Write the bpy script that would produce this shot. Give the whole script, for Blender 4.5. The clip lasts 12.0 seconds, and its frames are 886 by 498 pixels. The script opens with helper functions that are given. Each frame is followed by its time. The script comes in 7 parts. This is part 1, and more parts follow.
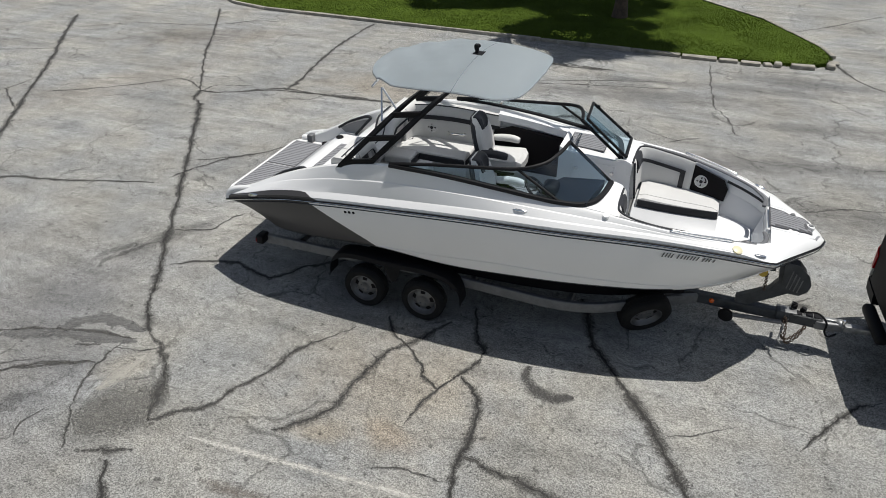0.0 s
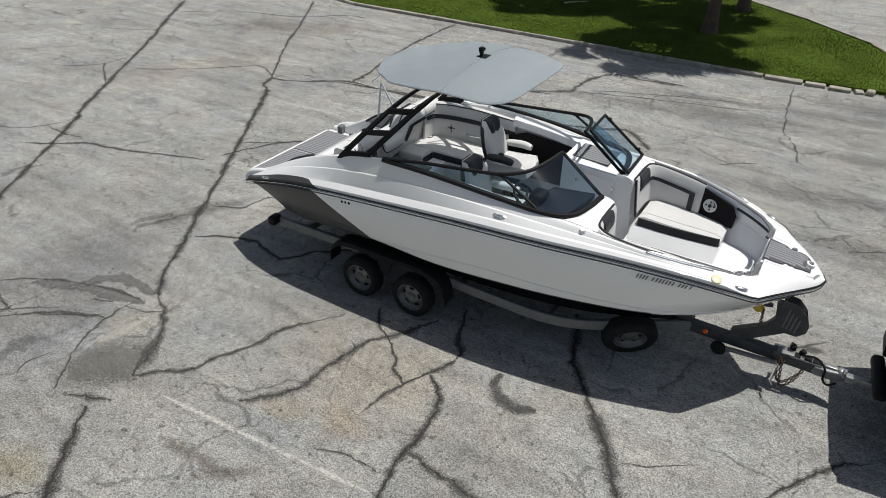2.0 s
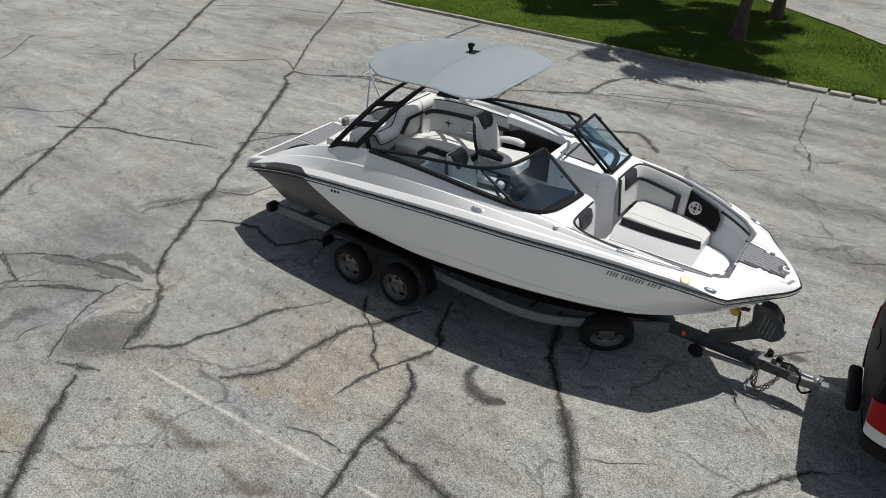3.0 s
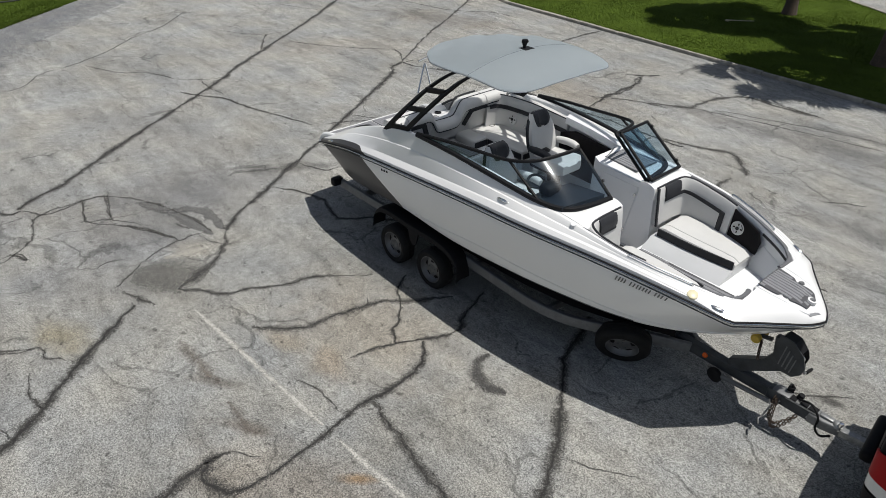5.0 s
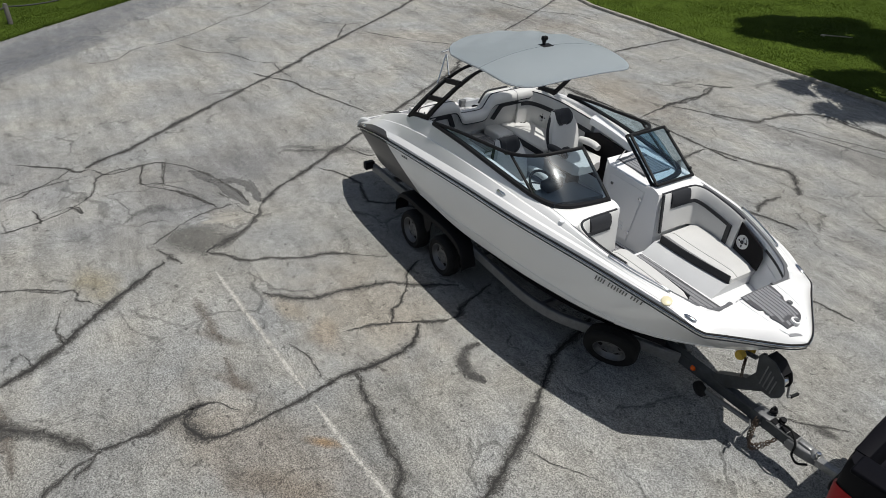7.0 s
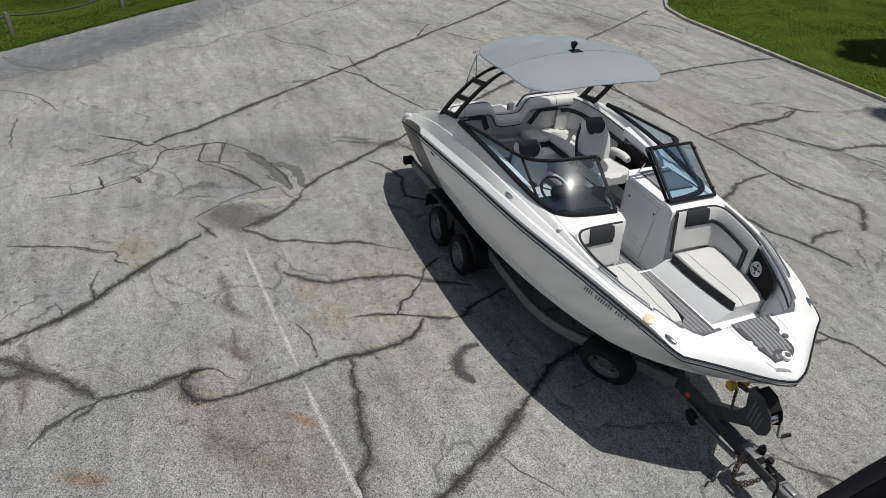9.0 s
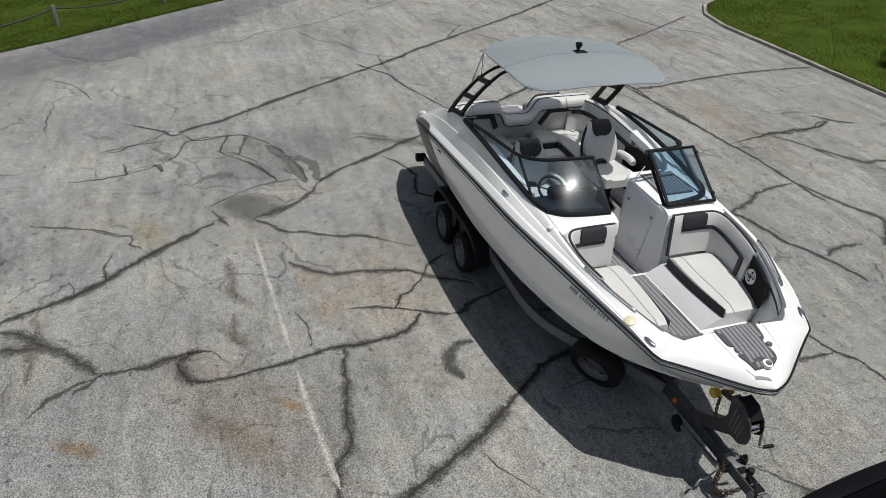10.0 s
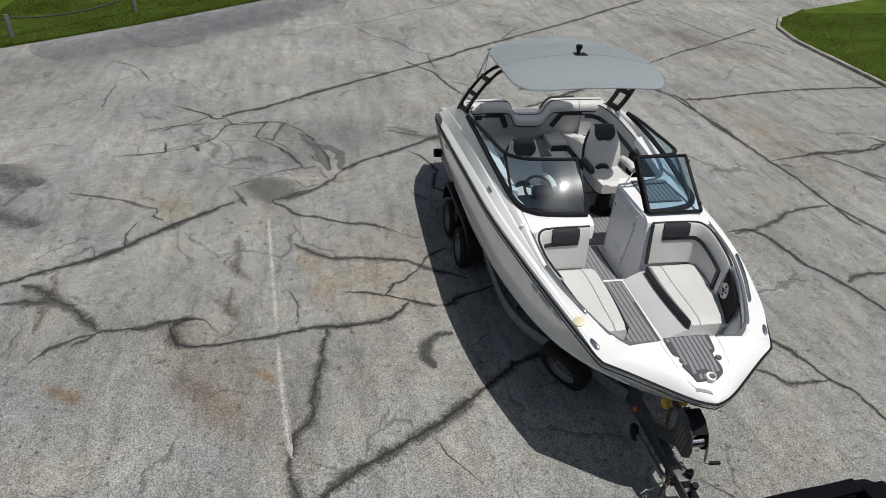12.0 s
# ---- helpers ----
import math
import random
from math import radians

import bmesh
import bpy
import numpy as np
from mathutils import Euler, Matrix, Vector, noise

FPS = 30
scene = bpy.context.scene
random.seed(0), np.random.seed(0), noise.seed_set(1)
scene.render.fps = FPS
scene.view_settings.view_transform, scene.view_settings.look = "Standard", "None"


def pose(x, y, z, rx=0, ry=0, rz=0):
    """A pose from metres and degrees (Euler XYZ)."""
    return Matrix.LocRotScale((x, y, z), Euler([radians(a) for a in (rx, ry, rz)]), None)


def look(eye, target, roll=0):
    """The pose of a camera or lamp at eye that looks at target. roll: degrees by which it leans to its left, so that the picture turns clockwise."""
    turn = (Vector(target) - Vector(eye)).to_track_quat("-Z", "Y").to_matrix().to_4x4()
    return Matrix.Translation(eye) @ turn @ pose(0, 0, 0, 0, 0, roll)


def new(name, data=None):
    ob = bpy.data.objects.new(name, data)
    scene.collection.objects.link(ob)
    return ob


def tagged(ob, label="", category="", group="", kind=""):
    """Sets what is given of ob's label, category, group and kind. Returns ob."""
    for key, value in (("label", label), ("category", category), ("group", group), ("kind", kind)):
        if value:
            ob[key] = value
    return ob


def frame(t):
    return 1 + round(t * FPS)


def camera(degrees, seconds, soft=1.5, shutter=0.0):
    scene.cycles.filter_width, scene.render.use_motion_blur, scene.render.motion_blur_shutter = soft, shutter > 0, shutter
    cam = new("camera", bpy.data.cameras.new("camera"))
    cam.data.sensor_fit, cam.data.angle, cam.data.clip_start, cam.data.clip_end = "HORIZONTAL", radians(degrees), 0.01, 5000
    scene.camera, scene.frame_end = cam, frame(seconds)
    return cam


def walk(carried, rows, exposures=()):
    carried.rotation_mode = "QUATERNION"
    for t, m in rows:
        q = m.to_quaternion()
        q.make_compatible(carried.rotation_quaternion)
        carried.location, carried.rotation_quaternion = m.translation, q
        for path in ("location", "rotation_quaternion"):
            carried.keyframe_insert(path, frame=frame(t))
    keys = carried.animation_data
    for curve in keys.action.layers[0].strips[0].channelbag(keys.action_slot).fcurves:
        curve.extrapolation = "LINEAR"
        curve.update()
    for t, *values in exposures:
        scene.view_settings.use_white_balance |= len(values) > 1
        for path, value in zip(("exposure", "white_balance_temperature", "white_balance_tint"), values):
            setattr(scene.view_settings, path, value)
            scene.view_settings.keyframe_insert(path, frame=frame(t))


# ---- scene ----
cam = camera(66.3, 12.0, soft=0.85)
PATH = [
    (0, (0.1237, -7.3827, 5.416), (-0.481, -5.8176, 4.327), 0.2),
    (0.5, (0.4286, -7.2773, 5.417), (-0.2594, -5.7463, 4.329), 0.3),
    (1, (0.7207, -7.1634, 5.408), (-0.0415, -5.6669, 4.322), 0.5),
    (1.5, (1.0249, -7.0199, 5.414), (0.2026, -5.5543, 4.329), 0.6),
    (2, (1.3547, -6.8603, 5.421), (0.4834, -5.422, 4.337), 0.8),
    (2.5, (1.6782, -6.7385, 5.417), (0.7669, -5.3249, 4.334), 1.1),
    (3, (1.9934, -6.6515, 5.41), (1.0299, -5.273, 4.328), 1.2),
    (5, (3.0669, -6.1096, 5.379), (1.8228, -4.9755, 4.299), 1.9),
    (5.5, (3.3207, -5.9504, 5.36), (2.0317, -4.8657, 4.283), 2.1),
    (6, (3.5193, -5.7922, 5.371), (2.2052, -4.7407, 4.29), 2.2),
    (6.5, (3.7181, -5.601, 5.381), (2.364, -4.6062, 4.297), 2.3),
    (7, (3.9112, -5.4007, 5.381), (2.5075, -4.4801, 4.294), 2.5),
    (9, (4.4617, -4.5353, 5.373), (2.9255, -3.8563, 4.287), 3.1),
    (9.5, (4.6049, -4.3032, 5.372), (3.0457, -3.6804, 4.287), 3.1),
    (10, (4.7355, -4.0896, 5.365), (3.1544, -3.5201, 4.28), 3.2),
    (10.5, (4.8473, -3.8944, 5.37), (3.2505, -3.3744, 4.285), 3.3),
    (11, (4.9683, -3.6685, 5.375), (3.3567, -3.2, 4.288), 3.4),
    (11.5, (5.096, -3.4208, 5.392), (3.4716, -3.0039, 4.303), 3.5),
    (12, (5.1991, -3.1062, 5.393), (3.5585, -2.7507, 4.305), 3.6),
]
walk(cam, [(t, look(eye, target, roll)) for t, eye, target, roll in PATH],
     exposures=[(0, 0.10), (3, 0.04), (6, 0.0), (9, -0.09), (12, -0.16)])

# ---- world, sun ----
SUN = Vector((0.255, 0.175, 1.0)).normalized()
world = bpy.data.worlds.new("sky")
scene.world = world
world.use_nodes = True
wn = world.node_tree.nodes
sky = wn.new("ShaderNodeTexSky")
sky.sky_type = "NISHITA"
sky.sun_disc = False
sky.sun_elevation = math.asin(SUN.z)
sky.sun_rotation = math.atan2(SUN.x, SUN.y)
sky.air_density, sky.dust_density, sky.ozone_density = 1.0, 1.2, 1.0
wn["Background"].inputs["Strength"].default_value = 0.066
# thin summer cloud softens the blue of the sky
pale = wn.new("ShaderNodeHueSaturation")
pale.inputs["Saturation"].default_value = 0.72
world.node_tree.links.new(sky.outputs[0], pale.inputs["Color"])
world.node_tree.links.new(pale.outputs[0], wn["Background"].inputs["Color"])
sun_data = bpy.data.lights.new("sun", "SUN")
sun_data.energy, sun_data.angle, sun_data.color = 4.4, radians(0.53), (1.0, 0.97, 0.915)
sun = new("sun", sun_data)
sun.matrix_world = look(SUN * 60, (0, 0, 0))


# ---- materials ----
def mat(name, color, rough=0.5, metal=0.0, coat=0.0, grain=0.0, scale=60.0, bump=0.0, blotch=0.0, blotch_scale=3.0, island=0.0, spec=0.5):
    """A surface with fine grain, larger blotches and a fine relief, all at real-world size."""
    m = bpy.data.materials.new(name)
    m.use_nodes = True
    n, l = m.node_tree.nodes, m.node_tree.links
    p = n["Principled BSDF"]
    p.inputs["Roughness"].default_value, p.inputs["Metallic"].default_value = rough, metal
    p.inputs["Coat Weight"].default_value, p.inputs["Coat Roughness"].default_value = coat, 0.04
    p.inputs["Specular IOR Level"].default_value = spec
    p.inputs["Base Color"].default_value = (*color, 1)
    geo = n.new("ShaderNodeNewGeometry")
    last = None

    def noise_tex(sc, detail):
        t = n.new("ShaderNodeTexNoise")
        t.inputs["Scale"].default_value, t.inputs["Detail"].default_value = sc, detail
        l.new(geo.outputs["Position"], t.inputs["Vector"])
        return t

    rgb = n.new("ShaderNodeRGB")
    rgb.outputs[0].default_value = (*color, 1)
    last = rgb.outputs[0]
    fine = noise_tex(scale, 6)
    for tex, amount in ((fine, grain), (noise_tex(blotch_scale, 5) if blotch else None, blotch)):
        if amount and tex:
            r = n.new("ShaderNodeMapRange")
            r.inputs["From Min"].default_value, r.inputs["From Max"].default_value = 0.25, 0.75
            r.inputs["To Min"].default_value, r.inputs["To Max"].default_value = 1 - amount, 1 + amount
            l.new(tex.outputs["Fac"], r.inputs["Value"])
            v = n.new("ShaderNodeVectorMath")
            v.operation = "SCALE"
            l.new(last, v.inputs[0])
            l.new(r.outputs[0], v.inputs["Scale"])
            last = v.outputs[0]
    if island:
        r = n.new("ShaderNodeMapRange")
        r.inputs["To Min"].default_value, r.inputs["To Max"].default_value = 1 - island, 1 + island
        l.new(geo.outputs["Random Per Island"], r.inputs["Value"])
        v = n.new("ShaderNodeVectorMath")
        v.operation = "SCALE"
        l.new(last, v.inputs[0])
        l.new(r.outputs[0], v.inputs["Scale"])
        last = v.outputs[0]
    l.new(last, p.inputs["Base Color"])
    if bump:
        b = n.new("ShaderNodeBump")
        b.inputs["Strength"].default_value, b.inputs["Distance"].default_value = 0.6, bump
        l.new(fine.outputs["Fac"], b.inputs["Height"])
        l.new(b.outputs[0], p.inputs["Normal"])
    if blotch and rough > 0.08:
        r = n.new("ShaderNodeMapRange")
        r.inputs["To Min"].default_value, r.inputs["To Max"].default_value = max(rough - 0.06, 0.03), min(rough + 0.1, 1)
        l.new(fine.outputs["Fac"], r.inputs["Value"])
        l.new(r.outputs[0], p.inputs["Roughness"])
    return m


GEL_WHITE = mat("white_gelcoat", (0.765, 0.765, 0.76), 0.22, coat=0.6, blotch=0.015, blotch_scale=1.5, scale=40)
GEL_SIDE = mat("hull_white_gelcoat", (0.84, 0.835, 0.82), 0.2, coat=0.7, blotch=0.02, blotch_scale=1.2, scale=30)
GEL_DARK = mat("charcoal_gelcoat", (0.050, 0.047, 0.047), 0.38, coat=0.12, blotch=0.06, blotch_scale=2)
GEL_LINER = mat("mid_grey_gelcoat", (0.48, 0.49, 0.50), 0.3, coat=0.5, blotch=0.04, blotch_scale=2.5)
GEL_GREY = mat("light_grey_gelcoat", (0.70, 0.71, 0.72), 0.35, coat=0.2, blotch=0.03, blotch_scale=2.5)
BOTTOM = mat("dark_bottom_gelcoat", (0.03, 0.03, 0.032), 0.4, blotch=0.15)
VINYL = mat("pale_grey_vinyl", (0.53, 0.53, 0.52), 0.5, grain=0.04, scale=220, bump=0.0015, blotch=0.03, blotch_scale=6)
VINYL_MID = mat("mid_grey_vinyl", (0.23, 0.236, 0.245), 0.5, grain=0.05, scale=220, bump=0.0015, blotch=0.03)
VINYL_SOFT = mat("soft_grey_vinyl", (0.38, 0.385, 0.395), 0.5, grain=0.05, scale=220, bump=0.0015, blotch=0.03)
TRIM = mat("grey_rim_trim", (0.12, 0.123, 0.13), 0.5, grain=0.06, scale=220, bump=0.001, spec=0.3)
VINYL_DARK = mat("charcoal_vinyl", (0.028, 0.029, 0.033), 0.5, grain=0.08, scale=220, bump=0.0015, blotch=0.05, spec=0.25)
DASH = mat("dark_navy_dash_vinyl", (0.015, 0.019, 0.026), 0.45, grain=0.08, scale=220, bump=0.0015, blotch=0.06, spec=0.2)
FOAM = mat("grey_foam_decking", (0.205, 0.208, 0.22), 0.85, grain=0.1, scale=300, bump=0.001, blotch=0.06, blotch_scale=8)
FOAM_DARK = mat("dark_foam_joint", (0.07, 0.07, 0.076), 0.9, grain=0.1, scale=300)
BLACK_METAL = mat("black_powder_coat", (0.009, 0.009, 0.010), 0.5, grain=0.15, scale=400, bump=0.0006, blotch=0.1, blotch_scale=8, spec=0.16)
BLACK_PLASTIC = mat("black_plastic", (0.009, 0.009, 0.010), 0.6, grain=0.1, scale=300, bump=0.0006, spec=0.16)
RUBBER = mat("tyre_rubber", (0.011, 0.011, 0.011), 0.8, grain=0.2, scale=120, bump=0.001, blotch=0.3, blotch_scale=9, spec=0.25)
# near-black that paints shade in hollows and under the hull; also the bunks
VOID = mat("black_hollow_shade_and_bunk", (0.007, 0.006, 0.007), 0.8, grain=0.1, spec=0.2)
STEEL = mat("stainless_steel", (0.72, 0.72, 0.71), 0.16, metal=1.0, blotch=0.05, blotch_scale=15)
GALV = mat("galvanised_steel", (0.17, 0.174, 0.178), 0.5, metal=0.5, grain=0.15, scale=50, bump=0.0008, blotch=0.2, blotch_scale=10)
GREY_PAINT = mat("grey_painted_steel", (0.052, 0.056, 0.060), 0.5, metal=0.1, grain=0.16, scale=80, bump=0.0006, blotch=0.28, blotch_scale=9, spec=0.3)
GREY_PALE = mat("worn_bare_steel_edge", (0.26, 0.265, 0.265), 0.4, metal=0.5, grain=0.2, scale=90, blotch=0.3, blotch_scale=20)
RIM = mat("grey_wheel_steel", (0.165, 0.165, 0.163), 0.4, metal=0.5, grain=0.06, scale=80, blotch=0.12, blotch_scale=14)
YELLOW = mat("yellow_roller_rubber", (0.50, 0.34, 0.04), 0.5, grain=0.1, blotch=0.15, blotch_scale=20)
CANVAS = mat("blue_grey_canvas", (0.37, 0.435, 0.47), 0.9, grain=0.05, scale=500, bump=0.0008, blotch=0.04, blotch_scale=5)
CANVAS_SEAM = mat("canvas_seam", (0.18, 0.21, 0.235), 0.85, grain=0.08, scale=400)
RUST_CHAIN = mat("rusty_chain_steel", (0.09, 0.065, 0.05), 0.6, metal=0.4, grain=0.25, scale=90, bump=0.001, blotch=0.3, blotch_scale=20)
ORANGE = mat("orange_lens", (0.75, 0.12, 0.01), 0.2, coat=0.5)
RED_LENS = mat("red_lens", (0.33, 0.003, 0.006), 0.4, spec=0.15, blotch=0.05)
CLEAR_LENS = mat("white_lens", (0.62, 0.62, 0.6), 0.15, coat=0.8, grain=0.05)
CAR_PAINT = mat("black_car_paint", (0.006, 0.006, 0.008), 0.5, blotch=0.1, blotch_scale=3, spec=0.07)
BED = mat("black_bed_liner", (0.007, 0.007, 0.010), 0.8, grain=0.2, scale=200, bump=0.002, blotch=0.15, spec=0.08)
RAIL_BLACK = mat("black_bed_rail", (0.005, 0.005, 0.007), 0.55, grain=0.1, scale=200, bump=0.0006, spec=0.05)
SPEAKER = mat("silver_speaker_plastic", (0.55, 0.56, 0.56), 0.35, metal=0.3, grain=0.03)
CREAM = mat("cream_cap_plastic", (0.64, 0.59, 0.40), 0.4, grain=0.05)
DECAL = mat("grey_lettering", (0.13, 0.13, 0.125), 0.45, grain=0.05)


def glass_mat(name, color, rough=0.0):
    m = bpy.data.materials.new(name)
    m.use_nodes = True
    n, l = m.node_tree.nodes, m.node_tree.links
    out = n["Material Output"]
    tr, gl, mix, lw = n.new("ShaderNodeBsdfTransparent"), n.new("ShaderNodeBsdfGlossy"), n.new("ShaderNodeMixShader"), n.new("ShaderNodeLayerWeight")
    lw.inputs["Blend"].default_value = 0.5
    tr.inputs["Color"].default_value = (*color, 1)
    gl.inputs["Roughness"].default_value = rough
    gl.inputs["Color"].default_value = (0.80, 0.93, 1.0, 1)
    power, mad = n.new("ShaderNodeMath"), n.new("ShaderNodeMath")
    power.operation, mad.operation = "POWER", "MULTIPLY_ADD"
    power.inputs[1].default_value = 5.0
    mad.inputs[1].default_value, mad.inputs[2].default_value = 0.90, 0.055
    l.new(lw.outputs["Facing"], power.inputs[0])
    l.new(power.outputs[0], mad.inputs[0])
    l.new(mad.outputs[0], mix.inputs[0])
    l.new(tr.outputs[0], mix.inputs[1])
    l.new(gl.outputs[0], mix.inputs[2])
    # a thin film of dust that scatters the glint
    film, both = n.new("ShaderNodeBsdfGlossy"), n.new("ShaderNodeMixShader")
    film.inputs["Roughness"].default_value = 0.24
    both.inputs[0].default_value = 0.008
    l.new(mix.outputs[0], both.inputs[1])
    l.new(film.outputs[0], both.inputs[2])
    l.new(both.outputs[0], out.inputs["Surface"])
    return m


GLASS = glass_mat("smoke_tinted_glass", (0.60, 0.73, 0.81), 0.05)


# thin cloth lets some light through
cn, cl = CANVAS.node_tree.nodes, CANVAS.node_tree.links
cloth, through_cloth, cloth_out = cn.new("ShaderNodeMixShader"), cn.new("ShaderNodeBsdfTranslucent"), cn["Material Output"]
through_cloth.inputs["Color"].default_value = (0.82, 0.84, 0.86, 1)
cloth.inputs[0].default_value = 0.60
cl.new(cn["Principled BSDF"].outputs[0], cloth.inputs[1])
cl.new(through_cloth.outputs[0], cloth.inputs[2])
cl.new(cloth.outputs[0], cloth_out.inputs["Surface"])


# ---- building helpers ----
def origin_of(ob):
    v = Vector((0, 0, 0))
    while ob:
        v += ob.location
        ob = ob.parent
    return v


def part(name, bm, material, parent=None, label="", smooth=True, shade=40):
    """Links a bmesh, given in world metres, as one mesh object under a thing or a part."""
    bmesh.ops.remove_doubles(bm, verts=bm.verts, dist=1e-5)
    bmesh.ops.recalc_face_normals(bm, faces=bm.faces)
    lo = Vector([min(v.co[i] for v in bm.verts) for i in range(3)])
    hi = Vector([max(v.co[i] for v in bm.verts) for i in range(3)])
    base = Vector(((lo.x + hi.x) / 2, (lo.y + hi.y) / 2, lo.z))
    bm.transform(Matrix.Translation(-base))
    for e in bm.edges:
        e.smooth = len(e.link_faces) != 2 or e.calc_face_angle(0) < radians(shade)
    for f in bm.faces:
        f.smooth = smooth
    me = bpy.data.meshes.new(name)
    bm.to_mesh(me)
    bm.free()
    for m in (material if isinstance(material, (list, tuple)) else [material]):
        me.materials.append(m)
    ob = new(name, me)
    if parent:
        ob.parent = parent
        ob.location = base - origin_of(parent)
    else:
        ob.location = base
    if label:
        ob["label"] = label
    return ob


def thing(name, at, label, category, group="", kind=""):
    ob = new(name)
    ob.empty_display_size = 0.2
    ob.location = at
    return tagged(ob, label, category, group, kind)


def spline(pts, n):
    """A smooth line of n points through the given ones."""
    p = [Vector(q) for q in pts]
    p = [p[0] * 2 - p[1]] + p + [p[-1] * 2 - p[-2]]
    out = []
    k = len(p) - 3
    for i in range(n):
        s = i * k / (n - 1)
        j = min(int(s), k - 1)
        u = s - j
        a, b, c, d = p[j:j + 4]
        out.append(0.5 * ((2 * b) + (c - a) * u + (2 * a - 5 * b + 4 * c - d) * u * u + (3 * b - a - 3 * c + d) * u ** 3))
    return out


def curve(table, x):
    """Smooth value of a table of (x, value) at x."""
    xs = [q[0] for q in table]
    ys = [q[1] for q in table]
    if x <= xs[0]:
        return ys[0]
    if x >= xs[-1]:
        return ys[-1]
    i = max(j for j in range(len(xs)) if xs[j] <= x)

    def slope(j):
        if j == 0 or j == len(xs) - 1:
            a, b = (0, 1) if j == 0 else (len(xs) - 2, len(xs) - 1)
            return (ys[b] - ys[a]) / (xs[b] - xs[a])
        return (ys[j + 1] - ys[j - 1]) / (xs[j + 1] - xs[j - 1])
    h = xs[i + 1] - xs[i]
    u = (x - xs[i]) / h
    return ((2 * u ** 3 - 3 * u * u + 1) * ys[i] + (u ** 3 - 2 * u * u + u) * h * slope(i)
            + (3 * u * u - 2 * u ** 3) * ys[i + 1] + (u ** 3 - u * u) * h * slope(i + 1))


def loft(bm, rows, closed=False, caps=False, mat_index=None):
    """Faces between rows of points of equal length. mat_index(i, j) picks the material of a face."""
    vs = [[bm.verts.new(q) for q in r] for r in rows]
    m = len(rows[0])
    for i in range(len(rows) - 1):
        for j in range(m if closed else m - 1):
            k = (j + 1) % m
            quad = []
            for v in (vs[i][j], vs[i][k], vs[i + 1][k], vs[i + 1][j]):
                if all((v.co - w.co).length > 1e-6 for w in quad):
                    quad.append(v)
            if len(quad) > 2:
                f = bm.faces.new(quad)
                if mat_index:
                    f.material_index = mat_index(i, j)
    if caps:
        for r in (vs[0], vs[-1]):
            bm.faces.new(r)
    return vs


def box(bm, lo, hi, bevel=0.0, seg=2, m=None):
    r = bmesh.ops.create_cube(bm, size=1)
    vs = r["verts"]
    size = Vector(hi) - Vector(lo)
    mid = (Vector(hi) + Vector(lo)) / 2
    for v in vs:
        v.co = Vector((v.co.x * size.x, v.co.y * size.y, v.co.z * size.z)) + mid
    if bevel:
        es = list({e for v in vs for e in v.link_edges})
        r = bmesh.ops.bevel(bm, geom=es, offset=bevel, segments=seg, profile=0.5, affect="EDGES")
        vs = list({v for f in r["faces"] for v in f.verts} | {v for v in vs if v.is_valid})
    if m:
        bmesh.ops.transform(bm, matrix=m, verts=vs)
    return vs


def boxed(lo, hi, bevel=0.0, seg=2, m=None):
    bm = bmesh.new()
    box(bm, lo, hi, bevel, seg, m)
    return bm


def tube(bm, pts, r, sides=8, flat=1.0, up=(0, 0, 1)):
    """A round bar, or with flat below 1 a flattened one, along points."""
    rows = []
    for i, q in enumerate(pts):
        a, b = pts[max(i - 1, 0)], pts[min(i + 1, len(pts) - 1)]
        d = (Vector(b) - Vector(a)).normalized()
        side = d.cross(Vector(up))
        side = side.normalized() if side.length > 1e-4 else Vector((1, 0, 0))
        top = side.cross(d)
        rr = r(i / (len(pts) - 1)) if callable(r) else r
        rows.append([Vector(q) + rr * (math.cos(2 * math.pi * k / sides) * side + flat * math.sin(2 * math.pi * k / sides) * top) for k in range(sides)])
    loft(bm, rows, closed=True, caps=True)


def tubed(pts, r, sides=8, flat=1.0, up=(0, 0, 1)):
    bm = bmesh.new()
    tube(bm, [Vector(q) for q in pts], r, sides, flat, up)
    return bm


def bar(bm, pts, w, h, up=(0, 0, 1)):
    """A bar of rectangular section, w across and h high, along points."""
    rows = []
    for i, q in enumerate(pts):
        a, b = pts[max(i - 1, 0)], pts[min(i + 1, len(pts) - 1)]
        d = (Vector(b) - Vector(a)).normalized()
        side = d.cross(Vector(up)).normalized()
        top = side.cross(d)
        e = min(w, h) * 0.15
        rows.append([Vector(q) + side * sx + top * sz for sx, sz in ((-w / 2 + e, -h / 2), (w / 2 - e, -h / 2), (w / 2, -h / 2 + e), (w / 2, h / 2 - e),
                                                                     (w / 2 - e, h / 2), (-w / 2 + e, h / 2), (-w / 2, h / 2 - e), (-w / 2, -h / 2 + e))])
    loft(bm, rows, closed=True, caps=True)


def barred(pts, w, h, up=(0, 0, 1)):
    bm = bmesh.new()
    bar(bm, [Vector(q) for q in pts], w, h, up)
    return bm


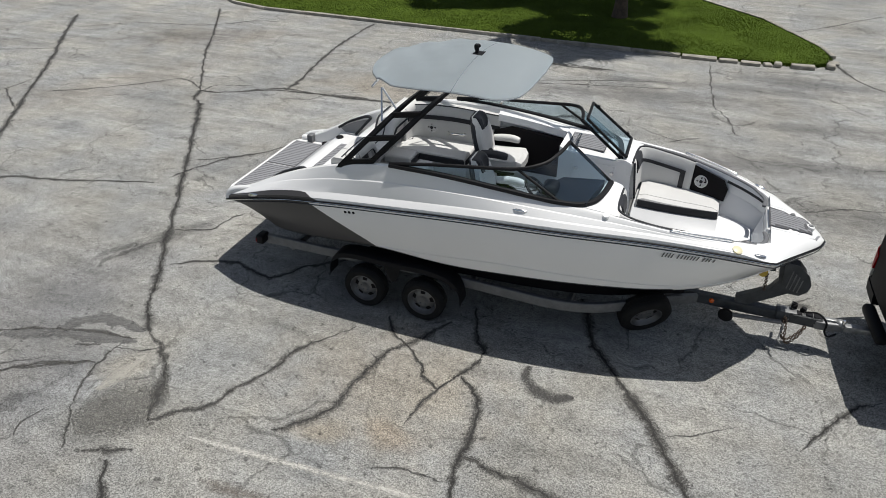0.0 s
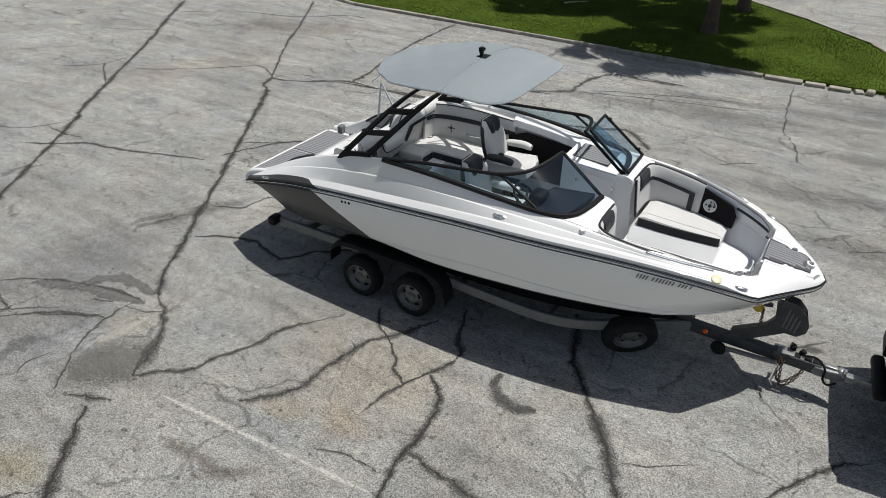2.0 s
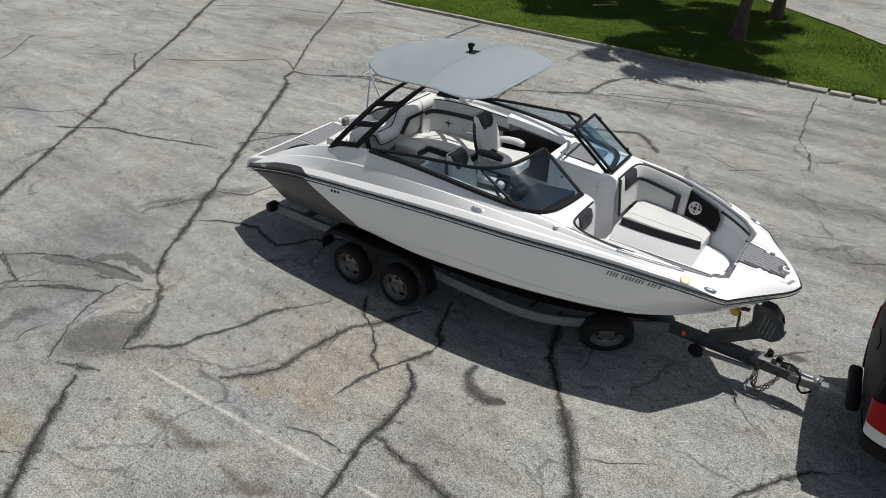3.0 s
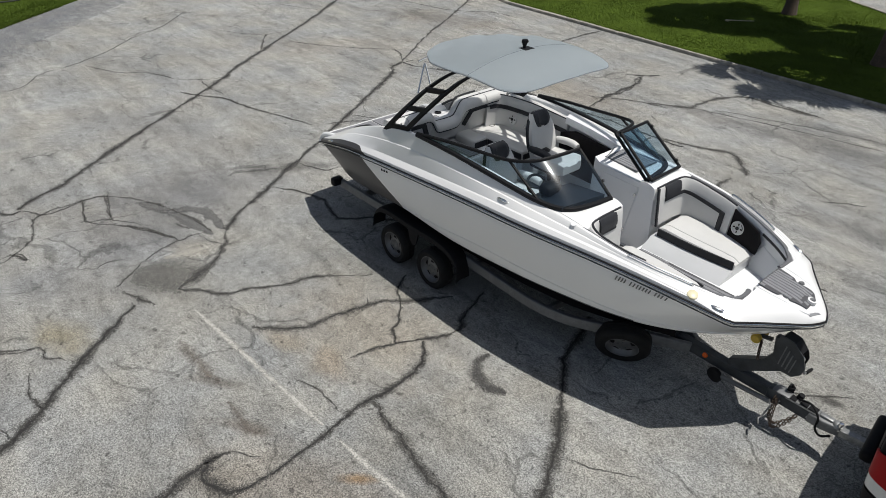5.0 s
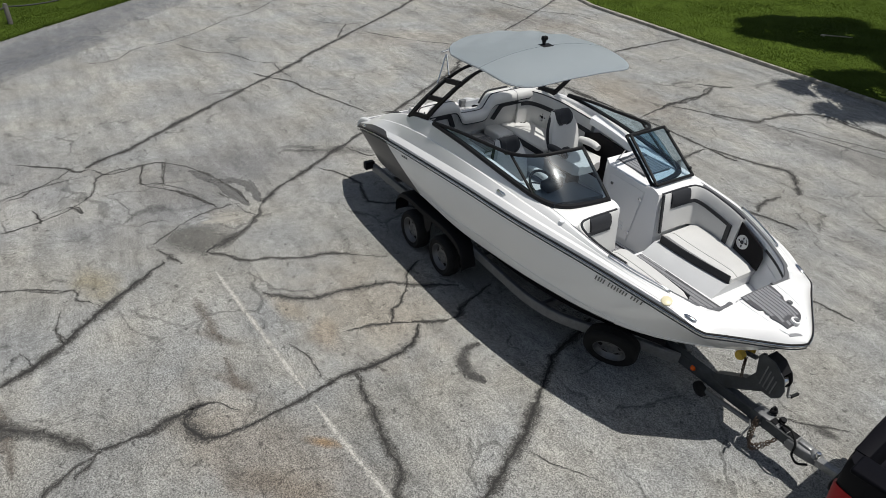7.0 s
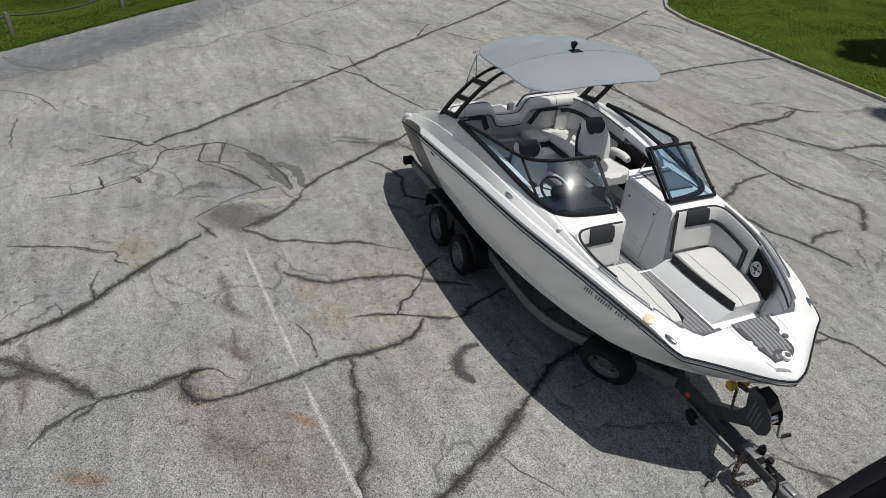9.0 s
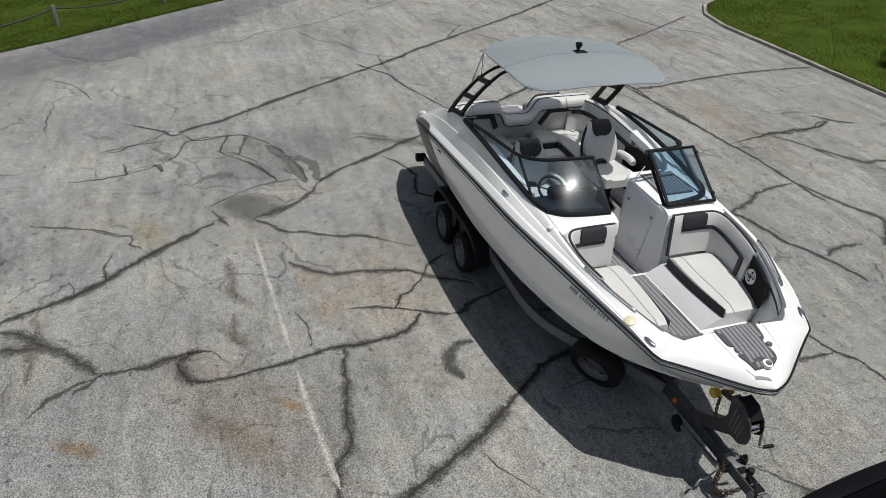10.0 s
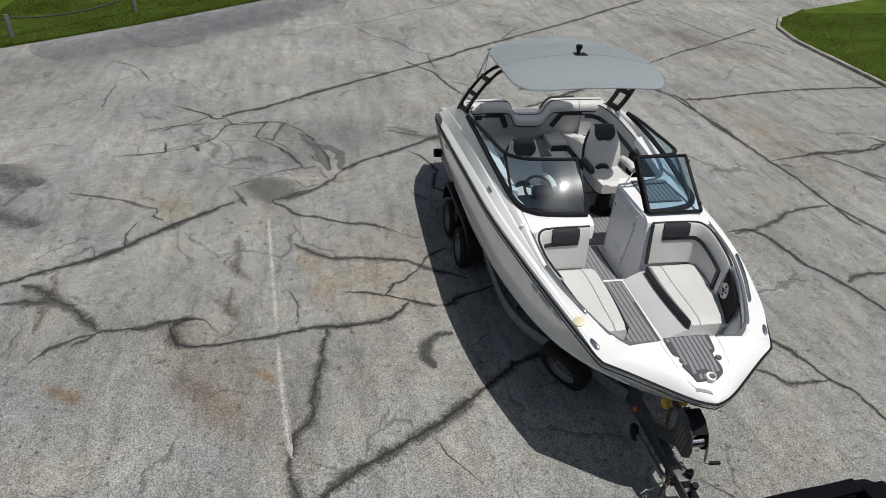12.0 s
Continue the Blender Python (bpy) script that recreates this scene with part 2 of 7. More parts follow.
def prism(bm, outline, lift, bevel=0.0, seg=2):
    """A plate: an outline of points in space, pulled along the vector lift."""
    a = [bm.verts.new(q) for q in outline]
    f = bm.faces.new(a)
    r = bmesh.ops.extrude_face_region(bm, geom=[f])
    vs = [g for g in r["geom"] if isinstance(g, bmesh.types.BMVert)]
    bmesh.ops.translate(bm, verts=vs, vec=lift)
    if bevel:
        top = [g for g in r["geom"] if isinstance(g, bmesh.types.BMFace)]
        es = list({e for t in top for e in t.edges})
        bmesh.ops.bevel(bm, geom=es, offset=bevel, segments=seg, profile=0.5, affect="EDGES", clamp_overlap=True)


def prismed(outline, lift, bevel=0.0, seg=2):
    bm = bmesh.new()
    prism(bm, [Vector(q) for q in outline], Vector(lift), bevel, seg)
    return bm


def lathe(bm, profile, centre, axis, n=24):
    """Turns a profile of (radius, along) round an axis."""
    z = Vector(axis).normalized()
    x = z.orthogonal().normalized()
    y = z.cross(x)
    rows = []
    for k in range(n + 1):
        a = 2 * math.pi * k / n
        rows.append([Vector(centre) + (x * math.cos(a) + y * math.sin(a)) * r + z * s for r, s in profile])
    loft(bm, rows)


def lathed(profile, centre, axis, n=24):
    bm = bmesh.new()
    lathe(bm, profile, centre, axis, n)
    return bm


def cushion(pts, depth, bevel=0.035, seg=3):
    """A padded panel: outline of its face in space, thickened along its normal and rounded."""
    bm = bmesh.new()
    q = [Vector(p) for p in pts]
    nrm = Vector((0, 0, 0))
    for i in range(len(q)):
        nrm += q[i].cross(q[(i + 1) % len(q)])
    nrm.normalize()
    prism(bm, q, nrm * depth, bevel, seg)
    return bm


# ---- ground ----
STAINS = []


def stain(x, y, a, b, turn, colour, strength):
    """An oil, rust, dirt or tyre stain on the pavement: place, half sizes, turn, colour, strength."""
    STAINS.append((x, y, a, b, turn, colour, strength))


stain(-2.84, -3.32, 0.3, 0.16, 20, (0.32, 0.25, 0.15), 0.4)
stain(-2.1, -3.11, 0.28, 0.16, -20, (0.29, 0.2, 0.12), 0.4)
stain(-2.4, -2.4, 1.3, 0.9, 10, (0.345, 0.3, 0.235), 0.5)
stain(-0.7, -4.3, 1.3, 0.55, 30, (0.285, 0.245, 0.2), 0.5)
stain(-6.6, -2.2, 1.5, 1, 60, (0.25, 0.25, 0.245), 0.5)
stain(-9.5, -2, 2.6, 0.9, 20, (0.26, 0.253, 0.24), 0.45)
stain(-12.5, 4.2, 3, 0.9, 60, (0.29, 0.26, 0.22), 0.4)
stain(-6.5, 6.3, 1.8, 0.8, 0, (0.29, 0.25, 0.2), 0.5)
stain(-4.95, -3.95, 0.62, 0.42, 25, (0.15, 0.145, 0.125), 0.45)
stain(-5.43, -3.29, 0.3, 0.2, 30, (0.4, 0.37, 0.31), 0.6)
stain(-6.9, -0.9, 0.16, 0.8, -30, (0.09, 0.088, 0.085), 0.6)
stain(-4.5, -5.28, 0.42, 0.28, 20, (0.31, 0.26, 0.15), 0.55)
stain(-4.4, -7.6, 0.9, 0.6, 60, (0.2, 0.205, 0.215), 0.6)
stain(-0.25, -4.35, 0.62, 0.22, 40, (0.17, 0.135, 0.1), 0.55)
stain(-0.54, -5.86, 0.26, 0.09, 60, (0.28, 0.17, 0.075), 0.6)
stain(-0.57, -3.77, 0.22, 0.07, 50, (0.3, 0.17, 0.06), 0.65)
stain(-2.67, -4.24, 0.32, 0.08, 35, (0.1, 0.085, 0.07), 0.6)
stain(-1.83, -4.28, 0.4, 0.09, 35, (0.13, 0.105, 0.085), 0.55)
stain(-12.9, 8.3, 2.6, 0.8, 25, (0.14, 0.12, 0.1), 0.5)
stain(-16.5, -4, 3.2, 1.1, 130, (0.16, 0.165, 0.17), 0.4)
stain(-12, -8.6, 3.2, 1.3, 130, (0.16, 0.165, 0.17), 0.4)
stain(-14.6, -6, 3.2, 1, 130, (0.16, 0.165, 0.17), 0.4)
stain(2.4, 10.2, 1.6, 0.5, 0, (0.12, 0.12, 0.125), 0.55)
stain(1.95, 0.82, 0.13, 0.07, 20, (0.06, 0.058, 0.055), 0.8)
stain(-1, 8, 3.5, 0.5, 8, (0.17, 0.168, 0.165), 0.65)
stain(1.5, 5.2, 2.4, 0.35, 10, (0.16, 0.158, 0.155), 0.65)
stain(2.6, 3.6, 1.8, 0.4, 0, (0.17, 0.167, 0.16), 0.6)
stain(3.4, 7.4, 3.2, 0.3, 8, (0.17, 0.168, 0.165), 0.6)
stain(0.6, 9.2, 3, 0.28, 5, (0.18, 0.178, 0.175), 0.6)
stain(4.4, 5.9, 2.6, 0.25, 12, (0.17, 0.168, 0.165), 0.6)
stain(-6.4, -3.9, 1.1, 0.7, 20, (0.2, 0.2, 0.205), 0.55)
stain(-7.3, -2.7, 0.8, 1.3, -25, (0.21, 0.21, 0.215), 0.5)
stain(-5.6, -4.9, 0.9, 0.5, 40, (0.22, 0.22, 0.22), 0.5)
stain(-8.6, -6.2, 1.6, 0.9, 30, (0.2, 0.202, 0.21), 0.5)


def pavement_material():
    m = bpy.data.materials.new("weathered_pavement")
    m.use_nodes = True
    n, l = m.node_tree.nodes, m.node_tree.links
    p = n["Principled BSDF"]
    geo = n.new("ShaderNodeNewGeometry")

    def tex(kind, scale, detail=4.0, stretch=None):
        t = n.new(kind)
        t.inputs["Scale"].default_value = scale
        if kind == "ShaderNodeTexNoise":
            t.inputs["Detail"].default_value = detail
        if stretch:
            mp = n.new("ShaderNodeMapping")
            mp.inputs["Scale"].default_value = stretch[:3]
            mp.inputs["Rotation"].default_value = (0, 0, radians(stretch[3]))
            l.new(geo.outputs["Position"], mp.inputs["Vector"])
            l.new(mp.outputs[0], t.inputs["Vector"])
        else:
            l.new(geo.outputs["Position"], t.inputs["Vector"])
        return t

    def ramp(src, a, b, lo, hi):
        r = n.new("ShaderNodeMapRange")
        for k, v in (("From Min", a), ("From Max", b), ("To Min", lo), ("To Max", hi)):
            r.inputs[k].default_value = v
        l.new(src, r.inputs["Value"])
        return r.outputs[0]

    def times(a, b):
        v = n.new("ShaderNodeMath")
        v.operation = "MULTIPLY"
        l.new(a, v.inputs[0])
        l.new(b, v.inputs[1])
        return v.outputs[0]

    def rough_noise(scale, detail, rough, stretch=None):
        t = tex("ShaderNodeTexNoise", scale, detail, stretch)
        t.inputs["Roughness"].default_value = rough
        return t.outputs["Fac"]

    pebble = tex("ShaderNodeTexVoronoi", 96)
    sep = n.new("ShaderNodeSeparateColor")
    l.new(pebble.outputs["Color"], sep.inputs[0])
    stone = ramp(sep.outputs[0], 0, 1, 0.52, 1.48)
    pit = ramp(tex("ShaderNodeTexNoise", 64, 6).outputs["Fac"], 0.36, 0.50, 0.48, 1.06)
    grain = ramp(tex("ShaderNodeTexNoise", 190, 3).outputs["Fac"], 0.3, 0.7, 0.77, 1.23)
    patch = ramp(tex("ShaderNodeTexNoise", 0.38, 6).outputs["Fac"], 0.34, 0.66, 0.79, 1.16)
    mottle = ramp(rough_noise(2.8, 12, 0.68), 0.3, 0.7, 0.84, 1.14)
    dirt = ramp(rough_noise(8.5, 10, 0.72), 0.30, 0.68, 0.80, 1.17)
    wash = ramp(rough_noise(3.4, 10, 0.66, (0.5, 1.7, 1, 12)), 0.50, 0.70, 1.03, 0.76)
    streak = ramp(tex("ShaderNodeTexNoise", 1.0, 7, (0.45, 3.2, 1, 14)).outputs["Fac"], 0.42, 0.74, 1.04, 0.74)
    # hairline cracks here and there
    bend = tex("ShaderNodeTexNoise", 1.6, 6)
    shift = n.new("ShaderNodeVectorMath")
    shift.operation = "MULTIPLY_ADD"
    l.new(bend.outputs["Color"], shift.inputs[0])
    shift.inputs[1].default_value = (0.9, 0.9, 0)
    l.new(geo.outputs["Position"], shift.inputs[2])
    cell = n.new("ShaderNodeTexVoronoi")
    cell.feature = "DISTANCE_TO_EDGE"
    cell.inputs["Scale"].default_value = 0.62
    l.new(shift.outputs[0], cell.inputs["Vector"])
    where = ramp(tex("ShaderNodeTexNoise", 0.8, 3).outputs["Fac"], 0.505, 0.60, 0.0, 0.010)
    gap = n.new("ShaderNodeMath")
    gap.operation = "SUBTRACT"
    l.new(cell.outputs["Distance"], gap.inputs[0])
    l.new(where, gap.inputs[1])
    hair = ramp(gap.outputs[0], -0.002, 0.006, 0.58, 1.0)
    speck = times(ramp(tex("ShaderNodeTexNoise", 11, 9).outputs["Fac"], 0.625, 0.68, 1.0, 0.45), ramp(tex("ShaderNodeTexNoise", 34, 5).outputs["Fac"], 0.63, 0.69, 1.0, 0.35))
    value = times(times(times(times(stone, pit), grain), times(times(patch, mottle), streak)), times(times(hair, speck), times(dirt, wash)))
    warm = n.new("ShaderNodeMix")
    warm.data_type = "RGBA"
    warm.inputs[6].default_value = (0.352, 0.343, 0.312, 1)
    warm.inputs[7].default_value = (0.314, 0.320, 0.315, 1)
    l.new(ramp(tex("ShaderNodeTexNoise", 0.9, 5).outputs["Fac"], 0.35, 0.65, 0, 1), warm.inputs[0])
    last = warm.outputs[2]

    # oil, rust and tyre stains
    wob = tex("ShaderNodeTexNoise", 2.4, 6)
    for x, y, a, b, turn, colour, strength in STAINS:
        mp = n.new("ShaderNodeMapping")
        mp.vector_type = "TEXTURE"
        mp.inputs["Location"].default_value = (x, y, 0)
        mp.inputs["Rotation"].default_value = (0, 0, radians(turn))
        mp.inputs["Scale"].default_value = (a, b, 1)
        l.new(geo.outputs["Position"], mp.inputs["Vector"])
        ln = n.new("ShaderNodeVectorMath")
        ln.operation = "LENGTH"
        l.new(mp.outputs[0], ln.inputs[0])
        add = n.new("ShaderNodeMath")
        add.operation = "MULTIPLY_ADD"
        l.new(wob.outputs["Fac"], add.inputs[0])
        add.inputs[1].default_value = 1.6
        l.new(ln.outputs["Value"], add.inputs[2])
        mix = n.new("ShaderNodeMix")
        mix.data_type = "RGBA"
        l.new(ramp(add.outputs[0], 1.2, 2.1, strength, 0), mix.inputs[0])
        l.new(last, mix.inputs[6])
        mix.inputs[7].default_value = (*colour, 1)
        last = mix.outputs[2]
    sc = n.new("ShaderNodeVectorMath")
    sc.operation = "SCALE"
    l.new(last, sc.inputs[0])
    l.new(value, sc.inputs["Scale"])
    l.new(sc.outputs[0], p.inputs["Base Color"])
    p.inputs["Roughness"].default_value = 0.9
    p.inputs["Specular IOR Level"].default_value = 0.25
    bump = n.new("ShaderNodeBump")
    bump.inputs["Strength"].default_value, bump.inputs["Distance"].default_value = 0.7, 0.012
    l.new(value, bump.inputs["Height"])
    l.new(bump.outputs[0], p.inputs["Normal"])
    return m


PAVE = pavement_material()


def seam_material(name, dark, pale, cover, core=0.0, rough=0.85, ragged=2.4, fade=0.30, grain=110, strength=1.0):
    """Crack filler worn through in places: ragged towards its edges, granular, with a dark open crack along it."""
    m = bpy.data.materials.new(name)
    m.use_nodes = True
    n, l = m.node_tree.nodes, m.node_tree.links
    p, out = n["Principled BSDF"], n["Material Output"]
    geo, uv = n.new("ShaderNodeNewGeometry"), n.new("ShaderNodeUVMap")
    sep = n.new("ShaderNodeSeparateXYZ")
    l.new(uv.outputs[0], sep.inputs[0])

    def noise_at(scale, detail):
        t = n.new("ShaderNodeTexNoise")
        t.inputs["Scale"].default_value, t.inputs["Detail"].default_value = scale, detail
        l.new(geo.outputs["Position"], t.inputs["Vector"])
        return t.outputs["Fac"]

    def maths(op, a, b, c=None):
        v = n.new("ShaderNodeMath")
        v.operation = op
        for k, q in enumerate((a, b, c)):
            if isinstance(q, (int, float)):
                v.inputs[k].default_value = q
            elif q is not None:
                l.new(q, v.inputs[k])
        return v.outputs[0]

    def span(src, a, b, lo, hi):
        r = n.new("ShaderNodeMapRange")
        for k, v in (("From Min", a), ("From Max", b), ("To Min", lo), ("To Max", hi)):
            r.inputs[k].default_value = v
        l.new(src, r.inputs["Value"])
        return r.outputs[0]
    edge = maths("MULTIPLY_ADD", noise_at(58, 6), ragged, maths("ABSOLUTE", sep.outputs["Y"], 0))
    edge = maths("MULTIPLY_ADD", noise_at(3.0, 3), 1.3, edge)
    edge = maths("MULTIPLY_ADD", noise_at(150, 3), 2.6, edge)
    cover = cover + 0.5 * ragged + 1.95
    alpha = span(edge, cover, cover + fade, strength, 0.0)
    mix = n.new("ShaderNodeMix")
    mix.data_type = "RGBA"
    mix.inputs[6].default_value, mix.inputs[7].default_value = (*dark, 1), (*pale, 1)
    l.new(span(noise_at(grain, 5), 0.45, 0.68, 0, 1), mix.inputs[0])
    colour = mix.outputs[2]
    if core:
        bend = maths("MULTIPLY_ADD", noise_at(5.0, 5), 1.5, -0.75)
        line = maths("ABSOLUTE", maths("ADD", sep.outputs["Y"], bend), 0)
        line = maths("MULTIPLY_ADD", noise_at(26, 5), 0.5, line)
        line = maths("MULTIPLY_ADD", noise_at(120, 3), 0.7, line)
        open_crack = span(line, core + 0.50, core + 0.76, 1.0, 0.0)
        mix2 = n.new("ShaderNodeMix")
        mix2.data_type = "RGBA"
        l.new(open_crack, mix2.inputs[0])
        l.new(colour, mix2.inputs[6])
        mix2.inputs[7].default_value = (0.016, 0.015, 0.014, 1)
        colour = mix2.outputs[2]
        alpha = maths("MAXIMUM", alpha, open_crack)
    l.new(colour, p.inputs["Base Color"])
    p.inputs["Roughness"].default_value = rough
    bump = n.new("ShaderNodeBump")
    bump.inputs["Strength"].default_value, bump.inputs["Distance"].default_value = 0.8, 0.006
    l.new(noise_at(70, 6), bump.inputs["Height"])
    l.new(bump.outputs[0], p.inputs["Normal"])
    tr, ms = n.new("ShaderNodeBsdfTransparent"), n.new("ShaderNodeMixShader")
    l.new(alpha, ms.inputs[0])
    l.new(tr.outputs[0], ms.inputs[1])
    l.new(p.outputs[0], ms.inputs[2])
    l.new(ms.outputs[0], out.inputs["Surface"])
    return m


TAR = seam_material("tar_crack_filler", (0.022, 0.021, 0.020), (0.155, 0.149, 0.135), 0.02, 0.14, fade=0.85)
TAR_OLD = seam_material("worn_tar_crack", (0.030, 0.029, 0.027), (0.18, 0.173, 0.157), -0.08, 0.08, fade=1.0)
TYRE_MARK = seam_material("faint_tyre_mark", (0.075, 0.074, 0.073), (0.22, 0.217, 0.208), -0.1, 0.0, ragged=3.4, fade=1.7)
BROWN_MARK = seam_material("faint_brown_drip_mark", (0.12, 0.10, 0.082), (0.25, 0.225, 0.195), -0.8, 0.0, ragged=3.4, fade=2.0, strength=0.9)
DAMP = seam_material("damp_dark_film", (0.145, 0.152, 0.168), (0.25, 0.258, 0.27), -0.5, 0.0, ragged=4.0, fade=2.2, grain=9, strength=0.6)
COARSE = seam_material("coarse_worn_patch", (0.055, 0.053, 0.049), (0.33, 0.322, 0.295), -0.2, 0.0, ragged=4.4, fade=1.4, grain=75, strength=0.9)
SCUFF = seam_material("dark_rubber_scuff", (0.028, 0.027, 0.026), (0.13, 0.126, 0.118), 0.12, 0.0, ragged=2.0, fade=0.7)
OIL = seam_material("old_dark_oil_patch", (0.045, 0.046, 0.052), (0.17, 0.173, 0.182), 0.0, 0.0, ragged=3.0, fade=0.8, grain=30, strength=0.92)
PALE_PATCH = seam_material("pale_cement_patch", (0.40, 0.385, 0.34), (0.33, 0.315, 0.28), -0.1, 0.0, ragged=3.4, fade=1.9, strength=0.7)
WHITE_LINE = seam_material("worn_white_line_paint", (0.46, 0.45, 0.415), (0.34, 0.33, 0.30), -0.15, ragged=3.8, fade=1.3)
KERB = mat("kerb_concrete", (0.27, 0.255, 0.22), 0.9, grain=0.2, scale=40, bump=0.004, blotch=0.4, blotch_scale=6)
LAWN = mat("lawn_soil_and_grass", (0.056, 0.086, 0.012), 0.95, grain=0.5, scale=45, bump=0.02, blotch=0.3, blotch_scale=1.2, spec=0.04)
BLADE = mat("grass_blades", (0.062, 0.094, 0.015), 0.75, island=0.36, blotch=0.28, blotch_scale=0.8, spec=0.05)
BARK = mat("palm_trunk_bark", (0.085, 0.062, 0.046), 0.9, grain=0.4, scale=25, bump=0.02, blotch=0.3, blotch_scale=5)
FROND = mat("palm_frond", (0.045, 0.085, 0.02), 0.55, island=0.3, blotch=0.2)
ROPE = mat("fence_rope", (0.035, 0.037, 0.036), 0.9, grain=0.2)
POST = mat("weathered_fence_post", (0.13, 0.122, 0.112), 0.9, grain=0.3, scale=30, bump=0.004, blotch=0.2)


def ground_sheet():
    bm = bmesh.new()
    rings = [0, 12, 30, 80, 250, 900]
    xs = sorted({s * r for r in rings for s in (-1, 1)})
    grid = [[bm.verts.new((x, y, 0)) for y in xs] for x in xs]
    for i in range(len(xs) - 1):
        for j in range(len(xs) - 1):
            bm.faces.new((grid[i][j], grid[i + 1][j], grid[i + 1][j + 1], grid[i][j + 1]))
    ob = part("ground", bm, PAVE)
    return tagged(ob, "weathered grey pavement with exposed aggregate and tar-filled cracks", "pavement", kind="structure")


GROUND = ground_sheet()


def seam(material, width, *points):
    """A filled crack or painted line along the pavement, of uneven width."""
    pts = [Vector((x, y, 0)) for x, y in points]
    total = sum((b - a).length for a, b in zip(pts, pts[1:]))
    straight = material is WHITE_LINE
    n = max(6, int(total / 0.045))
    line = spline(pts, n) if len(pts) > 2 else [pts[0].lerp(pts[-1], k / (n - 1)) for k in range(n)]
    bm = bmesh.new()
    uv = bm.loops.layers.uv.new("UVMap")
    rows = []
    for i, q in enumerate(line):
        d = (line[min(i + 1, n - 1)] - line[max(i - 1, 0)]).normalized()
        side = Vector((-d.y, d.x, 0))
        wob = 0 if straight else 0.03 * noise.noise(q * 2.3) + 0.03 * noise.noise(q * 6.0) + 0.02 * noise.noise(q * 15.0) + 0.012 * noise.noise(q * 31.0)
        half = width * (0.5 if straight or material in (COARSE, PALE_PATCH, DAMP, OIL, SCUFF) else 0.58 + 0.40 * noise.noise(q * 1.9 + Vector((5, 0, 0))) + 0.34 * noise.noise(q * 9.0) + 0.22 * noise.noise(q * 24.0))
        if material in (TAR, TAR_OLD):
            half = max(half * 1.45, 0.3 * width)
        half = max(half, 0.008) * min(1.0, 0.35 + 0.12 * min(i, n - 1 - i))
        z = 0.002 if material in (COARSE, PALE_PATCH, DAMP, OIL) else 0.0045 + 0.0004 * (hash(round(width * 1000) + len(points) * 7) % 5)
        rows.append([(bm.verts.new(q + side * (wob + half * v) + Vector((0, 0, z + 0.002 * (1 - v * v)))), v) for v in (-1, -0.33, 0.33, 1)])
    for i in range(n - 1):
        for j in range(3):
            quad = (rows[i][j], rows[i][j + 1], rows[i + 1][j + 1], rows[i + 1][j])
            f = bm.faces.new([v for v, _ in quad])
            for lp, (_, v) in zip(f.loops, quad):
                lp[uv].uv = (i * 0.045, v)
    ob = part("painted_line" if straight else "patch" if material in (COARSE, PALE_PATCH, DAMP, OIL) else "tar_seam", bm, material, GROUND)
    return ob


seam(TAR, 0.105, (-18.4, 8.8), (-16.66, 6.51), (-15.38, 4.93), (-12.50, 1.02), (-11.87, 0.31), (-9.66, -2.73), (-8.67, -4.01), (-8.40, -4.52), (-8.13, -4.90))
seam(TAR, 0.06, (-14.72, 11.06), (-13.09, 8.54), (-11.98, 6.71), (-10.46, 4.59))
seam(TAR, 0.1, (-10.46, 4.59), (-10.23, 4.10), (-9.63, 3.44), (-6.67, -1.09), (-5.96, -2.25), (-5.55, -2.69))
seam(TAR, 0.05, (-10.46, 4.59), (-10.15, 4.59), (-9.61, 4.80), (-9.08, 5.14), (-8.62, 5.24), (-7.87, 5.34), (-7.03, 5.37), (-6.25, 5.49))
seam(TAR_OLD, 0.035, (-10.40, 4.61), (-10.29, 4.98), (-9.50, 5.30))
seam(TAR, 0.075, (-8.65, 5.30), (-8.71, 6.05), (-8.93, 7.1), (-9.05, 7.7), (-9.22, 9.0), (-9.27, 10.2), (-9.29, 11.25))
seam(TAR_OLD, 0.04, (-13.77, 3.15), (-12.97, 3.67), (-12.29, 4.18), (-11.68, 4.80), (-11.33, 5.07), (-10.82, 4.85), (-10.51, 4.65))
seam(TAR_OLD, 0.03, (-17.40, 7.45), (-16.50, 8.28), (-15.66, 8.76), (-14.24, 9.05), (-13.39, 9.53), (-12.67, 10.23), (-11.93, 10.32))
seam(TAR, 0.05, (-8.15, 0.78), (-7.86, 1.50), (-7.56, 1.93), (-7.19, 2.28), (-6.90, 2.81))
seam(TAR_OLD, 0.03, (-8.27, 1.46), (-7.56, 1.93))
seam(TAR_OLD, 0.03, (-17.68, 5.07), (-16.16, 5.78))
seam(TAR_OLD, 0.035, (-6.89, -0.60), (-6.37, -0.39), (-6.33, -0.10), (-6.18, 0.22))
seam(TAR, 0.05, (-6.35, -1.37), (-5.75, -1.08), (-5.36, -1.03), (-4.92, -1.15), (-4.71, -1.03), (-4.53, -0.73), (-4.26, -0.57), (-3.90, -0.22))
seam(TAR_OLD, 0.06, (-4.58, -3.84), (-4.43, -3.67), (-4.19, -3.51), (-4.04, -3.32), (-4.00, -3.12), (-3.76, -2.64), (-3.74, -2.42), (-3.65, -2.19), (-3.23, -1.66))
seam(TAR_OLD, 0.08, (-3.30, -3.46), (-3.10, -3.34), (-2.95, -3.14), (-2.84, -2.90), (-2.75, -2.19), (-2.66, -1.91), (-2.41, -1.57), (-2.17, -1.13))
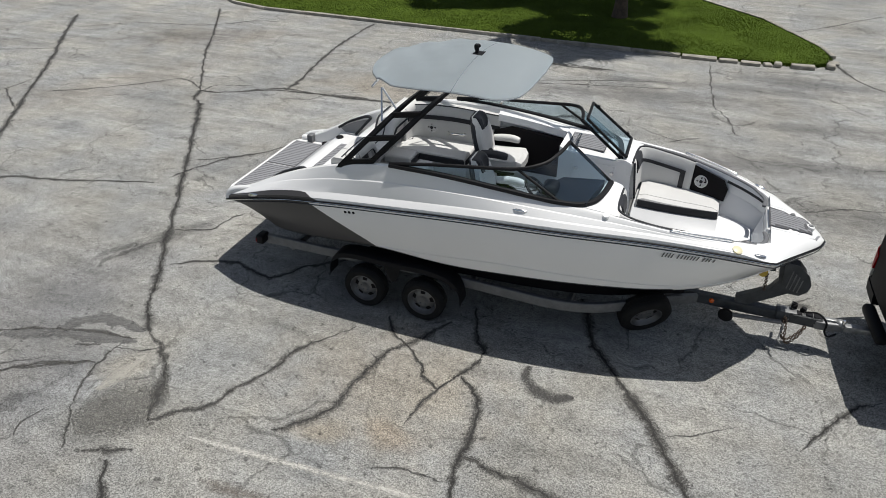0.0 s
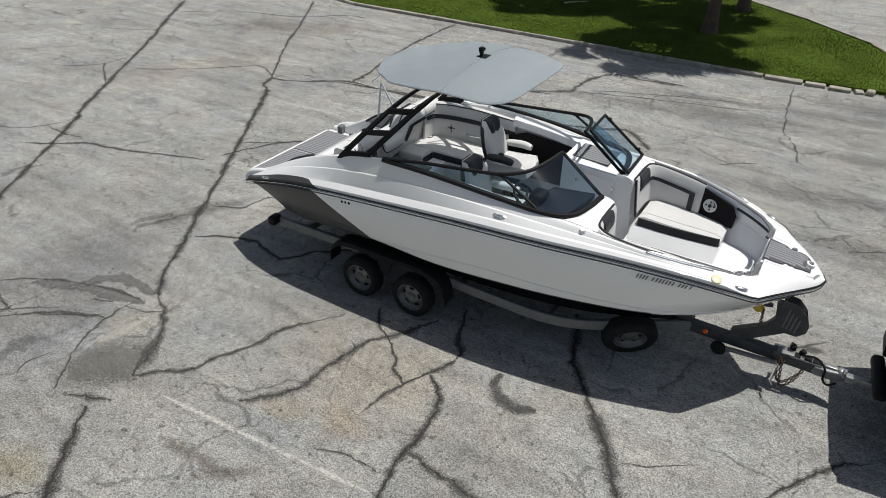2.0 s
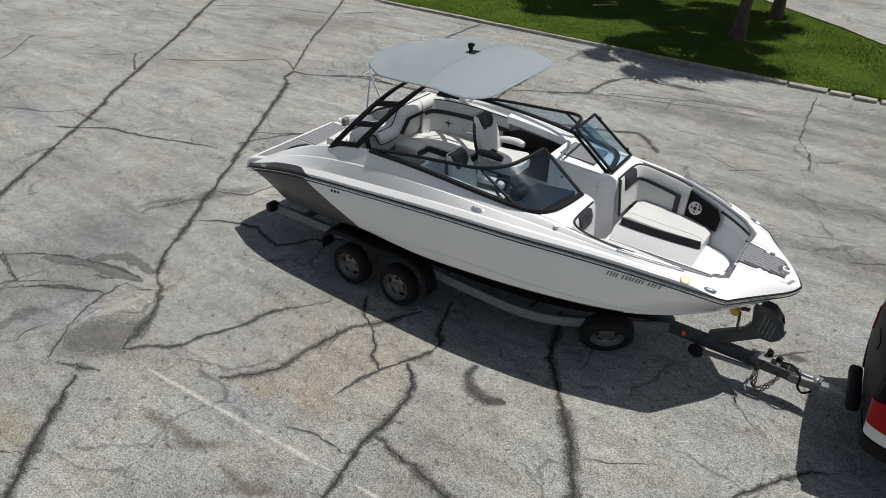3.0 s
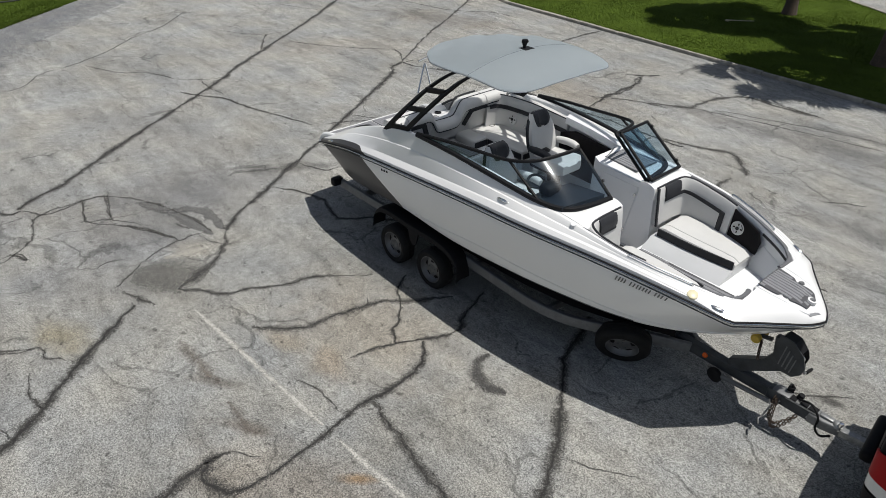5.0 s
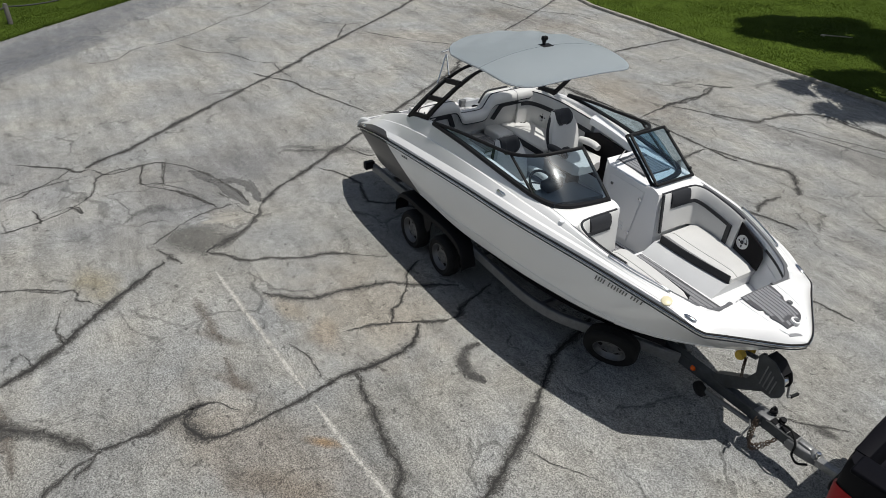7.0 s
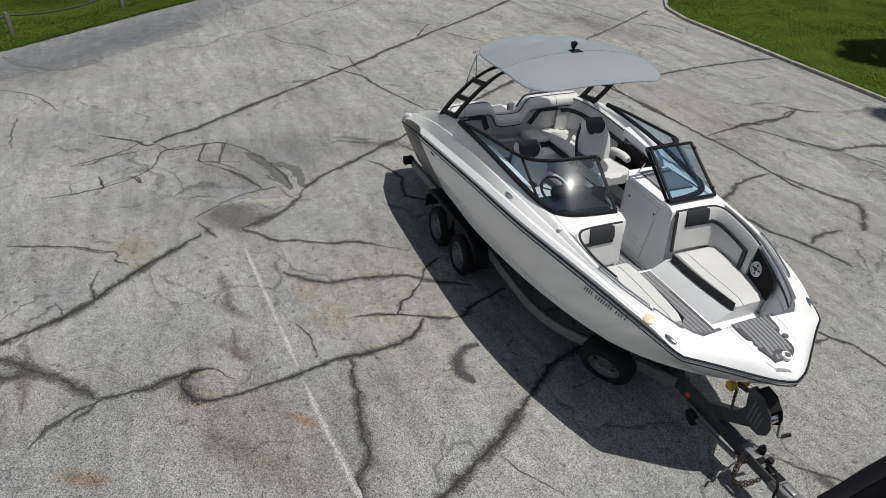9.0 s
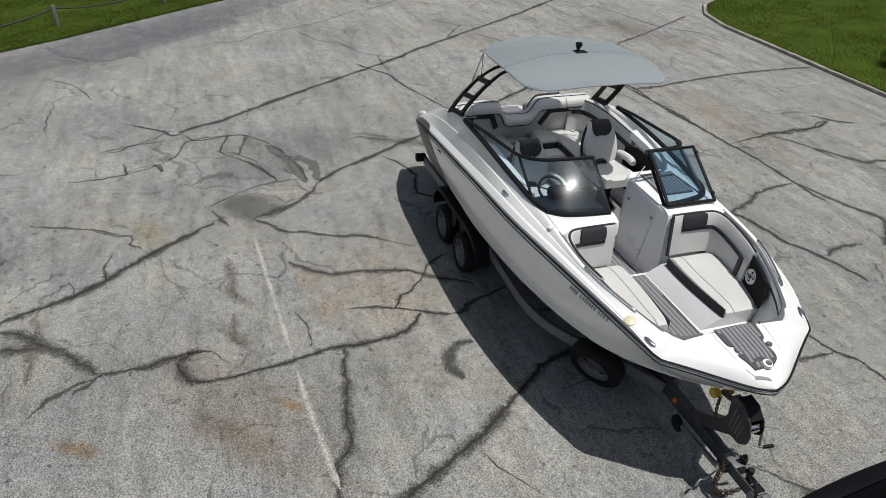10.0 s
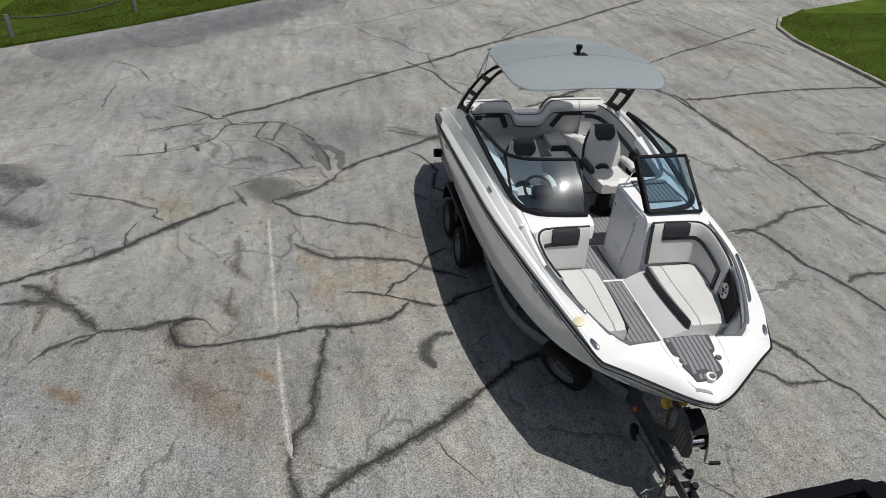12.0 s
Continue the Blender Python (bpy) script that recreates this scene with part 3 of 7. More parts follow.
seam(TAR_OLD, 0.03, (-2.87, -2.03), (-2.70, -2.12))
seam(TAR, 0.05, (-2.52, -1.73), (-2.23, -1.99), (-2.11, -2.19), (-1.90, -2.30))
seam(TAR, 0.06, (-1.90, -2.30), (-1.68, -1.87), (-1.62, -1.64))
seam(TAR_OLD, 0.045, (-1.90, -2.30), (-2.07, -2.90))
seam(TAR, 0.06, (-2.94, -1.31), (-2.74, -1.59), (-2.52, -1.73))
seam(TAR, 0.06, (-1.98, -0.75), (-1.78, -1.27), (-1.64, -1.49), (-1.62, -1.64))
seam(TAR, 0.08, (-1.73, -2.02), (-1.57, -2.12), (-1.43, -2.28), (-1.36, -2.65), (-1.34, -3.09), (-1.33, -3.34), (-1.26, -3.67), (-1.17, -4.20))
seam(TAR, 0.1, (-0.74, -0.06), (-0.38, -1.00), (-0.02, -1.45), (0.33, -1.96), (0.61, -2.41), (0.83, -2.83), (1.05, -3.11), (1.45, -3.62), (1.7, -4.1))
seam(SCUFF, 0.25, (-1.06, -1.56), (-1.03, -1.79), (-0.87, -1.93), (-0.64, -1.96), (-0.46, -1.88))
seam(OIL, 0.95, (-6.1, -8.5), (-5.85, -8.15), (-5.6, -7.85), (-5.4, -7.45))
seam(OIL, 0.55, (-4.6, -8.0), (-4.35, -7.55), (-4.15, -7.1))
seam(TAR, 0.05, (1.81, -1.78), (2.31, -1.05), (2.68, -0.73))
seam(TAR_OLD, 0.02, (0.55, -2.08), (1.19, -1.72))
seam(TAR_OLD, 0.03, (0.27, 11.09), (0.51, 8.18), (0.69, 7.53), (0.87, 7.10), (1.00, 6.37))
seam(TAR, 0.05, (3.09, 12.99), (3.38, 11.61), (3.77, 10.66), (4.18, 10.22))
seam(TAR_OLD, 0.04, (-0.22, 5.54), (0.38, 5.98))
seam(TAR_OLD, 0.04, (2.09, 3.48), (2.69, 3.84), (3.34, 3.98))
seam(TAR_OLD, 0.05, (-3.41, 9.53), (-1.91, 9.50))
seam(TAR_OLD, 0.04, (2.33, 14.85), (3.29, 15.75), (4.32, 16.99), (5.18, 17.91))
seam(TAR, 0.05, (-8.86, -5.99), (-8.29, -5.23), (-8.02, -5.03), (-8.05, -4.85))
seam(TAR_OLD, 0.03, (-13.93, -4.05), (-13.96, -3.44), (-14.69, -2.78), (-14.94, -2.06), (-15.55, -1.03), (-16.47, 0.02), (-17.13, 1.08), (-18.36, 2.26))
seam(TAR_OLD, 0.03, (-14.81, -1.81), (-13.82, -1.39), (-13.36, -0.84), (-12.49, -0.44), (-12.15, -0.01), (-11.97, 0.50))
seam(TAR_OLD, 0.03, (-12.18, -0.07), (-11.50, -0.13), (-11.00, -0.05))
seam(TAR, 0.055, (-11.7, -0.80), (-11.15, -0.50), (-10.76, -0.20), (-9.91, 0.01), (-8.27, 0.54))
seam(TAR_OLD, 0.03, (-15.84, 2.15), (-15.14, 2.55), (-14.68, 3.04), (-14.65, 3.76))
seam(TAR_OLD, 0.04, (-14.68, 3.04), (-13.41, 2.16))
seam(TAR_OLD, 0.03, (-8.05, -4.85), (-7.70, -4.57), (-7.78, -4.12), (-7.75, -3.66), (-6.95, -3.15), (-6.37, -2.96), (-5.62, -2.82))
seam(TAR_OLD, 0.025, (-6.58, -5.78), (-6.76, -5.46), (-6.77, -5.23), (-6.51, -5.12))
seam(TAR_OLD, 0.02, (-7.82, -3.99), (-7.11, -4.18), (-6.54, -3.72), (-5.86, -3.36))
seam(TAR_OLD, 0.02, (-7.85, -3.62), (-6.83, -3.91))
seam(TAR_OLD, 0.03, (-4.80, -6.13), (-4.55, -5.79), (-4.47, -5.55), (-4.25, -5.52), (-3.99, -5.32))
seam(TAR, 0.10, (-1.17, -4.20), (-1.16, -4.45), (-1.19, -4.77), (-1.34, -4.86), (-1.53, -4.89), (-1.66, -4.82), (-1.69, -4.69), (-1.65, -4.56))
seam(TAR_OLD, 0.03, (-1.65, -4.56), (-1.40, -4.38))
seam(TAR, 0.075, (-1.69, -4.69), (-1.56, -5.45), (-1.58, -5.72))
seam(TAR_OLD, 0.06, (-1.54, -5.73), (-1.39, -5.84), (-1.33, -5.97))
seam(TAR_OLD, 0.10, (-1.30, -3.08), (-0.83, -3.15), (-0.51, -3.23), (0.07, -3.29), (0.40, -3.46), (0.70, -3.51), (1.07, -3.44), (1.28, -3.42))
seam(TAR_OLD, 0.13, (-2.63, -6.88), (-2.41, -6.55), (-2.02, -6.12), (-1.54, -5.69))
seam(TAR_OLD, 0.04, (-1.54, -5.69), (-1.34, -6.16), (-1.08, -6.35))
seam(TAR_OLD, 0.11, (-2.23, -7.01), (-2.22, -6.40))
seam(TAR_OLD, 0.04, (-15.09, 8.88), (-13.72, 9.29), (-12.85, 10.09), (-12.04, 10.30))
seam(TAR, 0.07, (-9.51, 4.95), (-8.74, 5.37), (-8.04, 5.36), (-6.97, 5.46), (-5.92, 5.48), (-4.79, 5.61), (-3.22, 5.62), (-2.94, 5.68))
seam(TAR_OLD, 0.05, (-5.40, 5.59), (-5.65, 6.82), (-5.59, 7.30), (-5.68, 7.89), (-5.93, 8.35), (-5.99, 8.74))
seam(TAR_OLD, 0.05, (-5.58, 6.71), (-5.17, 6.98), (-4.32, 7.29))
seam(TAR_OLD, 0.08, (-2.90, 3.34), (-3.10, 4.01), (-3.41, 4.58), (-3.57, 5.00), (-3.64, 5.55))
seam(TAR, 0.06, (-2.96, 3.27), (-2.94, 3.76), (-2.04, 3.95), (-1.65, 4.15), (-1.02, 4.35), (-0.77, 4.37))
seam(TAR, 0.055, (-0.51, 2.38), (-0.25, 2.52), (0.29, 2.72), (0.48, 2.88), (1.01, 2.93))
seam(TAR_OLD, 0.05, (0.00, 1.90), (0.15, 2.07), (0.30, 2.16), (0.32, 2.47), (0.28, 2.72))
seam(TAR_OLD, 0.08, (-1.50, 4.31), (-1.66, 4.72), (-1.65, 5.14))
seam(TAR_OLD, 0.02, (1.42, 0.44), (1.69, 0.71))
seam(TAR_OLD, 0.03, (1.61, 0.61), (2.12, 1.08))
seam(TAR_OLD, 0.03, (-11.83, -7.81), (-11.15, -7.03), (-10.20, -6.58))
seam(TAR_OLD, 0.08, (-5.55, -2.69), (-5.24, -2.85), (-4.90, -3.18), (-4.57, -3.83))
seam(TAR_OLD, 0.07, (-4.92, -4.40), (-4.68, -4.30), (-4.44, -4.20))
seam(TAR_OLD, 0.03, (-5.74, -3.05), (-5.41, -2.99), (-5.17, -2.79))
seam(TAR_OLD, 0.03, (-6.69, -3.84), (-5.84, -3.35))
seam(TAR_OLD, 0.025, (-5.74, -4.50), (-5.78, -4.26), (-5.69, -4.06))
seam(TAR, 0.05, (-6.94, -5.79), (-6.47, -5.74))
seam(TAR, 0.06, (-6.83, -5.31), (-6.52, -5.15))
seam(TAR_OLD, 0.022, (-7.86, -4.02), (-7.12, -4.17), (-6.95, -3.87), (-6.35, -3.47))
seam(TAR_OLD, 0.022, (-7.80, -3.68), (-6.96, -3.89))
seam(TAR_OLD, 0.03, (-6.41, -6.61), (-6.54, -5.70), (-7.02, -4.98), (-7.72, -4.72), (-7.83, -3.71))
seam(TAR_OLD, 0.025, (-7.49, -6.27), (-7.81, -5.53), (-8.24, -5.05))
seam(TAR_OLD, 0.045, (-3.42, -5.80), (-3.75, -5.85), (-4.10, -5.76))
seam(TAR_OLD, 0.03, (-5.12, -4.44), (-5.62, -3.75), (-5.76, -2.90))
seam(TAR_OLD, 0.04, (-5.10, -6.95), (-4.87, -6.27), (-4.52, -5.62))
seam(TAR_OLD, 0.03, (-8.49, -7.24), (-9.52, -7.29), (-10.08, -7.26))
seam(TAR_OLD, 0.03, (-7.50, -6.19), (-7.50, -5.93), (-7.73, -5.61), (-7.80, -4.90))
seam(TAR, 0.10, (-2.30, -7.75), (-2.66, -7.15), (-2.86, -6.80), (-3.14, -6.20), (-3.41, -5.80), (-3.85, -5.35), (-4.60, -4.40))
seam(TAR_OLD, 0.03, (-3.49, -6.26), (-3.15, -6.11))
seam(TAR_OLD, 0.025, (-2.14, -3.54), (-1.81, -3.43), (-1.39, -3.44))
seam(TAR, 0.09, (-5.54, 6.32), (-5.67, 7.03), (-5.73, 8.08), (-5.96, 8.58))
seam(TAR, 0.07, (-6.31, 8.48), (-5.94, 8.82), (-5.77, 9.20))
seam(TAR_OLD, 0.1, (-4.82, 7.18), (-4.11, 7.65), (-4.04, 8.04), (-3.96, 8.80), (-3.57, 9.40), (-2.87, 9.38), (-1.91, 9.51))
seam(TAR_OLD, 0.09, (-3.74, 5.61), (-3.12, 5.76), (-2.60, 5.95), (-2.19, 6.14), (-1.82, 5.85), (-1.53, 5.45))
seam(TAR_OLD, 0.03, (-3.87, 7.76), (-2.30, 8.21), (-0.31, 8.68))
seam(TAR_OLD, 0.03, (-3.70, 7.99), (-2.21, 8.58), (-0.47, 9.12))
seam(DAMP, 1.9, (-21.5, 0.9), (-19.2, -1.6), (-17.0, -4.0), (-14.3, -6.9), (-12.2, -9.5))
seam(DAMP, 1.0, (-16.2, -3.4), (-14.6, -5.2), (-12.9, -7.0))
seam(COARSE, 0.86, (-5.28, -4.16), (-5.06, -3.86), (-4.88, -3.62), (-4.66, -3.40))
seam(PALE_PATCH, 0.26, (-5.42, -3.68), (-5.36, -3.40), (-5.28, -3.12))
seam(TYRE_MARK, 0.16, (-6.80, -3.27), (-6.64, -3.10), (-6.57, -2.88), (-6.39, -2.70), (-6.03, -2.65), (-5.63, -2.70))
seam(TYRE_MARK, 0.16, (-7.24, -3.38), (-6.87, -3.21), (-6.47, -3.07), (-6.04, -2.96), (-5.58, -2.85))
seam(TAR_OLD, 0.04, (-6.70, -3.83), (-6.25, -3.53), (-5.76, -3.34))
seam(TAR_OLD, 0.05, (-6.23, -3.20), (-5.96, -3.05))
seam(BROWN_MARK, 0.13, (-3.60, -4.26), (-3.10, -4.25), (-2.62, -4.22))
seam(BROWN_MARK, 0.15, (-2.30, -4.28), (-2.00, -4.28), (-1.69, -4.24))
seam(BROWN_MARK, 0.13, (-2.95, -6.52), (-2.30, -6.47), (-1.60, -6.45))
seam(WHITE_LINE, 0.095, (-4.02, -3.86), (-3.0, -3.79), (-2.10, -3.73), (-1.36, -3.67))
seam(WHITE_LINE, 0.095, (-1.08, -3.66), (-0.34, -3.60), (0.30, -3.53), (0.62, -3.49))


def in_outline(x, y, poly):
    hit = False
    for i in range(len(poly)):
        (x1, y1), (x2, y2) = poly[i], poly[i - 1]
        if (y1 > y) != (y2 > y) and x < (x2 - x1) * (y - y1) / (y2 - y1) + x1:
            hit = not hit
    return hit


def lawn(name, outline, height, label):
    bm = bmesh.new()
    prism(bm, [Vector((x, y, 0.004)) for x, y in outline], Vector((0, 0, height)))
    return tagged(part(name, bm, LAWN, smooth=False), label, "lawn", kind="structure")


def grass_on(outline, height, near, count, label):
    """Short blades over the stretch of a lawn that lies within near = (x0, x1, y0, y1)."""
    rnd = random.Random(11 + count)
    verts, faces = [], []
    while len(faces) < count:
        x, y = rnd.uniform(near[0], near[1]), rnd.uniform(near[2], near[3])
        if not in_outline(x, y, outline):
            continue
        a = rnd.uniform(0, math.tau)
        h = rnd.uniform(0.022, 0.048) * (0.8 + 0.5 * noise.noise((x * 0.7, y * 0.7, 3)))
        w = rnd.uniform(0.006, 0.012)
        lx, ly = rnd.gauss(0, 0.022), rnd.gauss(0, 0.022)
        k = len(verts)
        verts += [(x - w * math.cos(a), y - w * math.sin(a), height), (x + w * math.cos(a), y + w * math.sin(a), height), (x + lx, y + ly, height + h)]
        faces.append((k, k + 1, k + 2))
    # longer tufts hang over the edge
    for (x0, y0), (x1, y1) in zip(outline, outline[1:]):
        ln = math.hypot(x1 - x0, y1 - y0)
        if not (near[0] < (x0 + x1) / 2 < near[1] and near[2] < (y0 + y1) / 2 < near[3]) or ln > 8:
            continue
        for k in range(int(ln * 260)):
            u = rnd.random()
            x, y = x0 + (x1 - x0) * u + rnd.gauss(0, 0.03), y0 + (y1 - y0) * u + rnd.gauss(0, 0.03)
            a, tall = rnd.uniform(0, math.tau), rnd.uniform(0.03, 0.075) * (0.6 + 0.7 * abs(noise.noise((x * 1.7, y * 1.7, 9))))
            k = len(verts)
            verts += [(x - 0.009 * math.cos(a), y - 0.009 * math.sin(a), 0.004), (x + 0.009 * math.cos(a), y + 0.009 * math.sin(a), 0.004), (x + rnd.gauss(0, 0.035), y + rnd.gauss(0, 0.035), height + tall)]
            faces.append((k, k + 1, k + 2))
    me = bpy.data.meshes.new("grass")
    me.from_pydata(verts, [], faces)
    me.materials.append(BLADE)
    return tagged(new("grass", me), label, "grass", kind="stuff")


ISLAND = [(-13.3, 11.52), (-8.7, 11.45), (-4.2, 11.38), (-0.5, 11.32), (2.6, 11.5), (3.0, 11.75), (3.15, 12.4), (3.0, 13.2), (1.6, 15.75), (-0.35, 17.7),
          (-3.0, 19.9), (-8.0, 23.0), (-14.0, 26.0), (-18.5, 24.0), (-19.0, 19.0), (-17.6, 15.8), (-16.9, 14.2), (-15.8, 12.7), (-14.7, 11.85)]
lawn("lawn_island", ISLAND, 0.07, "bright green mown grass island behind a low kerb")
grass_on(ISLAND, 0.07, (-16.5, 3.2, 11.3, 23), 200000, "bright green mown grass on the island")
VERGE = [(-60, 49), (-21.1, -0.5), (-17.7, -4.55), (-14.8, -7.75), (-12.74, -10.4), (-9, -15), (20, -50), (-90, -60)]
lawn("lawn_verge", VERGE, 0.03, "green mown grass verge along the pavement")
grass_on(VERGE, 0.03, (-23, -12.5, -11.5, 2), 170000, "green mown grass on the verge")


def kerb_stone(a, b, w=0.15, h=0.12, shift=0.0, tilt=0.0):
    """One length of kerb from a to b."""
    rnd = random.Random(int(abs(a[0] * 131 + a[1] * 17) * 100))
    d = (Vector((*b, 0)) - Vector((*a, 0)))
    ln = d.length
    side = Vector((-d.y, d.x, 0)).normalized()
    bm = bmesh.new()
    box(bm, (0, -w / 2, -0.05), (ln - 0.012, w / 2, h), 0.014, 1)
    for v in bm.verts:
        v.co += Vector((rnd.gauss(0, 0.004), rnd.gauss(0, 0.004), rnd.gauss(0, 0.004)))
    ang = math.atan2(d.y, d.x)
    bm.transform(Matrix.Translation(Vector((*a, 0)) + side * shift) @ Matrix.Rotation(ang + tilt, 4, "Z"))
    return bm


kerb = thing("kerb", (-5, 11.4, 0), "low pale concrete kerb edging the grass island", "kerb", kind="structure")
KLINE = [(-17.0, 14.2), (-15.85, 12.6), (-14.7, 11.8), (-13.3, 11.47), (-8.7, 11.40), (-4.2, 11.33), (-0.45, 11.26)]
for i in range(len(KLINE) - 1):
    a, b = Vector(KLINE[i]), Vector(KLINE[i + 1])
    steps = max(1, round((b - a).length / 1.5))
    for k in range(steps):
        part("kerb_stone", kerb_stone(a.lerp(b, k / steps), a.lerp(b, (k + 1) / steps), 0.13, 0.085), KERB, kerb)
for x0, x1, y, h, tilt in ((-0.42, 0.45, 11.22, 0.085, 0.0), (0.5, 0.95, 11.24, 0.075, 0.02), (1.02, 1.5, 11.22, 0.085, -0.03), (1.56, 1.76, 11.26, 0.07, 0.05),
                           (2.2, 2.75, 11.34, 0.10, 0.06)):
    part("kerb_stone", kerb_stone((x0, y), (x1, y + 0.04), 0.2, h, 0, tilt), KERB, kerb, "broken loose kerb block")
part("kerb_stone", boxed((1.8, 11.2, 0), (1.98, 11.4, 0.12), 0.03, 1), KERB, kerb, "broken loose kerb block")
part("kerb_stone", boxed((3.02, 11.5, 0), (3.22, 11.78, 0.12), 0.03, 1), KERB, kerb, "broken loose kerb block")
part("kerb_stone", boxed((3.05, 11.95, 0), (3.35, 12.2, 0.05), 0.015, 1), KERB, kerb, "broken loose kerb block")
KBACK = [(3.25, 12.5), (3.05, 13.25), (1.65, 15.85), (-0.3, 17.82), (-3.0, 20.05), (-8, 23.15)]
for i in range(len(KBACK) - 1):
    a, b = Vector(KBACK[i]), Vector(KBACK[i + 1])
    steps = max(1, round((b - a).length / 1.5))
    for k in range(steps):
        part("kerb_stone", kerb_stone(a.lerp(b, k / steps), a.lerp(b, (k + 1) / steps), 0.13, 0.09), KERB, kerb)


# ---- fence of short posts with a sagging rope ----
fence = thing("rope_fence", (-18, -5.3, 0), "low fence of grey posts and sagging rope on the verge", "fence")
POSTS = [(-9.3, -15.6), (-11.4, -13.0), (-13.55, -10.41), (-15.98, -7.93), (-18.23, -5.28), (-20.33, -2.43), (-22.4, 0.4), (-24.4, 3.3), (-26.4, 6.2)]
for i, (x, y) in enumerate(POSTS):
    bm = lathed([(0.0, 0), (0.065, 0), (0.062, 0.5), (0.05, 0.56), (0.0, 0.57)], (x, y, 0.02), (0.02 * math.sin(i * 2.1), 0.02 * math.cos(i), 1), 10)
    part("post", bm, POST, fence)
    if i:
        x0, y0 = POSTS[i - 1]
        pts = [Vector((x0 + (x - x0) * u, y0 + (y - y0) * u, 0.5 - 0.16 * 4 * u * (1 - u))) for u in [k / 14 for k in range(15)]]
        part("rope", tubed(pts, 0.022, 6), ROPE, fence)


# ---- cabbage palms ----
def palm(x, y, height, crown, seed, lean=(0, 0)):
    rnd = random.Random(seed)
    tree = thing("palm_tree", (x, y, 0.07), "cabbage palm with a rough grey-brown trunk on the grass island", "tree", "palms on the island")
    pts = [Vector((x + lean[0] * u * u, y + lean[1] * u * u, 0.02 + height * u)) for u in [k / 24 for k in range(25)]]
    bm = bmesh.new()
    tube(bm, pts, lambda u: 0.17 + 0.09 * math.exp(-u * height / 0.25) + 0.012 * math.sin(u * height * 28) - 0.02 * u, 14)
    for v in bm.verts:
        v.co += 0.014 * Vector((noise.noise(v.co * 6), noise.noise(v.co * 6 + Vector((7, 0, 0))), 0))
    part("trunk", bm, BARK, tree)
    top = pts[-1]
    for k in range(crown):
        a = math.tau * k * 0.381966 + rnd.uniform(-0.2, 0.2)
        rise = rnd.uniform(-0.75, 1.2)
        ln = rnd.uniform(0.25, 2.2)
        d = Vector((math.cos(a) * math.cos(rise), math.sin(a) * math.cos(rise), math.sin(rise)))
        stem_end = top + d * ln + Vector((0, 0, -0.25 * ln))
        bm = bmesh.new()
        tube(bm, [top, top + d * ln * 0.55 - Vector((0, 0, 0.04)), stem_end], 0.018, 5)
        side = d.cross(Vector((0, 0, 1))).normalized()
        nrm = side.cross(d)
        for j in range(-15, 16):
            b = j * 0.12
            r = (1.0 - 0.2 * abs(b) / 1.8) * rnd.uniform(0.9, 1.1)
            e = (d * math.cos(b) + side * math.sin(b)).normalized()
            droop = Vector((0, 0, -0.18 - 0.35 * rnd.random()))
            w = e.cross(nrm).normalized() * 0.05
            p1 = stem_end + e * r * 0.55 + nrm * 0.04 * math.cos(j * 2.0)
            p2 = stem_end + e * r + droop
            vs = [bm.verts.new(q) for q in (stem_end, p1 - w, p2, p1 + w)]
            bm.faces.new(vs)
        part("frond", bm, FROND, tree, smooth=False)
    return tree


palm(-2.55, 14.5, 6.3, 54, 3, (0.9, -1.35))
palm(-2.25, 17.8, 6.6, 62, 5, (0.1, -0.5))
palm(-6.7, 18.05, 6.4, 62, 8, (0.5, -1.5))


# pale fallen stem on the grass under the palms
stem = thing("fallen_stem", (-7.1, 15.7, 0.07), "thin pale dry palm stem lying on the grass", "debris")
STRAW = mat("dry_straw_stem", (0.42, 0.38, 0.28), 0.8, grain=0.2, scale=30)
part("stalk", tubed(spline([(-7.42, 15.36, 0.112), (-7.15, 15.70, 0.105), (-6.87, 15.98, 0.108)], 12), lambda u: 0.022 - 0.012 * u, 7), STRAW, stem)
part("butt", boxed((-7.50, 15.30, 0.075), (-7.38, 15.42, 0.125), 0.02), STRAW, stem)


# ---- boat: hull and deck lines, x forward from the stern, y to port ----
RAIL_B = [(-5.42, 1.02), (-4.9, 1.17), (-4.3, 1.26), (-3.4, 1.285), (-2.0, 1.28), (-1.0, 1.25), (0.0, 1.13), (0.7, 0.975), (1.1, 0.85), (1.24, 0.79),
          (1.31, 0.685), (1.40, 0.56), (1.55, 0.36), (1.66, 0.21), (1.72, 0.105), (1.755, 0.0)]
RAIL_Z = [(-5.42, 1.05), (-4.9, 1.235), (-4.4, 1.375), (-4.0, 1.44), (-3.4, 1.505), (-2.0, 1.615), (-1.0, 1.66), (0.0, 1.67), (0.7, 1.605), (1.26, 1.507), (1.755, 1.437)]
CHINE_B = [(-5.4, 0.92), (-4.6, 1.08), (-4.0, 1.15), (-3.0, 1.19), (-1.2, 1.15), (-0.25, 1.04), (0.3, 0.915), (0.62, 0.80), (0.84, 0.67), (1.15, 0.43), (1.45, 0.205), (1.62, 0.09), (1.755, 0.0)]
CHINE_Z = [(-5.4, 0.96), (-4.6, 0.83), (-4.0, 0.87), (-3.2, 0.94), (-2.2, 0.90), (-1.2, 0.945), (-0.25, 0.995), (0.3, 1.03), (0.62, 1.07), (0.84, 1.09), (1.15, 1.13), (1.45, 1.225), (1.62, 1.32), (1.755, 1.41)]
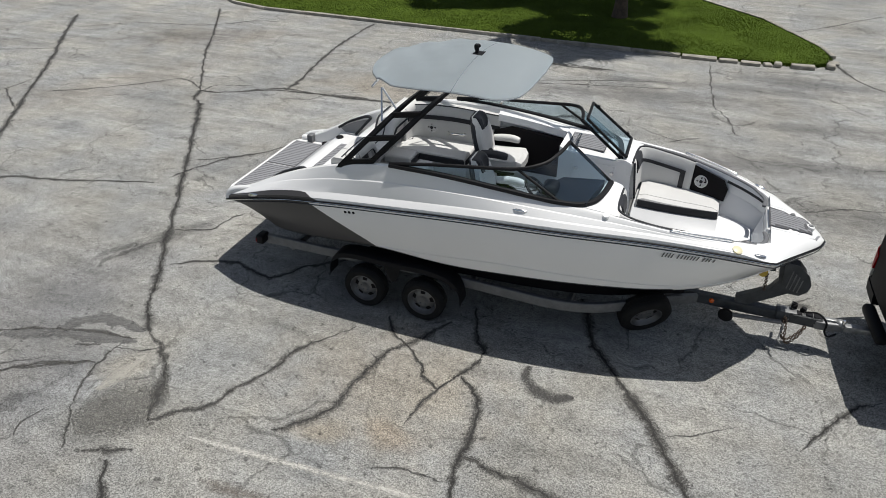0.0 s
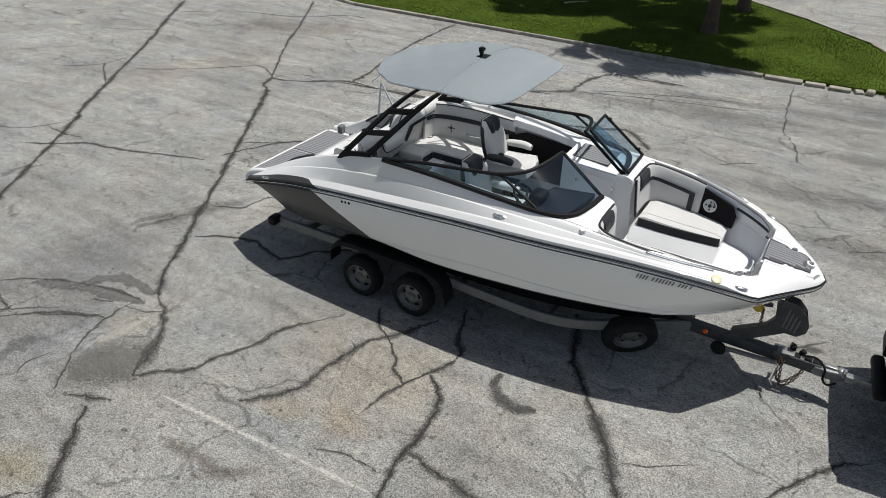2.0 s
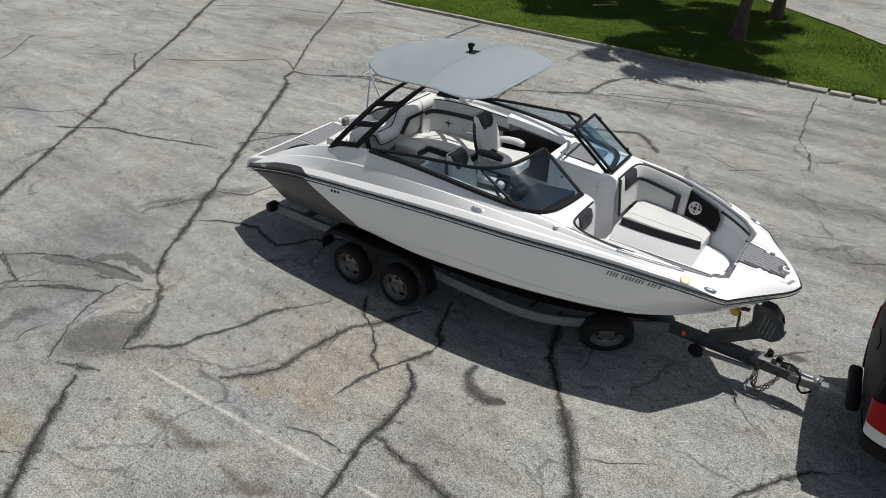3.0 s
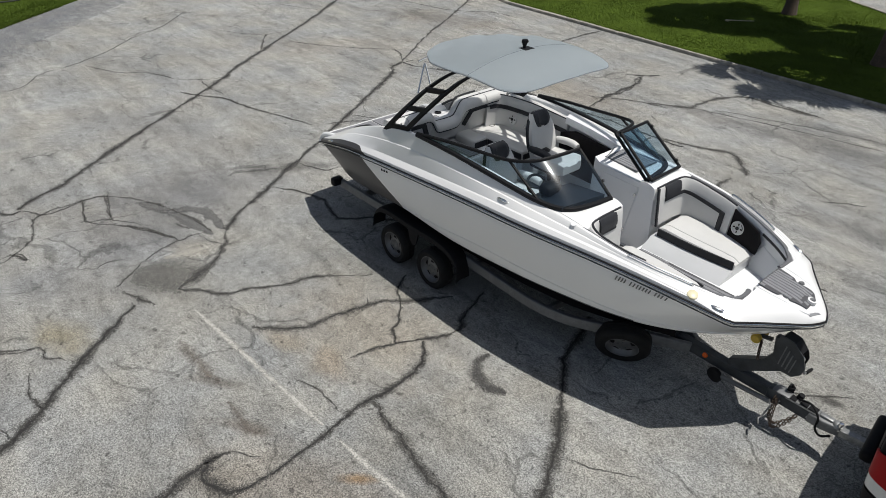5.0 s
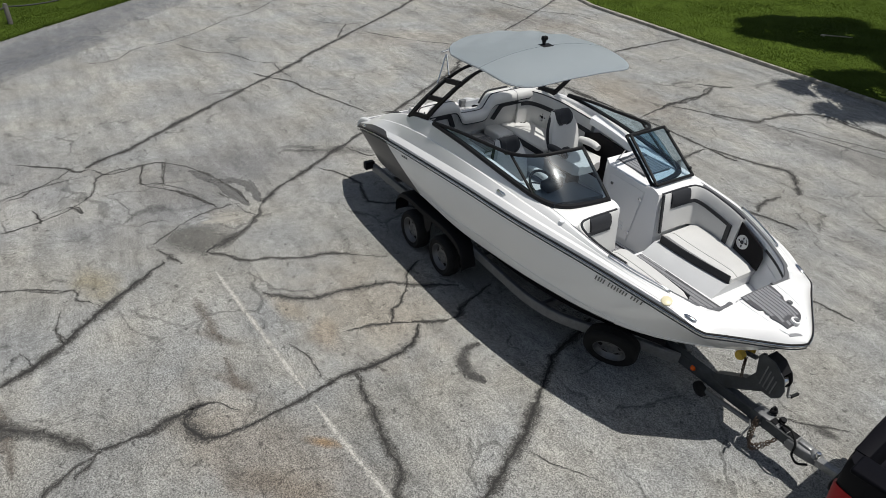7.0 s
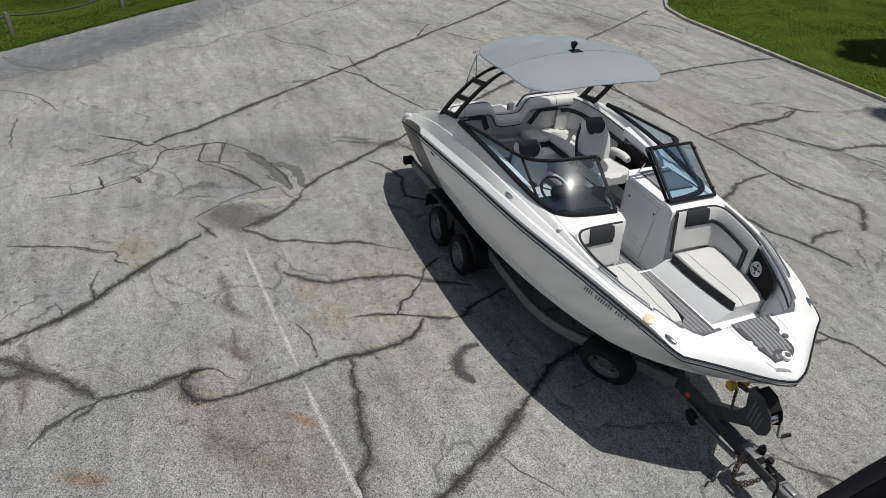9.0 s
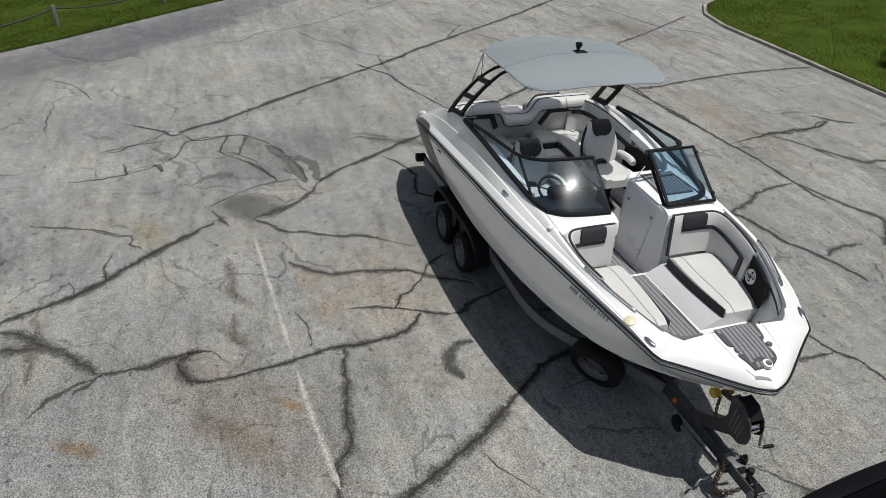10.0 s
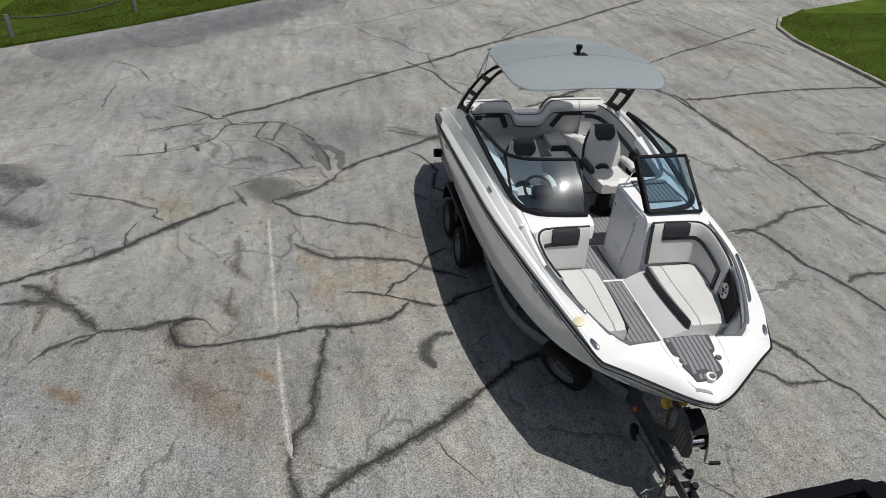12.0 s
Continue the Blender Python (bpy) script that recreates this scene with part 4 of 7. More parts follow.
KEEL_Z = [(-5.4, 0.5), (-2.0, 0.47), (-0.8, 0.52), (0.0, 0.62), (0.6, 0.77), (1.0, 0.92), (1.3, 1.07), (1.55, 1.26), (1.755, 1.40)]
COAM_B = [(-5.3, 0.93), (-4.7, 0.99), (-4.2, 1.05), (-3.6, 1.10), (-2.9, 1.12), (-2.0, 1.10), (-1.1, 1.05), (-0.5, 1.04), (0.1, 1.02), (0.5, 0.925), (0.85, 0.79), (1.0, 0.71), (1.12, 0.625), (1.165, 0.56)]
COAM_Z = [(-5.3, 1.20), (-5.0, 1.33), (-4.6, 1.535), (-4.2, 1.715), (-3.6, 1.915), (-2.9, 2.03), (-2.0, 2.0), (-1.1, 1.905), (-0.5, 1.855), (0.1, 1.79), (0.5, 1.73), (0.85, 1.672), (1.165, 1.605)]
FLOOR = 1.03

boat = thing("boat", (-1.8, 0, 0.47), "white and charcoal open-bow motor boat on its trailer", "boat")


def side_point(x, v, s):
    """A point of the hull side, v from the rail down to the chine."""
    b, c = curve(RAIL_B, x), curve(CHINE_B, x)
    zr, zc = curve(RAIL_Z, x), curve(CHINE_Z, x)
    y = b + (c - b) * (v ** 1.15) + 0.02 * math.sin(math.pi * v)
    return Vector((x, s * max(y, 0), zr + (zc - zr) * v))


def hull():
    bm = bmesh.new()
    vs = [k / 10 for k in range(11)]

    def x_tail(v):
        return -5.42 + 0.75 * v ** 0.8

    def x_split(v):
        return -4.02 + 0.88 * v
    for s in (-1, 1):
        rows = [[side_point(x_tail(v) + (x_split(v) - x_tail(v)) * u, v, s) for v in vs] for u in [k / 14 for k in range(15)]]
        loft(bm, rows, mat_index=lambda i, j: 1)
        us = [1 - (1 - k / 60) ** 1.3 for k in range(61)]
        rows = [[side_point(x_split(v) + (1.755 - x_split(v)) * u, v, s) for v in vs] for u in us]
        loft(bm, rows, mat_index=lambda i, j: 0)
    rows = []
    for k in range(50):
        x = -4.67 + (1.755 + 4.67) * k / 49
        c, zc, zk = curve(CHINE_B, x), curve(CHINE_Z, x), curve(KEEL_Z, x)
        row = []
        for q in (-1, -0.98, -0.7, -0.68, -0.35, -0.33, 0, 0.33, 0.35, 0.68, 0.7, 0.98, 1):
            step = 0.02 if abs(q) in (0.98, 0.7, 0.35) else 0.0
            row.append(Vector((x, c * q, min(zk + (zc - zk) * abs(q) + 0 - step * min(1, c), zc))))
        rows.append(row)
    loft(bm, rows, mat_index=lambda i, j: 0 if i > 37 else 2)
    # transom
    rows = [[side_point(x_tail(v), v, s * 1.0) for v in vs] for s in (-1, -0.5, 0, 0.5, 1)]
    loft(bm, rows, mat_index=lambda i, j: 1)
    end = [side_point(x_tail(1), 1, -1), Vector((-4.67, 0, 0.48)), side_point(x_tail(1), 1, 1)]
    bm.faces.new([bm.verts.new(q) for q in end]).material_index = 1
    return part("hull", bm, [GEL_SIDE, GEL_DARK, BOTTOM], boat, "white hull with a charcoal panel at the stern", shade=30)


hull_ob = hull()


def rail_path(off=0.0, dz=0.0):
    port = []
    n = 70
    for k in range(n + 1):
        x = -5.42 + (1.755 + 5.42) * (1 - (1 - k / n) ** 1.35)
        port.append(Vector((x, curve(RAIL_B, x), curve(RAIL_Z, x))))
    pts = [Vector((q.x, -q.y, q.z)) for q in port] + port[-2::-1]
    out = []
    for i, q in enumerate(pts):
        d = pts[min(i + 1, len(pts) - 1)] - pts[max(i - 1, 0)]
        nrm = Vector((d.y, -d.x, 0)).normalized()
        out.append(q + nrm * off + Vector((0, 0, dz)))
    return out


bm = bmesh.new()
tube(bm, rail_path(0.003), 0.014, 8, 1.25)
rub = part("rub_rail", bm, BLACK_PLASTIC, boat, "black rub rail with a bright insert")
part("insert", tubed(rail_path(0.0155), 0.005, 6), STEEL, rub)
for dz, r in ((-0.045, 0.006),):
    part("pinstripe", tubed([q for q in rail_path(0.002, dz)], r, 6), GEL_DARK, hull_ob)


# spray crease along the hull side
for s in (-1, 1):
    pts = [side_point(-3.14 + 4.3 * u, 0.99 - 0.32 * math.sin(min(u * 2.4, 1) * math.pi / 2) + 0.30 * u, s) + Vector((0, s * 0.001, 0)) for u in [k / 40 for k in range(41)]]
    part("spray_crease", tubed(pts, 0.005, 6), GEL_SIDE, hull_ob)


def deck_section(x, s):
    b, zr = curve(RAIL_B, x), curve(RAIL_Z, x)
    c, zc = curve(COAM_B, x), curve(COAM_Z, x)
    c = min(c, b - 0.05)
    y1, z1 = b - curve([(-5.4, 0.02), (-4.4, 0.045), (-1.5, 0.045), (0.3, 0.022)], x), zr + curve([(-5.4, 0.06), (-5.0, 0.07), (-4.5, 0.10), (-1.5, 0.105), (-0.5, 0.085), (0.5, 0.065), (1.17, 0.045)], x)
    y1b, z1b = y1 - curve([(-4.6, 0.010), (-2.4, 0.012), (-1.2, 0.025), (0.0, 0.04)], x), z1 + 0.008
    rise, run = zc - z1b, y1b - c
    y2 = y1b - run * curve([(-5.4, 0.50), (-3.4, 0.42), (-2.4, 0.42), (-1.6, 0.42), (-0.6, 0.42), (1.17, 0.40)], x)
    z2 = z1b + rise * curve([(-5.4, 0.55), (-3.4, 0.48), (-2.4, 0.46), (-1.6, 0.45), (-0.6, 0.43), (1.17, 0.42)], x)
    y2b, z2b = y2 - min(curve([(-2.4, 0.010), (-0.5, 0.022)], x), 0.3 * (y2 - c)), z2 + 0.06 * (zc - z2)
    floor_z = max(FLOOR + 0.02, zc - 0.30) if x > -3.7 else max(1.10, zc - 0.75)
    prof = [(b - 0.002, zr + 0.01), (b - 0.004, zr + 0.05), (y1 + 0.004, z1 - 0.008), (y1 - 0.004, z1), (y1b, z1b),
            (y1b + (y2 - y1b) * 0.48, z1b + (z2 - z1b) * 0.52), (y2, z2), (y2b, z2b), (y2b + (c - y2b) * 0.5, z2b + (zc - z2b) * 0.60),
            (y2b + (c - y2b) * 0.88, zc - 0.004), (c, zc), (c - 0.045, zc - 0.004), (c - 0.06, zc - 0.025), (c - 0.065, floor_z)]
    # run smoothly into the crowned fore deck
    w = min(max((x - 0.85) / 0.315, 0.0), 1.0)
    w = w * w * (3 - 2 * w)
    if w:
        for i in range(11):
            y, z = prof[i]
            u = min(y / b, 1.0)
            prof[i] = (y, z + w * (zr + 0.012 + 0.115 * (1 - u ** 5) * (0.75 + 0.25 * (1 - u)) - z))
    return [Vector((x, s * y, z)) for y, z in prof]


def deck():
    bm = bmesh.new()
    n = 80
    for s in (-1, 1):
        xs = [-5.40 + (1.165 + 5.40) * k / n for k in range(n + 1)]
        # the columns lean with the slanted end of the charcoal panel
        lean = [0.0, 0.10, 0.20, 0.30, 0.25, 0.20, 0.15, 0.10, 0.05] + [0.0] * 5
        rows = [[deck_section(x - lean[j] * math.exp(-((x + 3.88) / 0.45) ** 4), s)[j] for j in range(14)] for x in xs]
        loft(bm, rows, mat_index=lambda i, j: 2 if (j < 3 and xs[i] < -3.90) else (1 if j == 12 and xs[i] > -3.7 else 0))
        bm.faces.new([bm.verts.new(q) for q in rows[0]])
    # fore deck
    rows = []
    for k in range(25):
        x = 1.165 + (1.752 - 1.165) * (1 - (1 - k / 24) ** 1.4)
        b, zr = curve(RAIL_B, x), curve(RAIL_Z, x)
        crown = curve([(1.165, 0.115), (1.5, 0.125), (1.62, 0.085), (1.70, 0.045), (1.755, 0.01)], x)
        row = []
        for q in range(-14, 15):
            u = q / 14
            row.append(Vector((x, b * u * 0.998, zr + 0.012 + crown * (1 - abs(u) ** 5) * (0.75 + 0.25 * (1 - abs(u))))))
        rows.append(row)
    loft(bm, rows)
    return part("deck", bm, [GEL_WHITE, GEL_GREY, GEL_DARK], boat, "glossy white deck moulding", shade=16)


deck_ob = deck()


def coam(x, s, dy=0.0, dz=0.0):
    return Vector((x, s * (curve(COAM_B, x) + dy), curve(COAM_Z, x) + dz))


# inner liner walls and floor
def liner():
    bm = bmesh.new()
    for s in (-1, 1):
        xs = [-3.72 + (1.165 + 3.72) * k / 50 for k in range(51)]
        rows = []
        for x in xs:
            c, zc = curve(COAM_B, x), curve(COAM_Z, x)
            rows.append([Vector((x, s * (c - 0.067), zc - 0.22)), Vector((x, s * min(c - 0.10, curve(CHINE_B, x) + 0.02), zc - 0.40)), Vector((x, s * min(c - 0.16, curve(CHINE_B, x) - 0.03), max(FLOOR - 0.02, curve(CHINE_Z, x) + 0.05)))])
        loft(bm, rows)
    # front wall under the fore deck
    rows = []
    for k in range(13):
        y = -0.5 + k / 12
        rows.append([Vector((1.168, y, 1.60)), Vector((1.14, y * 0.85, 1.4)), Vector((1.06, y * 0.6, 1.20))])
    loft(bm, rows)
    return part("cockpit_liner", bm, GEL_GREY, boat, "light grey moulded cockpit liner")


liner()
bm = bmesh.new()
rows = []
for k in range(30):
    x = -3.7 + 3.4 * k / 29
    c = curve(COAM_B, x) - 0.12
    rows.append([Vector((x, -c, FLOOR)), Vector((x, c, FLOOR))])
loft(bm, rows)
part("cockpit_floor", bm, GEL_LINER, boat)


def strip_mat(name, x0, x1, y_at, z_at, pitch, parent, label="grey foam decking with dark grooves"):
    """Foam decking: a dark base with separate strips laid on it. y_at(x) gives the two sides."""
    bm = bmesh.new()
    n = 32
    up = Vector((0, 0, 0.006))
    rows = []
    for k in range(n + 1):
        x = x0 + (x1 - x0) * k / n
        ya, yb = y_at(x)
        rows.append([Vector((x, ya, z_at(x, ya))), Vector((x, ya, z_at(x, ya))) + up, Vector((x, (ya + yb) / 2, z_at(x, (ya + yb) / 2))) + up, Vector((x, yb, z_at(x, yb))) + up, Vector((x, yb, z_at(x, yb)))])
    loft(bm, rows, caps=True)
    base = part(name, bm, FOAM_DARK, parent, label)
    ymin = min(min(y_at(x0 + (x1 - x0) * k / n)) for k in range(n + 1))
    ymax = max(max(y_at(x0 + (x1 - x0) * k / n)) for k in range(n + 1))
    y = ymin + 0.012
    while y + pitch * 0.5 < ymax:
        ys = (y, min(y + pitch - 0.008, ymax - 0.01))
        inside = [x0 + (x1 - x0) * k / 40 for k in range(41) if min(y_at(x0 + (x1 - x0) * k / 40)) <= ys[0] - 0.008 and max(y_at(x0 + (x1 - x0) * k / 40)) >= ys[1] + 0.008]
        if inside and inside[-1] - inside[0] > 0.05:
            a, b = inside[0] + 0.012, inside[-1] - 0.012
            bm = bmesh.new()
            rows = []
            for k in range(5):
                x = a + (b - a) * k / 4
                rows.append([Vector((x, ys[0], z_at(x, ys[0]) + 0.006)), Vector((x, ys[0] + 0.003, z_at(x, ys[0]) + 0.011)),
                             Vector((x, ys[1] - 0.003, z_at(x, ys[1]) + 0.011)), Vector((x, ys[1], z_at(x, ys[1]) + 0.006))])
            loft(bm, rows, caps=True)
            part("strip", bm, FOAM, base, smooth=False)
        y += pitch
    return base


BOW_FLOOR = 1.185
flat_floor = lambda x, y: FLOOR + 0.001
bm = bmesh.new()
rows = []
for k in range(16):
    x = -0.36 + 1.44 * k / 15
    w = min(0.70, curve(CHINE_B, x) - 0.03 + 0.25 * (BOW_FLOOR - curve(CHINE_Z, x)))
    rows.append([Vector((x, -w, BOW_FLOOR)), Vector((x, w, BOW_FLOOR)), Vector((x, w, BOW_FLOOR - 0.015 if k else FLOOR)), Vector((x, -w, BOW_FLOOR - 0.015 if k else FLOOR))])
loft(bm, rows, closed=True, caps=True)
part("bow_floor", bm, GEL_GREY, boat)
strip_mat("floor_mat", -0.32, 0.90, lambda x: (-0.285 - 0.02 * max(0, x), 0.098 - 0.02 * max(0, x)), lambda x, y: BOW_FLOOR + 0.001, 0.05, boat)
strip_mat("floor_mat", -1.25, -0.38, lambda x: (-0.30, 0.20), flat_floor, 0.052, boat)
strip_mat("floor_mat", -2.95, -1.29, lambda x: (-0.86, 0.86), flat_floor, 0.052, boat)


# ---- stern platform ----
bm = bmesh.new()
rows = []
for k in range(9):
    x = -5.50 + 0.95 * k / 8
    y = 0.95 + 0.03 * k / 8 - (0.12 if k == 0 else 0)
    rows.append([Vector((x, -y, 1.0)), Vector((x, -y, 1.105)), Vector((x, -y + 0.03, 1.135)), Vector((x, y - 0.03, 1.135)), Vector((x, y, 1.105)), Vector((x, y, 1.0))])
loft(bm, rows, closed=True, caps=True)
platform = part("swim_platform", bm, GEL_WHITE, boat, "white stern platform with grey decking")
strip_mat("platform_mat", -5.455, -4.985, lambda x: (-0.84, -0.03), lambda x, y: 1.136, 0.05, platform)
strip_mat("platform_mat", -5.455, -4.985, lambda x: (-0.01, 0.80), lambda x, y: 1.136, 0.05, platform)
part("step", prismed([(-4.97, -0.93, 1.10), (-4.95, -0.93, 1.15), (-4.90, -0.93, 1.20), (-4.82, -0.93, 1.235), (-4.76, -0.93, 1.30), (-4.70, -0.93, 1.345), (-4.60, -0.93, 1.36), (-4.12, -0.93, 1.36), (-4.12, -0.93, 1.02), (-4.97, -0.93, 1.02)], (0, 1.86, 0)), GEL_WHITE, boat, "white moulded stern step")
part("step_groove", barred([(-4.80, -0.55, 1.268), (-4.775, 0.0, 1.29), (-4.76, 0.60, 1.308)], 0.05, 0.012), VINYL_MID, boat)
strip_mat("step_mat", -4.50, -4.2, lambda x: (-0.62, 0.50), lambda x, y: 1.361, 0.055, boat)
part("stern_deck", boxed((-4.16, -1.04, 1.05), (-3.77, 1.04, 1.60), 0.04), GEL_WHITE, boat)
strip_mat("stern_mat", -4.12, -3.78, lambda x: (-0.26, 0.20), lambda x, y: 1.601, 0.055, boat)
for hx, y, hz in ((-4.40, -0.78, 1.362), (-4.90, 0.72, 1.208), (-4.63, 0.70, 1.362)):
    part("cup_holder", lathed([(0.0, 0.0), (0.045, 0.0), (0.045, 0.012), (0.055, 0.012), (0.055, 0.0)], (hx, y, hz), (0, 0, 1), 16), BLACK_PLASTIC, boat)
part("stern_light", boxed((-5.27, 0.80, 1.13), (-5.17, 0.92, 1.26), 0.025), GALV, boat)
for s in (-1, 1):
    spot = [deck_section(x, s)[1] + Vector((0, s * 0.003, 0.004)) for x in (-4.95, -4.92, -4.86, -4.80, -4.77)]
    part("hull_vent", tubed(spot, lambda u: 0.018 * (1 - abs(2 * u - 1) ** 3) + 0.003, 8), STEEL, boat, "small bright oval vent")
for s in (-1, 1):
    bm = bmesh.new()
    pts = [Vector((-5.40, s * 0.98, 1.07)), Vector((-5.35, s * 0.98, 1.17)), Vector((-5.2, s * 0.985, 1.235)), Vector((-5.0, s * 0.99, 1.28))]
    tube(bm, spline(pts, 12), lambda u: 0.058 * (1 - 0.4 * u), 10)
    part("hip", bm, GEL_WHITE, boat)
    # dark quarter pane on the inside of the quarter
    bm = cushion([(-4.73, s * 0.912, 1.42), (-4.63, s * 0.914, 1.345), (-4.50, s * 0.916, 1.325), (-4.23, s * 0.93, 1.62), (-4.42, s * 0.925, 1.56), (-4.56, s * 0.918, 1.51)][::-s], 0.012, 0.004, 1)
    pane = part("quarter_panel", bm, VINYL_MID, boat, "grey quarter panel edged in black")
    part("edge", barred(spline([(-4.50, s * 0.893, 1.32), (-4.40, s * 0.895, 1.43), (-4.26, s * 0.90, 1.585), (-4.21, s * 0.902, 1.645), (-4.27, s * 0.902, 1.665), (-4.44, s * 0.90, 1.60), (-4.58, s * 0.895, 1.535), (-4.74, s * 0.89, 1.43)], 26), 0.035, 0.04, up=(0, 1, 0)), VINYL_DARK, pane)


# ---- seats ----
def seat_box(name, lo, hi, material, parent=None, label="", bevel=0.035):
    return part(name, boxed(lo, hi, bevel, 3), material, parent or boat, label)


def padded(name, outline, depth, material, parent=None, label="", bevel=0.03):
    return part(name, cushion(outline, depth, bevel), material, parent or boat, label)


# aft bench against the stern deck, wrapping along the port side
bench = part("aft_bench", boxed((-3.76, -1.0, FLOOR), (-3.05, 0.5, 1.355), 0.03), GEL_GREY, boat, "pale grey aft bench with charcoal piping")
part("bench_side", boxed((-3.2, 0.48, FLOOR), (-2.58, 1.0, 1.36), 0.03), GEL_GREY, boat)
seat_box("seat_cushion", (-3.68, -0.98, 1.345), (-2.98, -0.24, 1.47), VINYL_SOFT, bench, "soft grey vinyl cushion")
seat_box("seat_cushion", (-3.69, 0.20, 1.345), (-3.28, 0.47, 1.48), VINYL, bench, "pale grey vinyl cushion")
seat_box("seat_cushion", (-3.69, 0.48, 1.345), (-2.60, 1.0, 1.47), VINYL, bench, "pale grey vinyl cushion")
strip_mat("step_mat", -3.58, -3.1, lambda x: (-0.22, 0.18), lambda x, y: 1.362, 0.045, boat)
seat_box("cushion_trim", (-3.285, 0.22, 1.35), (-3.262, 0.46, 1.44), VINYL_DARK, bench, "", 0.01)
seat_box("cushion_trim", (-3.27, 0.462, 1.35), (-2.61, 0.484, 1.44), VINYL_DARK, bench, "", 0.01)
seat_box("cushion_trim", (-2.985, -0.96, 1.35), (-2.965, -0.26, 1.43), VINYL_DARK, bench, "", 0.01)
seat_box("cushion_trim", (-2.605, 0.50, 1.35), (-2.585, 0.98, 1.43), VINYL_DARK, bench, "", 0.01)
part("cup_holder", lathed([(0, 0), (0.04, 0), (0.04, 0.008), (0.05, 0.008), (0.05, -0.01)], (-3.56, 0.83, 1.468), (0, 0, 1), 16), BLACK_PLASTIC, bench)
# backrests with a dip in the middle
BACK = [(-1.03, 1.96), (-0.8, 1.975), (-0.46, 1.978), (-0.39, 1.962), (-0.345, 1.91), (-0.30, 1.82), (-0.255, 1.785), (-0.18, 1.775), (0.06, 1.775), (0.12, 1.80), (0.18, 1.885), (0.235, 1.955), (0.30, 1.978), (0.6, 1.985), (1.03, 1.985)]
bm = bmesh.new()
rows = []
for k in range(120):
    y = -1.03 + 2.06 * k / 119
    z = curve(BACK, y)
    rows.append([Vector((-3.66, y, 1.44)), Vector((-3.575, y, z - 0.15)), Vector((-3.565, y, z - 0.138)), Vector((-3.512, y, z - 0.125)), Vector((-3.502, y, z - 0.085)), Vector((-3.515, y, z - 0.03)),
                 Vector((-3.545, y, z - 0.006)), Vector((-3.60, y, z)), Vector((-3.72, y, z)), Vector((-3.76, y, z - 0.035)), Vector((-3.775, y, 1.44))])
loft(bm, rows, closed=True, caps=True)
back = part("aft_backrest", bm, VINYL, boat, "pale grey padded backrest with charcoal inserts")
for pts in ([(-0.385, 1.59), (-0.47, 1.775), (-0.51, 1.80), (-0.98, 1.805)], [(0.30, 1.59), (0.405, 1.785), (0.45, 1.81), (1.0, 1.815)]):
    row = [Vector((-3.66 + 0.085 * (z - 1.44) / max(curve(BACK, y) - 0.15 - 1.44, 0.1) + 0.004, y, z)) for y, z in pts]
    bm = bmesh.new()
    bar(bm, row, 0.075, 0.03, up=(1, 0, 0.25))
    part("insert", bm, VINYL_DARK, back)
for px, dz, pr in ((-3.63, 0.0, 0.009), (-3.528, -0.138, 0.009)):
    pts = [Vector((px, -1.0 + 2.0 * k / 90, curve(BACK, -1.0 + 2.0 * k / 90) + dz)) for k in range(91)]
    part("piping", tubed(pts, pr, 6), VINYL_DARK, back)
pts = [Vector((-3.755, 0.13 + 0.5 * k / 30, curve(BACK, 0.13 + 0.5 * k / 30) + 0.004)) for k in range(31)]
part("piping", tubed(pts, 0.014, 6), VINYL_DARK, back)
for py in (-0.80, 0.64):
    part("panel_seam", tubed([(-3.497, py, curve(BACK, py) - 0.12), (-3.497, py, curve(BACK, py) - 0.06), (-3.53, py, curve(BACK, py) - 0.008), (-3.62, py, curve(BACK, py) + 0.002), (-3.74, py, curve(BACK, py))], 0.004, 6), VINYL_MID, back)

def swept_pad(name, path, inward, section, material, parent, label=""):
    """A padded wall: a section of (depth, height) drawn along a path; depth counts towards the cockpit."""
    bm = bmesh.new()
    rows = []
    for q, d in zip(path, inward):
        rows.append([q + d * dep + Vector((0, 0, h)) for dep, h in section])
    loft(bm, rows, closed=True, caps=True)
    return part(name, bm, material, parent, label)


def inward_of(path, s):
    out = []
    for i in range(len(path)):
        d = path[min(i + 1, len(path) - 1)] - path[max(i - 1, 0)]
        out.append(Vector((d.y, -d.x, 0)).normalized() * s)
    return out


